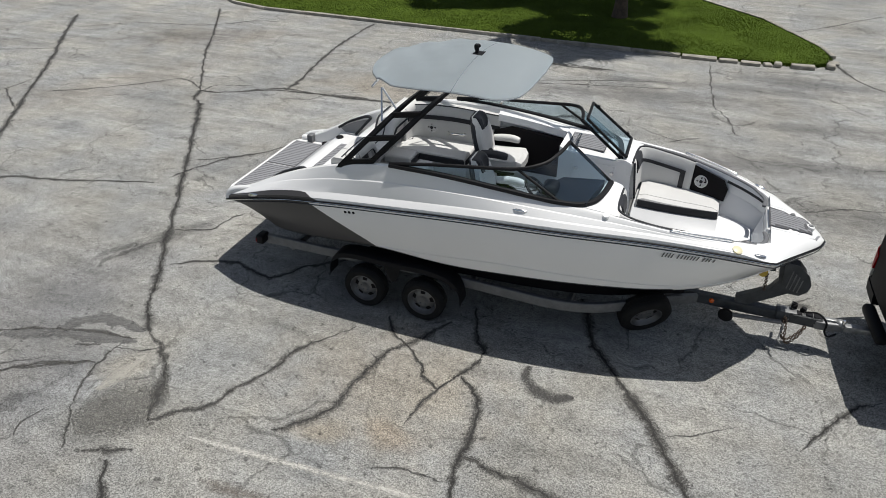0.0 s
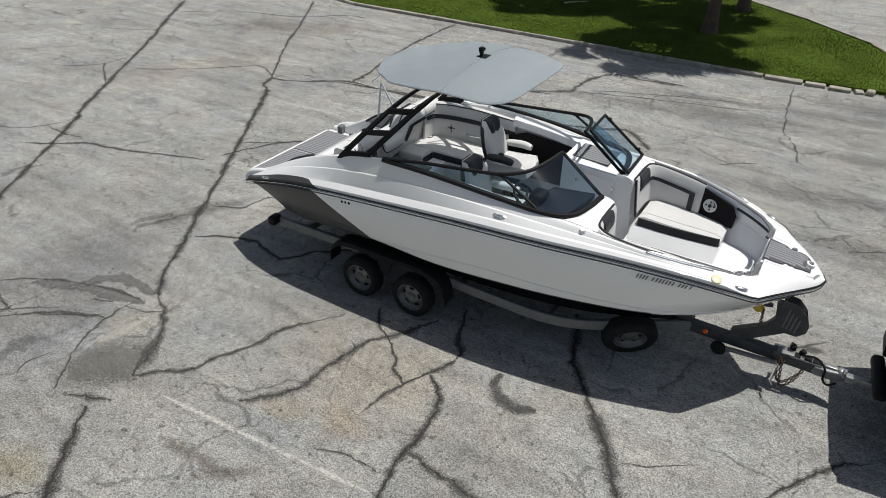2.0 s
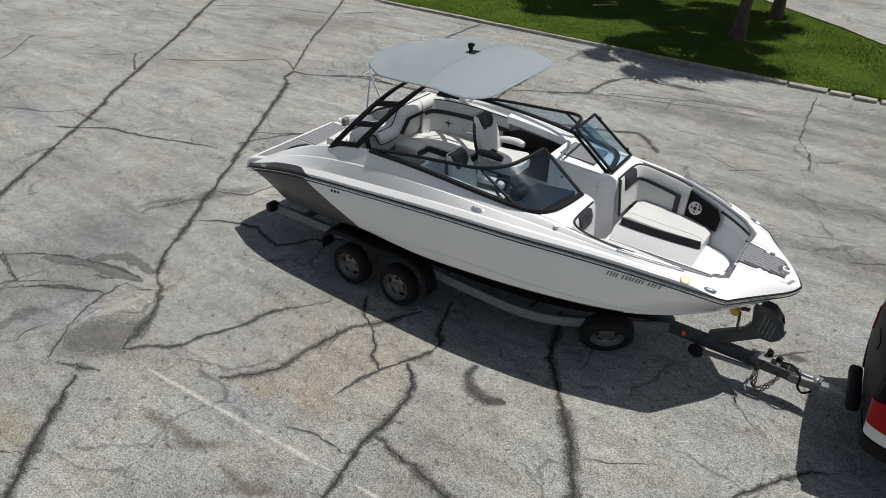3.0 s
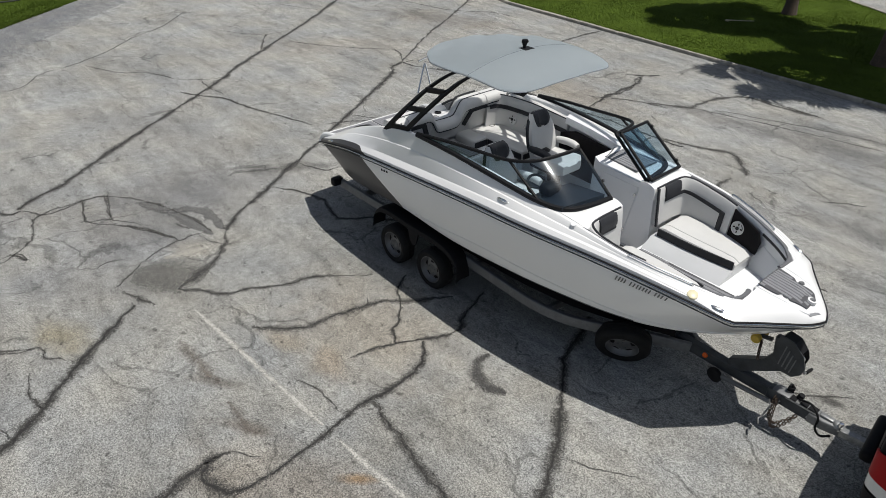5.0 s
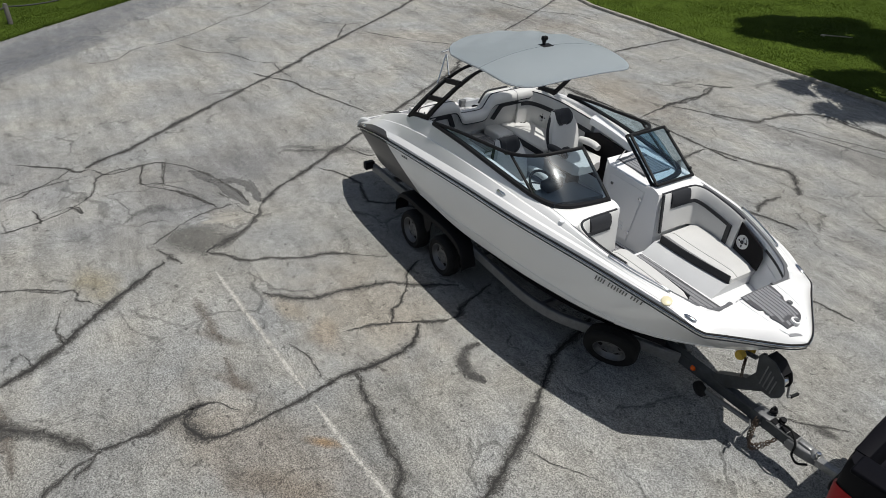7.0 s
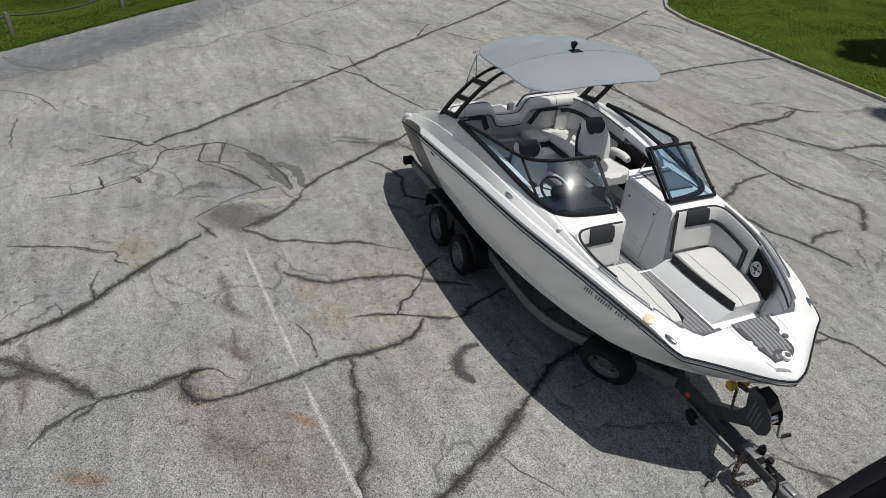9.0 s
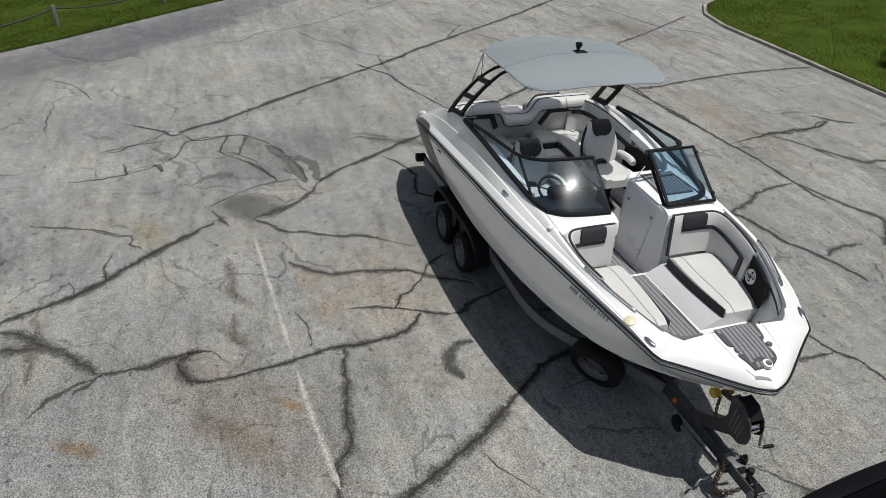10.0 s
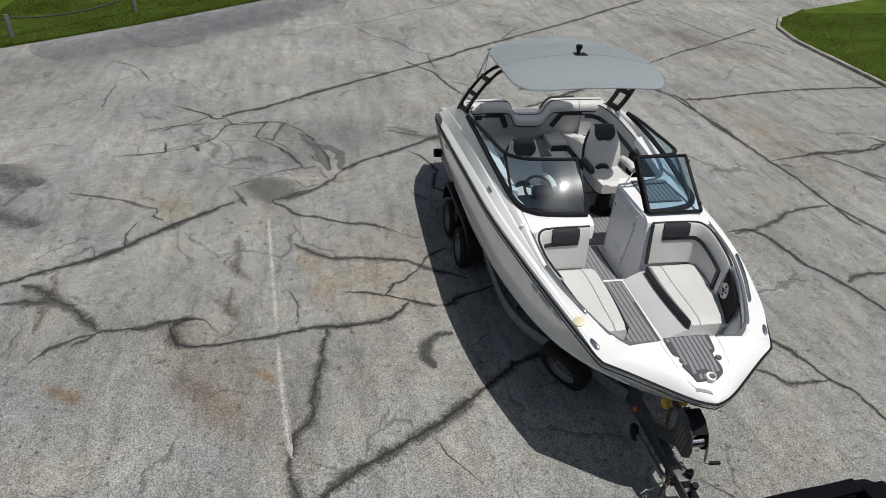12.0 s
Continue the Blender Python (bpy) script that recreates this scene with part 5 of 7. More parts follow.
for s, run_on in ((-1, -2.75), (1, -2.28)):
    plan = [(-3.62, s * 0.72, 1.965), (-3.61, s * 0.84, 1.965), (-3.56, s * 0.95, 1.965), (-3.42, s * 1.02, 1.965), (-3.2, s * 1.035, 1.975), (-2.9, s * 1.045, 1.98), ((run_on - 2.9) / 2, s * 1.045, 1.965), (run_on, s * 1.04, 1.95)]
    path = spline(plan, 34)
    inn = inward_of(path, s)
    bol = swept_pad("side_bolster", path, inn, [(-0.04, -0.30), (-0.05, -0.02), (-0.03, -0.004), (0.02, -0.004), (0.045, -0.025), (0.062, -0.14), (0.06, -0.28), (0.02, -0.32)], VINYL, boat, "pale grey side bolster with a charcoal stripe")
    swept_pad("stripe", path[2:], inn[2:], [(0.05, -0.225), (0.074, -0.225), (0.074, -0.165), (0.05, -0.165)], VINYL_DARK, bol)
    for dep, dz in ((0.047, -0.022), (-0.03, 0.0)):
        part("piping", tubed([q + d * dep + Vector((0, 0, dz)) for q, d in zip(path, inn)], 0.008, 6), VINYL_DARK, bol)
    swept_pad("lower_pad", path, inn, [(0.02, -0.56), (0.05, -0.56), (0.062, -0.25), (0.02, -0.24)], VINYL, bol)
for s in (-1, 1):
    # moulded cover panel forward of the bolster
    bm = bmesh.new()
    rows = []
    for k in range(12):
        x = -2.3 + 1.1 * k / 11
        c, zc = curve(COAM_B, x) - 0.055, curve(COAM_Z, x)
        rows.append([Vector((x, s * c, zc - 0.02)), Vector((x, s * (c - 0.09), zc - 0.05)), Vector((x, s * (c - 0.10), zc - 0.14)), Vector((x, s * (c - 0.01), zc - 0.16))])
    loft(bm, rows, closed=True, caps=True)
    part("side_panel", bm, GEL_GREY, boat)


def speaker(at, axis, parent, r=0.085):
    bm = bmesh.new()
    lathe(bm, [(0.0, 0.022), (r * 0.3, 0.022), (r * 0.34, 0.012), (r * 0.8, 0.010), (r * 0.84, 0.02), (r, 0.016), (r, 0.0)], at, axis, 28)
    sp = part("speaker", bm, SPEAKER, parent, "silver loudspeaker with a cross-shaped grille")
    bm = bmesh.new()
    lathe(bm, [(0.0, 0.028), (r * 0.25, 0.027), (r * 0.28, 0.02)], at, axis, 16)
    part("cap", bm, VINYL_DARK, sp)
    a = Vector(axis).normalized()
    u = a.orthogonal().normalized()
    w = a.cross(u)
    for k in range(4):
        ang = math.pi / 4 + k * math.pi / 2
        d = u * math.cos(ang) + w * math.sin(ang)
        part("grille_slot", tubed([Vector(at) + a * 0.012 + d * r * 0.42, Vector(at) + a * 0.012 + d * r * 0.70], 0.008, 6), BLACK_PLASTIC, sp)
    return sp


speaker((-3.28, 0.985, 1.62), (0, -1, 0.1), boat)
part("grab_handle", tubed(spline([(-3.02, 0.97, 1.60), (-3.0, 0.94, 1.59), (-2.8, 0.94, 1.60), (-2.78, 0.97, 1.61)], 10), 0.012), STEEL, boat)
# open locker beside the passenger seat to port: a flat panel painted black as its shade
part("locker_panel", prismed([(-2.35, 0.965, 1.2), (-1.25, 0.94, 1.2), (-1.25, 0.93, 1.70), (-1.4, 0.93, 1.78), (-2.1, 0.96, 1.83), (-2.35, 0.965, 1.74)], (0, -0.02, 0)), VOID, boat, "flat black panel painted as the shaded inside of a side locker", smooth=False)
part("locker_panel", prismed([(-2.35, -0.965, 1.2), (-1.25, -0.94, 1.2), (-1.25, -0.93, 1.70), (-1.4, -0.93, 1.76), (-2.1, -0.96, 1.76), (-2.35, -0.965, 1.7)], (0, 0.02, 0)), GEL_GREY, boat, smooth=False)


def bucket_seat(x, y, name_label):
    """A bolstered bucket seat on a pedestal that faces the bow; x, y is the middle of its pan."""
    seat = part("bucket_seat", lathed([(0.0, FLOOR), (0.16, FLOOR), (0.15, FLOOR + 0.03), (0.09, FLOOR + 0.06), (0.09, 1.30), (0.17, 1.42), (0.17, 1.44), (0.0, 1.44)], (x, y, 0), (0, 0, 1), 18), BLACK_PLASTIC, boat, name_label)
    bm = bmesh.new()
    rows = []
    for k in range(11):
        u = k / 10
        px = x - 0.26 + 0.54 * u
        w = 0.235 + 0.02 * math.sin(u * math.pi) - (0.05 if u > 0.95 else 0)
        z0, z1 = 1.45, 1.565 + 0.035 * u ** 2 - (0.05 if u > 0.95 else 0)
        rows.append([Vector((px, y - w + 0.02, z0)), Vector((px, y - w, z0 + 0.05)), Vector((px, y - w + 0.01, z1 + 0.02)), Vector((px, y - w + 0.07, z1 + 0.025)), Vector((px, y - w + 0.11, z1)),
                     Vector((px, y + w - 0.11, z1)), Vector((px, y + w - 0.07, z1 + 0.025)), Vector((px, y + w - 0.01, z1 + 0.02)), Vector((px, y + w, z0 + 0.05)), Vector((px, y + w - 0.02, z0))])
    loft(bm, rows, closed=True, caps=True)
    part("seat_pan", bm, VINYL, seat, "pale grey vinyl seat pan")
    part("pan_base", boxed((x - 0.27, y - 0.22, 1.40), (x + 0.20, y + 0.22, 1.47), 0.02), VINYL_DARK, seat)

    def back_line(u):
        return x - 0.25 - 0.13 * u - 0.03 * u * u, 1.50 + 0.58 * u

    def slab(u0, u1, wide, front, rear, material, nm, lab=""):
        bm = bmesh.new()
        rows = []
        for k in range(13):
            u = u0 + (u1 - u0) * k / 12
            bx, bz = back_line(u)
            w = wide(u)
            f, r = front * (0.55 + 0.45 * (1 - abs(2 * k / 12 - 1) ** 6)), rear
            rows.append([Vector((bx - r, y - w + 0.05, bz)), Vector((bx - r * 0.3, y - w, bz)), Vector((bx + f, y - w + 0.015, bz)), Vector((bx + f + 0.012, y - w + 0.06, bz)), Vector((bx + f - 0.008, y - w * 0.4, bz)),
                         Vector((bx + f - 0.008, y + w * 0.4, bz)), Vector((bx + f + 0.012, y + w - 0.06, bz)), Vector((bx + f, y + w - 0.015, bz)), Vector((bx - r * 0.3, y + w, bz)), Vector((bx - r, y + w - 0.05, bz))])
        loft(bm, rows, closed=True, caps=True)
        return part(nm, bm, material, seat, lab)
    slab(0.0, 1.0, lambda u: curve([(0, 0.215), (0.3, 0.245), (0.6, 0.24), (0.85, 0.19), (1, 0.15)], u), 0.07, 0.03, VINYL, "backrest", "pale grey vinyl backrest")
    slab(0.04, 0.99, lambda u: curve([(0, 0.20), (0.3, 0.258), (0.6, 0.252), (0.85, 0.20), (1, 0.14)], u), 0.02, 0.055, VINYL_DARK, "back_shell", "charcoal back shell")
    slab(0.70, 1.02, lambda u: curve([(0.70, 0.09), (0.85, 0.15), (1.02, 0.135)], u), 0.088, 0.0, VINYL_DARK, "headrest", "charcoal headrest panel")
    slab(0.03, 0.22, lambda u: curve([(0.03, 0.10), (0.15, 0.10), (0.22, 0.05)], u), 0.085, 0.0, VINYL_DARK, "lumbar_patch", "charcoal lumbar patch")
    for s in (-1, 1):
        bm = bmesh.new()
        pts = [Vector((x - 0.24, y + s * 0.27, 1.68)), Vector((x - 0.02, y + s * 0.285, 1.695)), Vector((x + 0.12, y + s * 0.28, 1.68))]
        tube(bm, spline(pts, 10), lambda u: 0.05 * (1 - 0.25 * abs(2 * u - 1) ** 4), 10, 1.0)
        part("armrest", bm, VINYL if s > 0 else VINYL_DARK, seat)
    return seat


bucket_seat(-2.08, 0.57, "pale grey and charcoal passenger bucket seat")
bucket_seat(-1.68, -0.62, "pale grey and charcoal helm bucket seat")


# ---- consoles, dash and windscreen ----
def console(s):
    bm = bmesh.new()
    outline = [(-1.32, 0.46), (-1.12, 0.36), (-0.45, 0.30), (-0.36, 0.33), (-0.36, 0.88), (-0.5, 0.93), (-1.32, 0.97)]
    if s > 0:
        outline[:4] = [(-1.32, 0.33), (-1.16, 0.23), (-0.45, 0.27), (-0.36, 0.30)]
    lo = [Vector((x, s * y, FLOOR)) for x, y in outline]
    hi = [Vector((x - (0.08 if x > -0.5 else 0), s * (y + (0.02 if y < 0.5 else 0)), curve([(-1.32, 1.92), (-1.1, 1.905), (-0.5, 1.865), (-0.3, 1.82)] if s > 0 else [(-1.32, 1.66), (-1.1, 1.70), (-0.7, 1.78), (-0.5, 1.84), (-0.3, 1.82)], x))) for x, y in outline]
    loft(bm, [lo, hi], closed=True, caps=True)
    bmesh.ops.bevel(bm, geom=[e for e in bm.edges if e.calc_face_angle(0) > 0.5], offset=0.045, segments=4, profile=0.5, affect="EDGES")
    return part("console", bm, GEL_WHITE, boat, "white moulded console")


console(-1)
con_p = console(1)


def console_top(s):
    """White deck between the windscreen's foot and the bow seats."""
    bm = bmesh.new()
    rows = []
    for k in range(17):
        u = k / 16
        y = 0.30 + (0.99 - 0.30) * u
        xa = -0.62 - 0.06 * u - 0.55 * max(0, (u - 0.75) / 0.25) ** 2.0
        xf = -0.43 + 0.06 * u
        zt = 1.868 + 0.012 * (1 - u)
        row = []
        for j in range(7):
            v = j / 6
            row.append(Vector((xa + (xf - xa) * v, s * y, zt + 0.012 * math.sin(v * math.pi) - 0.03 * v ** 3)))
        row.append(Vector((xf + 0.012, s * y, zt - 0.07)))
        row.append(Vector((xf + 0.012, s * y, 1.70)))
        row.append(Vector((xa, s * y, 1.70)))
        rows.append(row)
    loft(bm, rows, closed=True, caps=True)
    return part("console_deck", bm, GEL_WHITE, boat, "white deck in front of the windscreen")


for s in (-1, 1):
    console_top(s)
part("dash", prismed([(-1.36, -0.45, 1.72), (-1.36, -0.96, 1.72), (-0.72, -0.98, 1.93), (-0.64, -0.36, 1.92), (-1.1, -0.38, 1.88)], (0, 0, -0.2), 0.03), DASH, boat, "dark navy dashboard")
part("instrument_pod", boxed((-1.28, -0.74, 1.78), (-1.10, -0.50, 1.91), 0.05, 3), BLACK_PLASTIC, boat)
strip_mat("console_mat", -1.24, -0.78, lambda x: (0.44, 0.86), lambda x, y: curve([(-1.32, 1.92), (-1.1, 1.905), (-0.5, 1.875)], x) + 0.004, 0.05, boat)
wheel = part("steering_wheel", tubed([Vector((-1.36, -0.62, 1.80)) + 0.155 * (Vector((0, 1, 0)) * math.cos(a) + Vector((-0.76, 0, 0.65)) * math.sin(a)) for a in [math.tau * k / 28 for k in range(29)]], 0.016, 8), BLACK_PLASTIC, boat)
for a in (0.3, math.pi - 0.3, -math.pi / 2):
    part("spoke", tubed([(-1.34, -0.62, 1.79), Vector((-1.36, -0.62, 1.80)) + 0.155 * (Vector((0, 1, 0)) * math.cos(a) + Vector((-0.76, 0, 0.65)) * math.sin(a))], 0.014, 6, 0.5), BLACK_METAL, wheel)
part("throttle", tubed([(-1.42, -0.92, 1.62), (-1.40, -0.90, 1.78), (-1.44, -0.86, 1.80)], 0.02), BLACK_PLASTIC, boat)
# door in the port console, with latches
def console_face(x, z, out=0.0):
    """A point on the port console's inner side, standing out from it."""
    return Vector((x, 0.23 + 0.0563 * (x + 1.16) + 0.02 * (z - 1.03) / 0.86 - out, z))


door = part("console_door", prismed([console_face(-1.12, 1.10), console_face(-0.72, 1.10), console_face(-0.62, 1.80), console_face(-1.12, 1.83)], (0, -0.006, 0)), GEL_WHITE, con_p)
part("door_gap", tubed([console_face(-0.715, 1.08, 0.002), console_face(-0.612, 1.81, 0.002)], 0.005, 6), GEL_GREY, door)
for x, z in ((-0.645, 1.70), (-0.71, 1.22), (-1.08, 1.72)):
    part("latch", lathed([(0, 0.014), (0.02, 0.012), (0.022, 0)], console_face(x, z, 0.004), (0, -1, 0), 12), STEEL, door)
for k in range(3):
    part("vent_slot", tubed([console_face(-0.98, 1.24 + 0.04 * k, 0.007), console_face(-0.80, 1.22 + 0.04 * k, 0.007)], 0.005, 6), GEL_GREY, door)


def screen(s):
    """One half of the wraparound windscreen: black frame, front and side panes."""
    base = spline([(-2.95, s * 1.12, 2.035), (-2.3, s * 1.11, 2.02), (-1.7, s * 1.09, 1.975), (-1.27, s * 1.06, 1.93), (-1.03, s * 1.04, 1.91), (-0.82, s * 0.995, 1.90), (-0.67, s * 0.87, 1.895), (-0.60, s * 0.62, 1.893), (-0.57, s * 0.335, 1.893)], 57)
    top = spline([(-2.95, s * 1.12, 2.05), (-2.45, s * 1.09, 2.115), (-2.0, s * 1.06, 2.155), (-1.72, s * 1.045, 2.18), (-1.52, s * 1.025, 2.20), (-1.34, s * 0.97, 2.23), (-1.20, s * 0.84, 2.26), (-1.12, s * 0.60, 2.285), (-1.08, s * 0.335, 2.297)], 57)
    ws = part("windscreen", tubed(base, 0.034, 8, 0.85), BLACK_METAL, boat, "smoke-tinted windscreen in a black frame")
    part("top_frame", tubed(top, 0.021, 8), BLACK_METAL, ws)
    part("front_post", tubed([base[-1], top[-1]], 0.019, 8), BLACK_METAL, ws)
    part("mid_post", tubed([base[29], top[29]], 0.016, 8), BLACK_METAL, ws)
    for a, b in ((0, 30), (29, 57)):
        bm = bmesh.new()
        rows = []
        for i in range(a, b):
            rows.append([base[i].lerp(top[i], v) + Vector((0.02, s * -0.0, 0.012)) * math.sin(v * math.pi) for v in (0, 0.25, 0.5, 0.75, 1)])
        loft(bm, rows)
        part("pane", bm, GLASS, ws).visible_shadow = False
    return ws


for s in (-1, 1):
    screen(s)
# the middle pane, swung open and folded over the port one
cp = [Vector((-0.54, 0.34, 1.90)), Vector((-0.56, 0.955, 1.885)), Vector((-1.09, 0.93, 2.29)), Vector((-1.05, 0.34, 2.305))]
shift = Vector((0.03, 0, 0.02))
cp = [q + shift for q in cp]
mid = part("centre_screen", tubed([cp[0], cp[1]], 0.02, 8), BLACK_METAL, boat, "centre windscreen pane folded open in a black frame")
for i in (1, 2, 3):
    part("frame_bar", tubed([cp[i], cp[(i + 1) % 4]], 0.018, 8), BLACK_METAL, mid)
bm = bmesh.new()
bm.faces.new([bm.verts.new(q) for q in cp])
part("pane", bm, GLASS, mid).visible_shadow = False
for u in (0.12, 0.88):
    part("catch", lathed([(0, 0.03), (0.018, 0.03), (0.02, 0)], cp[1].lerp(cp[2], u), (0.5, 0, 0.8), 10), BLACK_PLASTIC, mid)
part("stay", tubed([(-1.2, 0.36, 1.90), (-1.08, 0.36, 2.12)], 0.008), STEEL, boat)


# ---- bow seating ----
def bow_side(s):
    inner = lambda x: (0.345 if s > 0 else 0.275) - 0.02 * math.sin(max(0.0, min(1.0, (x + 0.3) / 0.96)) * math.pi) + 0.03 * max(0, x)
    bm = bmesh.new()
    rows = []
    x1 = 0.66 if s > 0 else 0.67
    for k in range(12):
        x = -0.34 + (x1 + 0.34) * k / 11
        c = curve(COAM_B, x) - 0.13
        yi = inner(x) - (0.0 if s < 0 else 0.05)
        foot = yi if s < 0 else 0.10
        rows.append([Vector((x, s * foot, BOW_FLOOR - 0.01)), Vector((x, s * (yi + 0.01), 1.285)), Vector((x, s * c, 1.285)), Vector((x, s * c, BOW_FLOOR - 0.01))])
    loft(bm, rows, closed=True, caps=True)
    seat = part("bow_seat", bm, GEL_LINER, boat, "pale grey vinyl bow seat with charcoal trim on a moulded base")
    # cushion in two panels with a seam
    for a, b, m, nm in ((0.0, 0.26, VINYL, "front_cushion"), (0.263, 1.0, VINYL, "seat_cushion")):
        bm = bmesh.new()
        rows = []
        for k in range(14):
            x = -0.30 + (x1 + 0.30) * k / 13
            yi, c = inner(x), min(curve(COAM_B, x) - 0.10, 0.86)
            y0, y1 = yi + (c - yi) * a, yi + (c - yi) * b
            e = 0.02
            z = (1.405 if s > 0 else 1.425) - 0.035 * k / 13
            end = 0.03 if k in (0, 13) else 0.0
            rows.append([Vector((x, s * y0, 1.285)), Vector((x, s * y0, z - (0.03 if a == 0 else 0.010) - end)), Vector((x, s * (y0 + (e if a == 0 else 0.006)), z - end)), Vector((x, s * (y1 - 0.006), z - end)), Vector((x, s * y1, z - 0.010 - end)), Vector((x, s * y1, 1.285))])
        loft(bm, rows, closed=True, caps=True)
        part(nm, bm, m, seat)
    bm = bmesh.new()
    pts = [Vector((-0.29 + (x1 + 0.28) * k / 10, s * (inner(-0.29 + (x1 + 0.28) * k / 10) - 0.006), 1.338)) for k in range(11)]
    bar(bm, pts, 0.016, 0.095)
    part("cushion_trim", bm, VINYL_DARK, seat)
    # backrest facing the bow, carried round the corner along the side
    plan = [(-0.44, s * 0.352, 1.845), (-0.44, s * 0.55, 1.845), (-0.435, s * 0.74, 1.845), (-0.40, s * 0.89, 1.845), (-0.27, s * 0.965, 1.825), (-0.05, s * 0.97, 1.79), (0.15, s * 0.945, 1.765), (0.30, s * 0.91, 1.745)]
    path = spline(plan, 36)
    inn = inward_of(path, s)
    lean = [(-0.03, -0.46), (-0.03, -0.02), (-0.01, 0.0), (0.04, 0.0), (0.055, -0.02), (0.075, -0.15), (0.085, -0.30), (0.10, -0.46)]
    br = swept_pad("bow_backrest", path, inn, lean, VINYL, seat, "pale grey backrest with a charcoal headrest and stripe")
    rest = []
    for i in range(3, 12):
        e = 0.014 * (abs(2 * (i - 3) / 8 - 1) ** 6)
        rest.append([path[i] + inn[i] * dep + Vector((0, 0, h)) for dep, h in ((0.02, -0.02 - e), (0.03, 0.004 - e * 0.4), (0.058, 0.004 - e * 0.4), (0.082 - e * 0.5, -0.02 - e * 0.4), (0.098 - e * 0.6, -0.08), (0.100 - e * 0.6, -0.138 + e), (0.06, -0.150 + e))])
    bm = bmesh.new()
    loft(bm, rest, closed=True, caps=True)
    part("headrest", bm, VINYL_DARK, br, "padded charcoal headrest")
    last = 33 if s > 0 else 16
    swept_pad("stripe", path[3:last], inn[3:last], [(0.06, -0.178), (0.089, -0.178), (0.084, -0.138), (0.06, -0.138)], VINYL_DARK, br)
    if s > 0:
        swept_pad("stripe", path[30:33], inn[30:33], [(0.06, -0.42), (0.110, -0.42), (0.092, -0.138), (0.06, -0.138)], VINYL_DARK, br)
    if s > 0:
        part("trim", barred([(-0.335, s * 0.345, 1.39), (-0.395, s * 0.345, 1.85)], 0.035, 0.022, up=(1, 0, 0)), VINYL_DARK, br)
    part("piping", tubed([q + d * 0.02 + Vector((0, 0, 0.003)) for q, d in zip(path, inn)], 0.013, 8), VINYL_DARK, br)
    # rim trim round the bow cockpit
    pts = [coam(x, s, -0.042, -0.016) for x in [-0.42 + 1.42 * k / 30 for k in range(31)]]
    pts += spline([pts[-1], (1.08, s * 0.580, 1.600), (1.118, s * 0.50, 1.596), (1.125, s * 0.40, 1.592), (1.11, s * 0.31, 1.59)], 12)[1:]
    bm = bmesh.new()
    tube(bm, pts, 0.024, 8, 0.6)
    part("rim_trim", bm, TRIM, boat)
    bm = bmesh.new()
    rows = []
    for k in range(14):
        x = 0.28 + 0.86 * k / 13
        c, zc = curve(COAM_B, x) - 0.06, curve(COAM_Z, x) - 0.02
        rows.append([Vector((x, s * c, zc)), Vector((x, s * (c - 0.012), zc - 0.01)), Vector((x, s * (c - 0.02), zc - 0.055)), Vector((x, s * (c + 0.0), zc - 0.065))])
    loft(bm, rows, closed=True, caps=True)
    part("rim_pad", bm, GEL_GREY, boat)
    pts = [Vector((x, s * (curve(COAM_B, x) - 0.075), curve(COAM_Z, x) - 0.09)) for x in [0.70 + 0.42 * k / 12 for k in range(13)]]
    part("rim_stripe", barred(pts, 0.014, 0.035), VINYL_DARK, boat)
    # grab rail
    pts = [coam(0.16, s, -0.01, 0.0), coam(0.19, s, -0.01, 0.022), coam(0.45, s, -0.01, 0.025), coam(0.74, s, -0.01, 0.022), coam(0.78, s, -0.01, 0.0)]
    part("grab_rail", tubed(spline(pts, 24), 0.010), STEEL, boat)
    # speaker recess, its shade painted as a flat black plate
    rec = [(0.27, s * (curve(COAM_B, 0.27) - 0.125), 1.36), (0.70, s * (curve(COAM_B, 0.70) - 0.125), 1.36), (0.72, s * (curve(COAM_B, 0.72) - 0.11), 1.52), (0.66, s * (curve(COAM_B, 0.66) - 0.10), 1.62), (0.27, s * (curve(COAM_B, 0.27) - 0.10), 1.72)]
    part("recess_shade", prismed(rec, (0, -s * 0.012, 0)), VOID, boat, smooth=False)
    speaker((0.40, s * (curve(COAM_B, 0.4) - 0.13), 1.53), (-0.15, -s, 0.15), boat, 0.08)
    return seat


for s in (-1, 1):
    bow_side(s)
part("bow_step", boxed((0.90, -0.36, BOW_FLOOR), (1.10, -0.02, 1.31), 0.05, 4), GEL_WHITE, boat)
strip_mat("bow_step_mat", 0.925, 1.075, lambda x: (-0.19 - 0.13 * (1.0 - 0.8 * ((x - 1.0) / 0.075) ** 2) ** 0.5, -0.19 + 0.13 * (1.0 - 0.8 * ((x - 1.0) / 0.075) ** 2) ** 0.5), lambda x, y: 1.312, 0.04, boat)

# fore deck hatch and its shaped foam pad
def fore_z(x, y):
    b, zr = curve(RAIL_B, x), curve(RAIL_Z, x)
    crown = curve([(1.165, 0.115), (1.5, 0.125), (1.62, 0.085), (1.70, 0.045), (1.755, 0.01)], x)
    u = abs(y) / max(b, 0.01)
    return zr + 0.012 + crown * (1 - u ** 5) * (0.75 + 0.25 * (1 - u))


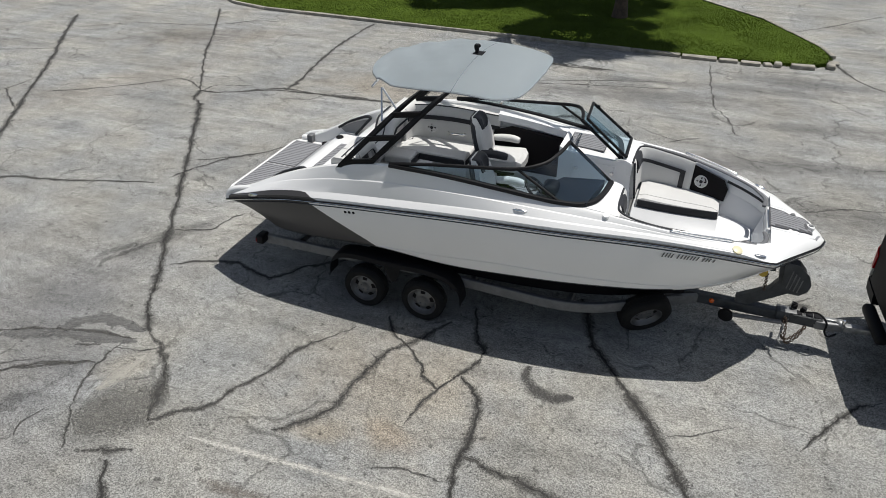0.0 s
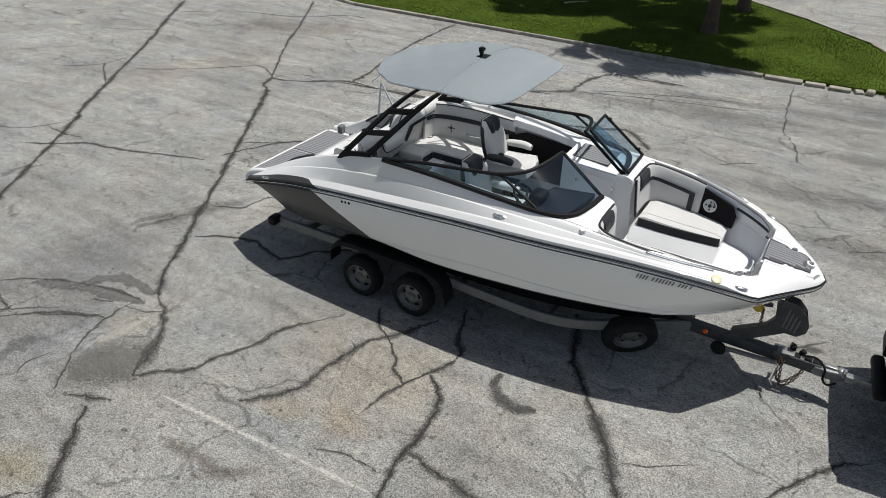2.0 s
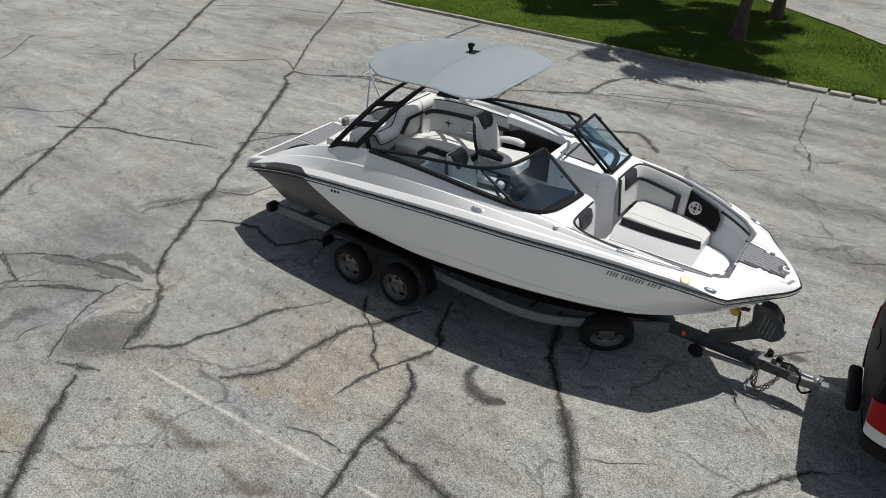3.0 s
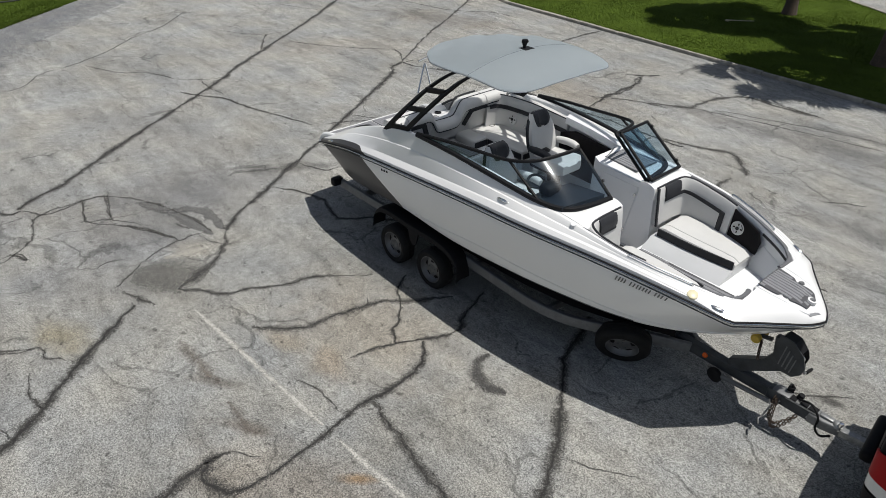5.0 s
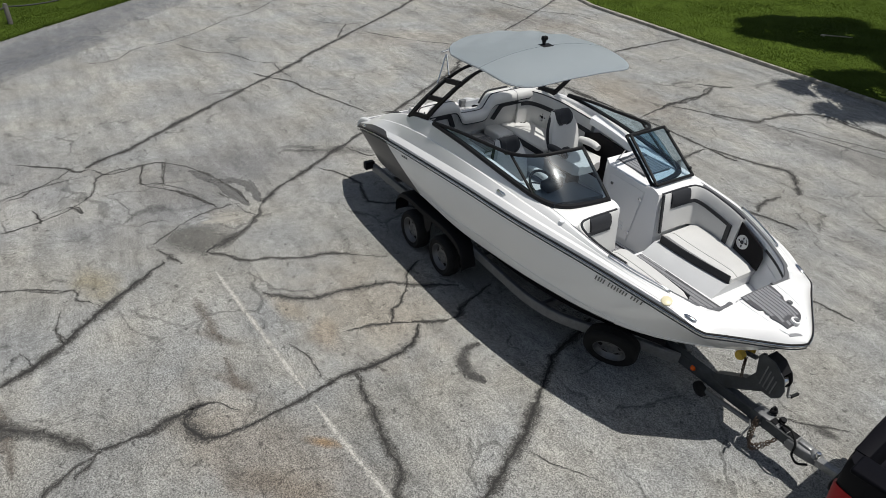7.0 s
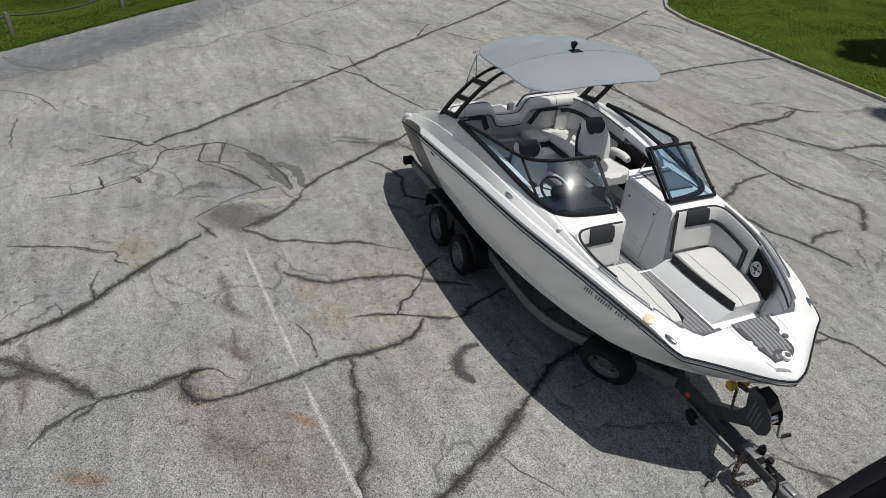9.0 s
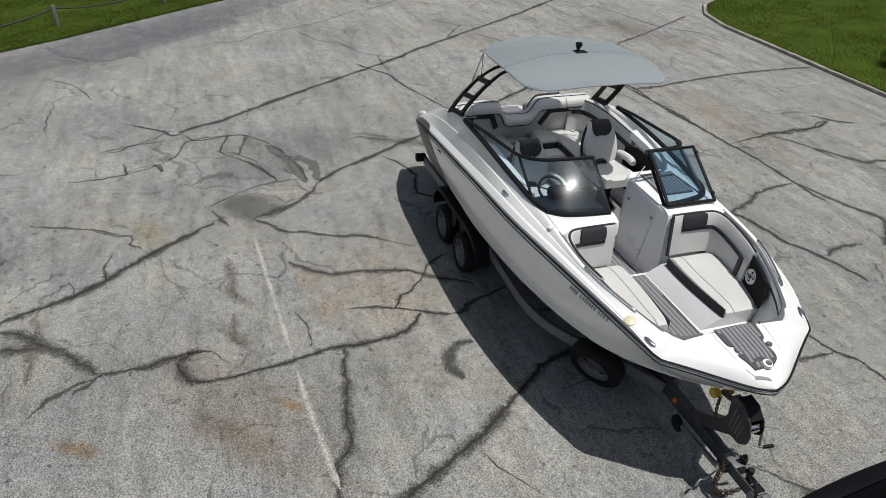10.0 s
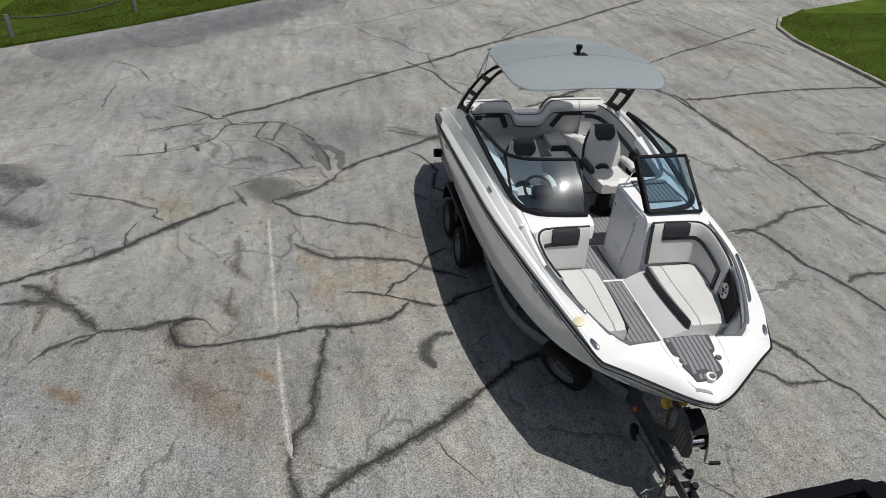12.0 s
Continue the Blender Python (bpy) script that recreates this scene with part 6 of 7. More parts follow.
for s in (-1, 1):
    line_pts = [Vector((x, s * y, fore_z(max(x, 1.166), y) + 0.002)) for x, y in ((1.17, 0.27), (1.3, 0.26), (1.45, 0.235), (1.58, 0.19), (1.64, 0.14))]
    part("hatch_groove", tubed(line_pts, 0.005, 6, 0.6), GEL_GREY, deck_ob)
part("anchor_slot", prismed([(1.63, -0.15, fore_z(1.63, 0.15) + 0.002), (1.655, -0.15, fore_z(1.655, 0.15) + 0.002), (1.685, -0.06, fore_z(1.685, 0.06) + 0.003), (1.70, -0.02, fore_z(1.70, 0.02) + 0.003), (1.68, -0.03, fore_z(1.68, 0.03) + 0.004), (1.66, -0.07, fore_z(1.66, 0.07) + 0.004)], (0, 0, 0.003)), VINYL_MID, deck_ob, smooth=False)
part("fore_block", boxed((1.125, -0.27, 1.45), (1.20, 0.27, 1.622), 0.02, 3), GEL_WHITE, boat)
PAD_S = [(1.145, -0.236), (1.33, -0.222), (1.352, -0.20), (1.372, -0.14), (1.41, -0.135), (1.44, -0.188), (1.46, -0.195), (1.60, -0.125)]
PAD_P = [(1.145, 0.195), (1.32, 0.165), (1.36, 0.125), (1.42, 0.12), (1.46, 0.135), (1.55, 0.125), (1.60, 0.055)]
strip_mat("fore_pad", 1.145, 1.60, lambda x: (curve(PAD_S, x), curve(PAD_P, x)), lambda x, y: fore_z(max(x, 1.166), y) + 0.006, 0.042, boat)
part("pad_notch", lathed([(0, 0.028), (0.042, 0.027), (0.047, 0.0)], (1.578, 0.0, fore_z(1.578, 0) - 0.003), (0.2, 0, 1), 20), GEL_WHITE, boat)
for x, y, lift in ((1.40, -0.168, 0.004), (1.582, 0.008, 0.022), (1.40, 0.158, 0.004)):
    part("deck_fitting", lathed([(0, 0.006), (0.014, 0.008), (0.024, 0.012), (0.030, 0.0)], (x, y, fore_z(x, y) + lift), (0, 0, 1), 16), GALV, boat)
for s in (-1, 1):
    pts = [Vector((x, s * (curve(RAIL_B, x) - 0.045), curve(RAIL_Z, x) + 0.05)) for x in (1.01, 1.03, 1.07, 1.11, 1.13)]
    part("bow_light", tubed(pts, lambda u: 0.018 * (1 - abs(2 * u - 1) ** 3) + 0.003, 8, 0.5), STEEL, boat)
part("deck_cap", lathed([(0, 0.010), (0.046, 0.009), (0.052, 0.005), (0.053, -0.03)], (0.835, -0.888, 1.650), (0.26, -0.28, 1), 24), CREAM, boat)
part("deck_cap", lathed([(0, 0.012), (0.032, 0.010), (0.036, -0.02)], deck_section(-0.50, -1)[9], (0, -0.2, 1), 18), GEL_GREY, boat)
spot = [deck_section(x, -1)[5] for x in (-1.47, -1.44, -1.39, -1.34, -1.31)]
part("side_light", tubed(spot, lambda u: 0.016 * (1 - abs(2 * u - 1) ** 3) + 0.003, 8), STEEL, boat)
for k in range(3):
    p = side_point(-3.48 + 0.055 * k, 0.17, -1)
    part("hull_port", lathed([(0, 0.004), (0.016, 0.004), (0.02, -0.004)], p, (0, -1, 0.1), 12), BLACK_PLASTIC, hull_ob)

# registration on the bow: plain bars of the size of the characters
x = 0.14
for k, wdt in enumerate((0.045, 0.042, 0.0, 0.02, 0.045, 0.045, 0.045, 0.0, 0.045, 0.055)):
    for x0 in ((x, x + wdt - 0.013) if wdt > 0.03 else (x,) if wdt else ()):
        a, b = side_point(x0, 0.12, -1), side_point(x0 + 0.013, 0.12, -1)
        c, d = side_point(x0 - 0.007, 0.21, -1), side_point(x0 - 0.02, 0.21, -1)
        out = Vector((0.1, -1, 0)) * 0.006
        part("registration_bar", prismed([q + out for q in (d, c, b, a)], Vector((0, -0.002, 0))), DECAL, hull_ob, smooth=False)
    x += wdt + 0.016 if wdt else 0.03


# ---- tower and canopy ----
tower = None
for s in (-1, 1):
    aft = spline([(-3.60, s * 1.10, 1.90), (-3.38, s * 1.085, 2.13), (-3.15, s * 1.04, 2.37), (-2.93, s * 0.96, 2.60), (-2.715, s * 0.80, 2.80), (-2.55, s * 0.45, 2.90), (-2.5, 0, 2.92)], 30)
    fwd = spline([(-3.24, s * 1.08, 1.97), (-3.02, s * 1.07, 2.20), (-2.80, s * 1.03, 2.43), (-2.58, s * 0.965, 2.66), (-2.37, s * 0.84, 2.86), (-2.25, s * 0.45, 2.94), (-2.2, 0, 2.95)], 30)
    bm = bmesh.new()
    bar(bm, aft, 0.035, 0.062, up=(1, 0, 0.6))
    leg = part("tower", bm, BLACK_METAL, boat, "black aluminium tower leg")
    bm = bmesh.new()
    bar(bm, fwd, 0.035, 0.062, up=(1, 0, 0.6))
    part("rail", bm, BLACK_METAL, leg)
    for i in (8, 14):
        bm = bmesh.new()
        bar(bm, [aft[i], aft[i].lerp(fwd[i], 0.5), fwd[i]], 0.03, 0.07, up=(0, s * 0.3, 1))
        part("cross_bar", bm, BLACK_METAL, leg)
    foot = [aft[0] + Vector((-0.05, 0, -0.02)), fwd[0] + Vector((0.05, 0, -0.02)), fwd[2] + Vector((0.02, 0, 0)), aft[2] + Vector((-0.03, 0, 0))]
    part("foot", prismed([q + Vector((0, s * 0.02, 0)) for q in foot], (0, -s * 0.045, 0), 0.01), BLACK_METAL, leg)
    part("strut", tubed([aft[15] + Vector((-0.01, 0, 0.02)), Vector((-3.12, s * 0.86, 2.83))], 0.012), STEEL, leg)
    part("strut", tubed([aft[12] + Vector((-0.03, 0, 0.02)), Vector((-3.13, s * 0.86, 2.83))], 0.012), STEEL, leg)

OUT = [(-3.50, 0.0), (-3.46, 0.35), (-3.33, 0.64), (-3.10, 0.83), (-2.85, 0.92), (-2.35, 0.945), (-1.95, 0.925), (-1.76, 0.87), (-1.60, 0.72), (-1.53, 0.45), (-1.50, 0.0)]


def canopy_z(x, y):
    z = 3.05 - 0.13 * (abs(y) / 0.95) ** 2.2
    z -= curve([(-3.6, 0.17), (-3.2, 0.08), (-2.6, 0.0), (-2.1, 0.0), (-1.5, 0.10)], x)
    if x < -2.3:
        z += 0.022 * math.sin(7 * y + 3.5 * x) * math.sin(9 * x + 2 * y) * min(1, (-2.3 - x) * 2) + 0.013 * math.sin(26 * y - 9 * x) * min(1, (-2.3 - x) * 2) * min(1, abs(y))
    return z


line = [(q.x, q.y) for q in spline([(x, y, 0) for x, y in OUT], 31)]
ring = line + [(x, -y) for x, y in line[-2:0:-1]]
bm = bmesh.new()
rows = []
cx, cy = -2.5, 0.0
for k in range(1, 19):
    u = k / 18
    rows.append([Vector((cx + (x - cx) * u, cy + (y - cy) * u, canopy_z(cx + (x - cx) * u, cy + (y - cy) * u))) for x, y in ring])
rows.append([Vector((x, y, canopy_z(x, y) - 0.016)) for x, y in ring])
rows.append([Vector((cx + (x - cx) * 0.97, cy + (y - cy) * 0.97, canopy_z(x, y) - 0.02)) for x, y in ring])
vs = loft(bm, rows, closed=True)
mid_v = bm.verts.new((cx, cy, canopy_z(cx, cy)))
for j in range(len(ring)):
    bm.faces.new((mid_v, vs[0][j], vs[0][(j + 1) % len(ring)]))
canopy = part("canopy", bm, CANVAS, boat, "blue-grey canvas canopy stretched over the tower", shade=60)
part("hem", tubed([Vector((x, y, canopy_z(x, y) - 0.018)) for x, y in ring + ring[:1]], 0.006, 6), CANVAS_SEAM, canopy)
part("seam", tubed([Vector((-2.28, y, canopy_z(-2.28, y) + 0.0005)) for y in [-0.96 + 1.92 * k / 30 for k in range(31)]], 0.004, 6, 0.5), CANVAS_SEAM, canopy)
for x in (-3.25, -1.75):
    y = 0.86
    part("bow_tube", tubed([Vector((x, -y + 2 * y * k / 16, canopy_z(x, -y + 2 * y * k / 16) - 0.05)) for k in range(17)], 0.013), STEEL, canopy)

cam_thing = thing("action_camera", (-2.31, 0.02, 3.05), "small black action camera on a clamp mount on the canopy", "camera")
part("base_plate", boxed((-2.36, -0.06, 3.048), (-2.24, 0.10, 3.062), 0.004, 1), BLACK_PLASTIC, cam_thing)
part("stem", lathed([(0, 0), (0.022, 0), (0.018, 0.03), (0.026, 0.035), (0.026, 0.055), (0.012, 0.06), (0, 0.06)], (-2.32, 0.0, 3.06), (0, 0, 1), 12), BLACK_PLASTIC, cam_thing)
body = part("body", boxed((-2.345, -0.032, 3.115), (-2.295, 0.034, 3.165), 0.008), BLACK_PLASTIC, cam_thing)
part("lens", lathed([(0, 0.012), (0.014, 0.012), (0.016, 0)], (-2.295, 0.015, 3.145), (1, 0, 0), 12), BLACK_METAL, body)


# ---- trailer ----
trailer = thing("boat_trailer", (-1.5, 0, 0), "tandem-axle boat trailer of galvanised and grey painted steel", "trailer")


def wheel(x, y, z, s, parent, name="wheel", lean=None, r=0.315):
    """A steel trailer wheel with its tyre, facing the side s."""
    hold = part(name, lathed([(0, 0.06), (0.028, 0.06), (0.034, 0.045), (0.036, 0.0), (0.0, 0.0)], (0, 0, 0), (0, 1, 0), 16), GALV, parent, "steel trailer wheel with a black tyre")
    ax = Vector((0, s, 0))
    tyre = lathed([(0.19, -0.09), (0.25, -0.102), (r - 0.03, -0.098), (r - 0.006, -0.075), (r, -0.04), (r - 0.006, -0.036), (r - 0.006, -0.03), (r, -0.026), (r, 0.026), (r - 0.006, 0.03), (r - 0.006, 0.036), (r, 0.04),
                   (r - 0.006, 0.075), (r - 0.03, 0.098), (0.25, 0.102), (0.21, 0.095), (0.188, 0.085)], (0, 0, 0), ax, 36)
    rim = lathed([(0.19, 0.088), (0.183, 0.09), (0.178, 0.07), (0.165, 0.035), (0.15, 0.02), (0.145, 0.028), (0.10, 0.045), (0.07, 0.05), (0.05, 0.04), (0.0, 0.04)], (0, 0, 0), ax, 36)
    bits = [(tyre, RUBBER, "tyre"), (rim, RIM, "rim"), (lathed([(0.150, 0.022), (0.12, 0.040), (0.09, 0.049), (0.07, 0.053), (0.05, 0.044), (0.0, 0.044)], (0, 0, 0), ax, 30), RIM, "disc")]
    for k in range(5):
        a = math.tau * k / 5 + 0.3
        d = Vector((math.cos(a), 0, math.sin(a)))
        t = Vector((-math.sin(a), 0, math.cos(a)))
        # hand holes: black plates on the closed disc paint the shade inside them
        bits.append((prismed([d * 0.098 - t * 0.03 + ax * 0.043, d * 0.142 - t * 0.034 + ax * 0.03, d * 0.142 + t * 0.034 + ax * 0.03, d * 0.098 + t * 0.03 + ax * 0.043], ax * 0.004), VOID, "hole_shade"))
        bits.append((lathed([(0, 0.012), (0.009, 0.012), (0.011, 0)], d * 0.058 + ax * 0.046, ax, 8), GALV, "lug_nut"))
    for bm, m, nm in bits:
        part(nm, bm, m, hold)
    base = origin_of(hold)
    turn = lean or Matrix.Identity(4)
    hold.matrix_local = Matrix.Translation(Vector((x, y, z)) - origin_of(parent)) @ turn @ Matrix.Translation(base)
    return hold


WX = (-3.34, -2.54)
for s in (-1, 1):
    for x in WX:
        wheel(x, s * 1.135, 0.275, s, trailer, r=0.285)
for x in WX:
    part("axle", tubed([(x, -1.02, 0.30), (x, 1.02, 0.30)], 0.035), GALV, trailer)


def frame_side(s):
    pts = spline([(-4.86, s * 1.03, 0.58), (-4.0, s * 1.01, 0.57), (-2.95, s * 0.95, 0.55), (-2.2, s * 0.96, 0.54), (-1.5, s * 0.985, 0.54), (-0.95, s * 0.98, 0.53), (-0.55, s * 0.89, 0.52), (-0.25, s * 0.73, 0.51), (0.0, s * 0.52, 0.48), (0.3, s * 0.27, 0.43), (0.62, s * 0.07, 0.40)], 56)
    bm = bmesh.new()
    bar(bm, pts, 0.06, 0.13)
    part("frame_beam", bm, GALV, trailer, "grey galvanised frame beam")
    part("end_plate", boxed((-4.93, s * 1.10 - 0.08, 0.56), (-4.83, s * 1.10 + 0.08, 0.68), 0.012), BLACK_PLASTIC, trailer)
    part("tail_light", boxed((-4.945, s * 1.12 - 0.05, 0.575), (-4.93, s * 1.12 + 0.05, 0.64), 0.006), RED_LENS, trailer)
    # tandem fender
    bm = bmesh.new()
    rows = []
    prof = spline([(-3.83, 0, 0.36), (-3.80, 0, 0.58), (-3.66, 0, 0.72), (-3.36, 0, 0.755), (-2.95, 0, 0.74), (-2.53, 0, 0.755), (-2.23, 0, 0.70), (-2.08, 0, 0.56), (-2.04, 0, 0.34)], 30)
    for q in prof:
        rows.append([Vector((q.x, s * 0.98, q.z - 0.02)), Vector((q.x, s * 0.98, q.z)), Vector((q.x, s * 1.15, q.z + 0.005)), Vector((q.x, s * 1.19, q.z - 0.012)), Vector((q.x, s * 1.20, q.z - 0.07 * (1 if 0.6 < q.z else 0.5)))])
    loft(bm, rows)
    part("fender", bm, BLACK_PLASTIC, trailer, "black tandem fender")
    part("fender_skirt", prismed([(-3.08, s * 1.185, 0.74), (-2.82, s * 1.185, 0.74), (-2.88, s * 1.185, 0.5), (-2.945, s * 1.185, 0.44), (-3.01, s * 1.185, 0.5)], (0, -s * 0.02, 0)), BLACK_PLASTIC, trailer)
    # bunk under the hull
    part("bunk", barred([(-4.75, s * 0.62, 0.70), (-2.5, s * 0.62, 0.70), (-0.4, s * 0.5, 0.74)], 0.14, 0.06), VOID, trailer)
    # added black board that stands in for the deep shade under the hull
    part("shade_board", barred(spline([(-3.4, s * 0.84, 0.68), (-2.0, s * 0.82, 0.68), (-1.2, s * 0.76, 0.67), (-0.5, s * 0.60, 0.65), (0.1, s * 0.31, 0.62), (0.45, s * 0.15, 0.62)], 26), 0.05, 0.24), VOID, trailer, "black board added to deepen the shade under the hull")
    for x in (-4.4, -2.0, -0.8):
        part("bunk_post", boxed((x - 0.03, s * 0.60 - 0.03, 0.45), (x + 0.03, s * 0.60 + 0.03, 0.69)), GALV, trailer)


for s in (-1, 1):
    frame_side(s)
for x, y in ((-4.5, 1.0), (-2.0, 0.92), (-0.8, 0.88)):
    part("cross_member", barred([(x, -y, 0.49), (x, 0, 0.40), (x, y, 0.49)], 0.06, 0.09), GALV, trailer)
# tongue
part("tongue", barred([(0.35, 0, 0.395), (0.9, 0, 0.39), (1.6, 0, 0.385), (2.02, 0, 0.38)], 0.11, 0.14), GREY_PAINT, trailer, "grey painted steel tongue")
part("tongue_collar", boxed((1.52, -0.075, 0.30), (1.66, 0.075, 0.47), 0.01), GREY_PAINT, trailer)
part("hinge_bracket", boxed((1.56, -0.068, 0.455), (1.74, 0.068, 0.475), 0.008), GALV, trailer)
part("coupler", prismed([(1.95, -0.075, 0.33), (2.10, -0.075, 0.33), (2.26, -0.045, 0.34), (2.30, 0, 0.34), (2.26, 0.045, 0.34), (2.10, 0.075, 0.33), (1.95, 0.075, 0.33)], (0, 0, 0.10), 0.015), GALV, trailer, "galvanised steel coupler")
part("coupler_latch", boxed((2.04, -0.03, 0.43), (2.17, 0.03, 0.462), 0.012), GREY_PALE, trailer)
part("coupler_nose", lathed([(0, 0.05), (0.035, 0.048), (0.055, 0.03), (0.06, 0.0)], (2.215, 0, 0.415), (0.2, 0, 1), 18), GREY_PALE, trailer)
for a, b in ((1.685, 1.80), (1.84, 1.915), (1.925, 2.015)):
    part("tread_pad", boxed((a, -0.042, 0.452), (b, 0.042, 0.461), 0.004, 1), BLACK_METAL, trailer)
for a, b in ((1.80, 1.838), (1.917, 1.923), (2.015, 2.03)):
    part("top_plate", boxed((a, -0.050, 0.452), (b, 0.050, 0.458), 0.002, 1), GREY_PALE, trailer)
part("edge_angle", boxed((1.70, -0.0585, 0.442), (2.02, -0.0545, 0.458), 0.001, 1), GREY_PALE, trailer)
for x in (1.66, 1.95):
    part("bolt", lathed([(0, 0.014), (0.011, 0.013), (0.013, 0.0)], (x, -0.056, 0.37), (0, -1, 0), 10), GREY_PALE, trailer)
part("wiring_plug", lathed([(0, 0), (0.03, 0), (0.035, 0.03), (0.03, 0.06), (0, 0.06)], (1.80, 0.04, 0.45), (0.3, 0, 1), 12), BLACK_PLASTIC, trailer)
bm = bmesh.new()
rnd = random.Random(4)
pts = spline([(1.70, 0.03, 0.5)] + [(1.70 + 0.03 * math.cos(k * 2.1), 0.04 + 0.035 * math.sin(k * 2.1), 0.485 + 0.008 * k) for k in range(9)], 60)
tube(bm, pts, 0.011, 6)
part("coiled_cable", bm, BLACK_PLASTIC, trailer)
part("brake_hose", tubed(spline([(1.82, 0.0, 0.475), (1.95, -0.05, 0.53), (2.05, -0.10, 0.46), (2.06, -0.11, 0.34), (2.12, -0.08, 0.26), (2.2, -0.05, 0.30)], 30), 0.012), BLACK_PLASTIC, trailer)
# winch post and winch
part("winch_post", prismed([(1.05, -0.045, 0.45), (1.20, -0.045, 0.45), (1.50, -0.045, 0.66), (1.61, -0.045, 0.74), (1.50, -0.045, 1.06), (1.41, -0.045, 1.06), (1.44, -0.045, 0.86), (1.37, -0.045, 0.73), (1.05, -0.045, 0.53)], (0, 0.09, 0), 0.008), GREY_PAINT, trailer, "grey painted winch post")
wh = part("winch", prismed([(1.450, -0.09, 1.082), (1.479, -0.09, 1.136), (1.596, -0.09, 1.127), (1.727, -0.09, 1.019), (1.771, -0.09, 0.902), (1.757, -0.09, 0.812), (1.684, -0.09, 0.740), (1.567, -0.09, 0.740), (1.479, -0.09, 0.866)], (0, 0.015, 0), 0.004), GREY_PAINT, trailer, "grey winch housing with ribs")
plate = [(1.450, 1.082), (1.479, 1.136), (1.596, 1.127), (1.727, 1.019), (1.771, 0.902), (1.757, 0.812), (1.684, 0.740), (1.567, 0.740), (1.479, 0.866)]
part("side_plate", prismed([(1.65 + (px - 1.65) * 0.72, 0.075, 0.96 + (pz - 0.96) * 0.72) for px, pz in plate], (0, 0.015, 0), 0.004), BLACK_PLASTIC, wh)
for k in range(4):
    part("rib", barred([(1.53 + 0.04 * k, -0.092, 0.81 - 0.01 * k), (1.552 + 0.04 * k, -0.092, 1.05 - 0.032 * k)], 0.012, 0.012, up=(1, 0, 0)), GALV, wh)
part("drum", lathed([(0, -0.07), (0.05, -0.07), (0.05, 0.07), (0, 0.07)], (1.669, 0.0, 0.902), (0, 1, 0), 16), STEEL, wh)
part("cover", prismed([(1.465, -0.075, 1.082), (1.494, -0.075, 1.127), (1.611, -0.075, 1.109), (1.698, -0.075, 1.019)], (0, 0.15, 0)), BLACK_PLASTIC, wh, smooth=False)
part("crank_handle", tubed([(1.684, 0.09, 0.884), (1.698, 0.115, 0.875), (1.727, 0.12, 0.704), (1.735, 0.12, 0.695), (1.749, 0.21, 0.695)], 0.012), GALV, wh)
part("grip", tubed([(1.746, 0.15, 0.695), (1.757, 0.25, 0.695)], 0.018), BLACK_PLASTIC, wh)
for y in (-0.075, 0.075):
    part("bow_roller", lathed([(0.0, -0.035), (0.042, -0.035), (0.052, -0.02), (0.034, 0), (0.052, 0.02), (0.042, 0.035), (0.0, 0.035)], (1.25, y, 0.955), (0, 1, 0), 20), YELLOW, trailer, "yellow bow roller")
part("roller_bracket", barred([(1.25, 0, 0.955), (1.38, 0, 0.98)], 0.05, 0.03), GREY_PAINT, trailer)


def chain(name, pts, links):
    path = spline(pts, links + 1)
    bm = bmesh.new()
    for i in range(links):
        a, b = path[i], path[i + 1]
        d = (b - a)
        ln = d.length
        d.normalize()
        u = d.cross(Vector((0.3, 0.9, 0.2))).normalized()
        w = d.cross(u)
        n1 = u if i % 2 else w
        loop = [a + d * (ln * 0.5 + ln * 0.72 * math.cos(t)) + n1 * 0.014 * math.sin(t) for t in [math.tau * k / 10 for k in range(11)]]
        tube(bm, loop, 0.0055, 5, 1.0, up=n1.cross(d))
    return part(name, bm, RUST_CHAIN, trailer, "rusty steel safety chain")


chain("safety_chain", [(1.62, -0.08, 0.42), (1.62, -0.11, 0.30), (1.64, -0.13, 0.16), (1.70, -0.14, 0.14), (1.78, -0.12, 0.22), (1.86, -0.07, 0.33)], 22)
chain("safety_chain", [(1.64, -0.08, 0.40), (1.66, -0.13, 0.26), (1.68, -0.15, 0.12), (1.72, -0.15, 0.10), (1.8, -0.13, 0.2), (1.86, -0.08, 0.33)], 22)
chain("bow_chain", [(1.30, -0.05, 0.95), (1.31, -0.06, 0.85), (1.32, -0.05, 0.70)], 10)
# swivel jack, folded up along the tongue
jack = part("tongue_jack", tubed([(1.05, -0.125, 0.315), (1.59, -0.125, 0.355)], 0.027, 12), GALV, trailer, "folded steel tongue jack with a small wheel")
part("inner_tube", tubed([(0.98, -0.125, 0.31), (1.1, -0.125, 0.318)], 0.02), STEEL, jack)
part("jack_wheel", lathed([(0.0, -0.03), (0.07, -0.03), (0.085, -0.02), (0.088, 0), (0.085, 0.02), (0.07, 0.03), (0.0, 0.03)], (0.985, -0.125, 0.29), (0.15, 1, 0.1), 24), RUBBER, jack)
part("jack_handle", tubed([(1.59, -0.125, 0.357), (1.62, -0.14, 0.33), (1.60, -0.22, 0.20), (1.58, -0.25, 0.19), (1.62, -0.33, 0.19)], 0.009), GALV, jack)
part("marker_light", lathed([(0, 0.02), (0.025, 0.016), (0.032, 0)], (0.80, -0.057, 0.405), (0, -1, 0.1), 14), ORANGE, trailer, "orange marker light")
part("marker_light", lathed([(0, 0.02), (0.025, 0.016), (0.032, 0)], (0.80, 0.057, 0.405), (0, 1, 0.1), 14), ORANGE, trailer, "orange marker light")
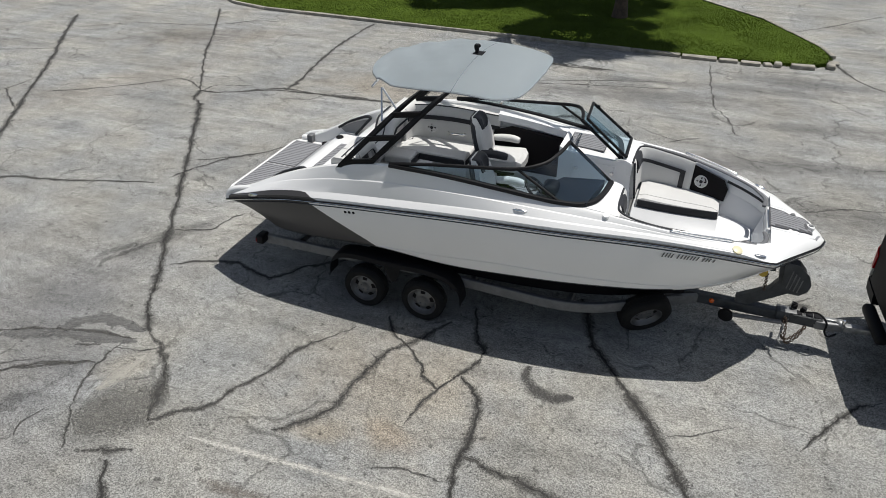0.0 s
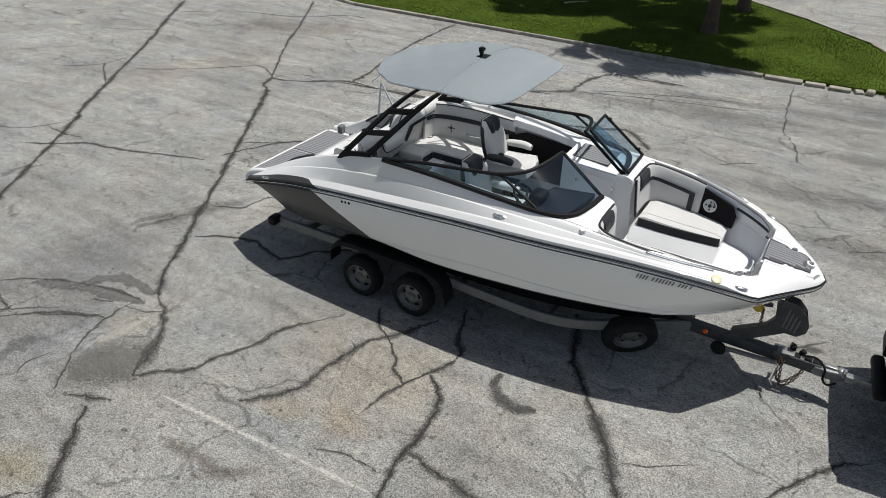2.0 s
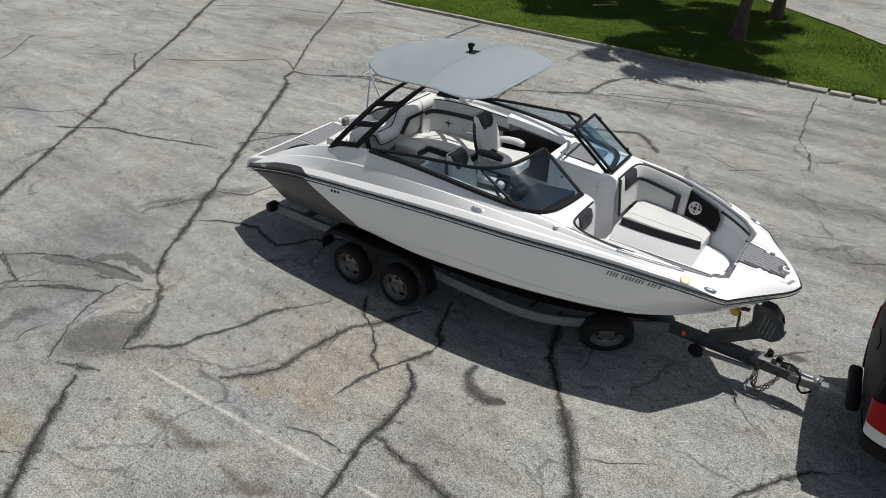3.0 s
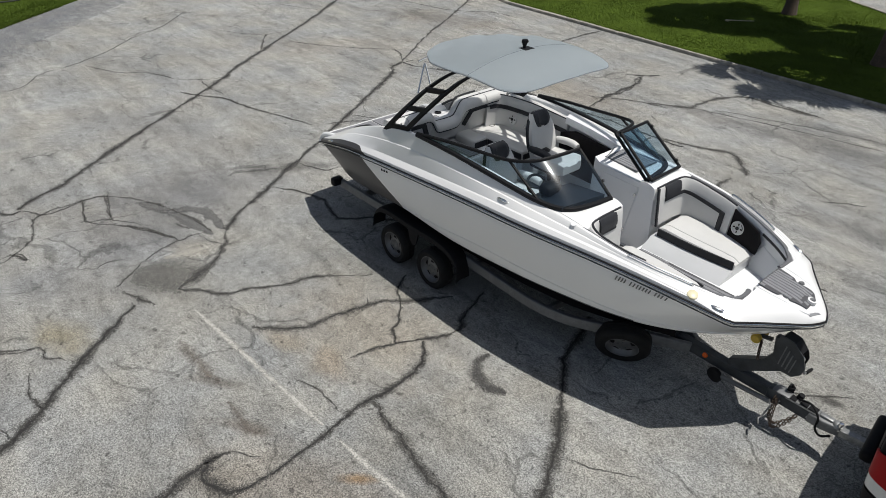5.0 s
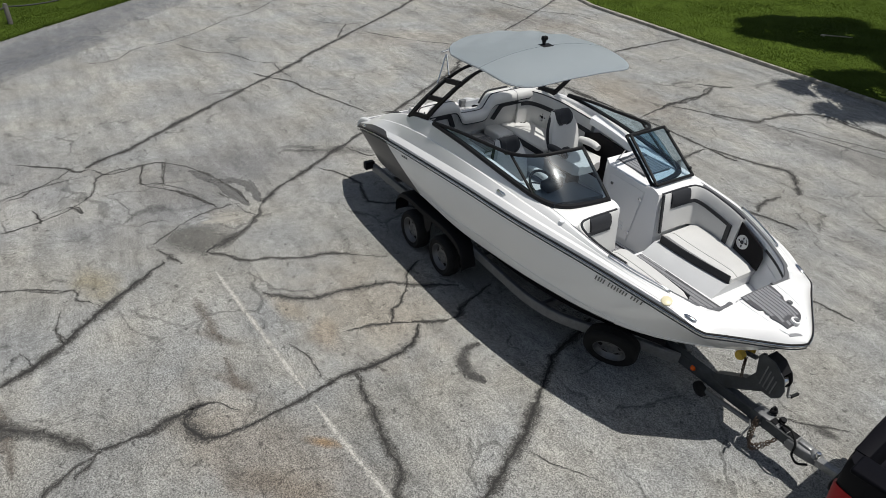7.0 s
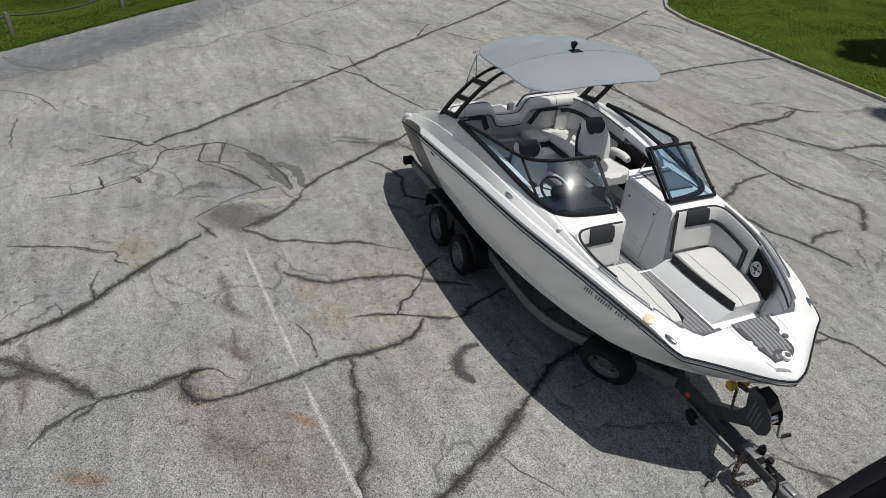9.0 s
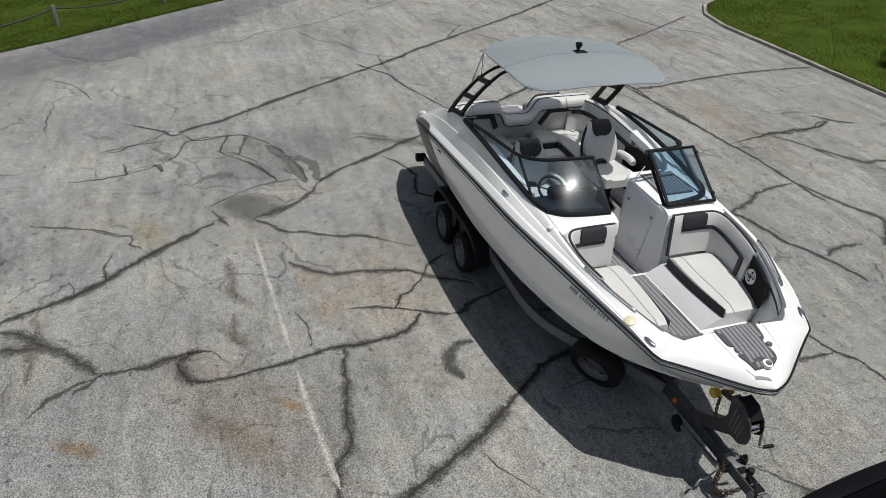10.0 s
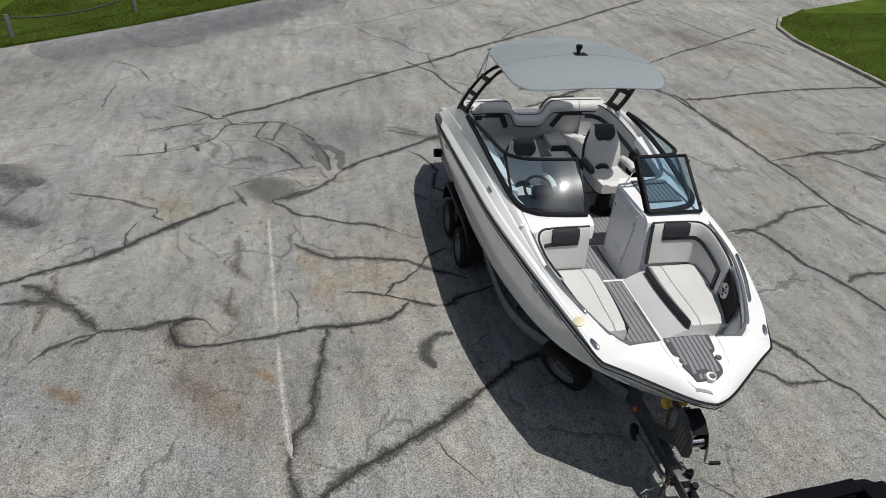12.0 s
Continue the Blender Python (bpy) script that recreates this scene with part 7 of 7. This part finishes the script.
# spare wheel on the frame
part("spare_bracket", barred([(0.02, -0.24, 0.44), (0.06, -0.54, 0.36)], 0.06, 0.05), GREY_PAINT, trailer)
wheel(0.06, -0.55, 0.385, -1, trailer, "spare_wheel", Vector((0, -1, 0)).rotation_difference(Vector((0.47, -0.80, -0.38))).to_matrix().to_4x4(), 0.315)


# ---- pickup truck that tows the trailer ----
truck = thing("pickup_truck", (5.2, 0, 0), "black pickup truck with a lined open bed, hitched to the trailer", "truck")
TOP = 1.36


def tail_x(y, z, out=0.0):
    """The rear skin of the truck, bowed across and rounded into the sides and the top."""
    a = abs(y)
    x = 2.545 + 0.045 * (a / 0.9) ** 2 + 0.22 * max(0.0, (a - 0.78) / 0.16) ** 2.2
    x += curve([(0.5, 0.05), (0.7, 0.03), (0.9, 0.02), (1.1, 0.012), (1.25, 0.012), (1.33, 0.02), (1.40, 0.045)], z)
    return x - out


def tail_panel(y0, y1, z0, z1, out, thick, ny=14, nz=7, slant=0.0, rise=0.0):
    bm = bmesh.new()
    rows = []
    for i in range(nz + 1):
        z = z0 + (z1 - z0) * i / nz
        row = []
        for j in range(ny + 1):
            y = y0 + (y1 - y0) * j / ny
            y += slant * (1 - i / nz) * (1 - j / ny) * (1 if y0 > 0 else -1) if slant else 0
            zz = z + rise * (j / ny) * (i / nz)
            row.append(Vector((tail_x(y, zz, out), y, zz)))
        rows.append(row)
    inner = [[q + Vector((thick, 0, 0)) for q in r] for r in rows]
    rim = lambda g: g[0][:-1] + [r[-1] for r in g][:-1] + g[-1][:0:-1] + [r[0] for r in g][:0:-1]
    loft(bm, rows)
    loft(bm, inner)
    loft(bm, [rim(rows), rim(inner)], closed=True)
    return bm


def truck_side(s):
    bm = bmesh.new()
    rows = []
    for x, tuck in ((2.80, 0.0), (3.3, 0.0), (4.6, 0.0), (6.9, 0.0), (8.2, 0.05)):
        rows.append([Vector((x, s * (y - tuck), z)) for y, z in ((0.88, 0.52), (0.935, 0.75), (0.945, 1.0), (0.94, 1.2), (0.92, TOP))])
    loft(bm, rows)
    part("body_side", bm, CAR_PAINT, truck)


part("tailgate", tail_panel(-0.71, 0.71, 0.655, TOP - 0.005, 0.004, 0.06, 16, 9), CAR_PAINT, truck, "glossy black tailgate")
part("tailgate_cap", boxed((2.585, -0.71, TOP - 0.012), (2.70, 0.71, TOP + 0.012), 0.01), RAIL_BLACK, truck)
part("tailgate_handle", tail_panel(-0.13, 0.13, 1.13, 1.22, 0.012, 0.02, 6, 2), BLACK_PLASTIC, truck)
for s in (-1, 1):
    truck_side(s)
    edge = (s * 0.70, s * 0.94)
    part("corner_panel", tail_panel(*edge, 0.90, TOP, 0.0, 0.08, 12, 6), CAR_PAINT, truck)
    part("corner_panel", tail_panel(*edge, 0.52, 0.675, 0.0, 0.08, 12, 4), CAR_PAINT, truck)
    lamp = part("tail_lamp", tail_panel(*edge, 0.80, 1.0, 0.018, 0.08, 14, 8, 0.05, 0.13), RED_LENS, truck, "red tail lamp with a clear lower lens")
    part("reverse_lens", tail_panel(s * 0.75, s * 0.935, 0.67, 0.797, 0.014, 0.08, 10, 4, 0.04), CLEAR_LENS, lamp)
    part("bed_rail", boxed((2.66, s * 0.82 - 0.12, TOP - 0.03), (4.62, s * 0.82 + 0.10, TOP + 0.025), 0.02, 3), RAIL_BLACK, truck)
    part("bed_wall", boxed((2.70, s * 0.74 - 0.03, 0.78), (4.55, s * 0.74 + 0.03, TOP - 0.02), 0.01), BED, truck)
    part("bumper_end", tail_panel(s * 0.42, s * 0.93, 0.50, 0.64, 0.012, 0.10, 14, 4), BLACK_PLASTIC, truck)
part("gate_liner", boxed((2.66, -0.69, 0.78), (2.69, 0.69, TOP - 0.02), 0.006), BED, truck)
part("bed_floor", boxed((2.61, -0.75, 0.73), (4.6, 0.75, 0.78)), BED, truck)
for k in range(9):
    part("floor_rib", boxed((2.72, -0.66 + 0.165 * k - 0.03, 0.78), (4.54, -0.66 + 0.165 * k + 0.03, 0.792), 0.004, 1), BED, truck)
part("bed_front", boxed((4.56, -0.78, 0.78), (4.64, 0.78, TOP + 0.03), 0.01), BED, truck)
part("bumper_step", boxed((2.47, -0.34, 0.46), (2.60, 0.34, 0.58), 0.045, 3), BLACK_PLASTIC, truck)
part("hitch", boxed((2.25, -0.04, 0.36), (2.65, 0.04, 0.44), 0.008), GREY_PALE, truck)
part("hitch_ball", lathed([(0, 0.10), (0.02, 0.095), (0.026, 0.07), (0.02, 0.045), (0.012, 0.03), (0.02, 0.0), (0, 0)], (2.24, 0, 0.40), (0, 0, 1), 14), STEEL, truck)
# cab
bm = bmesh.new()
rows = []
for x, z, y in ((4.66, TOP, 0.95), (4.80, 1.55, 0.88), (5.0, 1.86, 0.76), (5.15, 1.90, 0.74), (6.2, 1.90, 0.74), (6.5, 1.80, 0.76), (7.0, 1.32, 0.92)):
    rows.append([Vector((x, -y, z if z < 1.4 else z - 0.05)), Vector((x, -y + 0.08, z)), Vector((x, 0, z + 0.02)), Vector((x, y - 0.08, z)), Vector((x, y, z if z < 1.4 else z - 0.05))])
vs = loft(bm, rows)
part("cab_roof", bm, CAR_PAINT, truck)
for s in (-1, 1):
    part("cab_side", prismed([(4.66, s * 0.95, TOP), (7.0, s * 0.92, 1.32), (6.5, s * 0.755, 1.76), (5.05, s * 0.75, 1.84)], (0, -s * 0.02, 0)), CAR_PAINT, truck)
part("bonnet", boxed((6.9, -0.93, 0.7), (8.25, 0.93, 1.30), 0.08, 3), CAR_PAINT, truck)
for s in (-1, 1):
    for x in (3.75, 7.25):
        hold = part("wheel", lathed([(0.16, -0.12), (0.36, -0.125), (0.395, -0.09), (0.395, 0.09), (0.36, 0.125), (0.25, 0.12)], (x, s * 0.83, 0.395), (0, s, 0), 32), RUBBER, truck)
        part("rim", lathed([(0.25, 0.11), (0.23, 0.06), (0.10, 0.08), (0, 0.09)], (x, s * 0.83, 0.395), (0, s, 0), 28), RIM, hold)
part("chassis", boxed((2.75, -0.6, 0.42), (8.0, 0.6, 0.6)), BLACK_PLASTIC, truck)
# the truck stands at a slight angle to the boat
turn = Matrix.Translation((2.58, 0, 0)) @ Matrix.Rotation(radians(5.5), 4, "Z") @ Matrix.Translation((-2.58, 0, 0))
truck.matrix_world = turn @ Matrix.Translation((5.2, 0, 0))
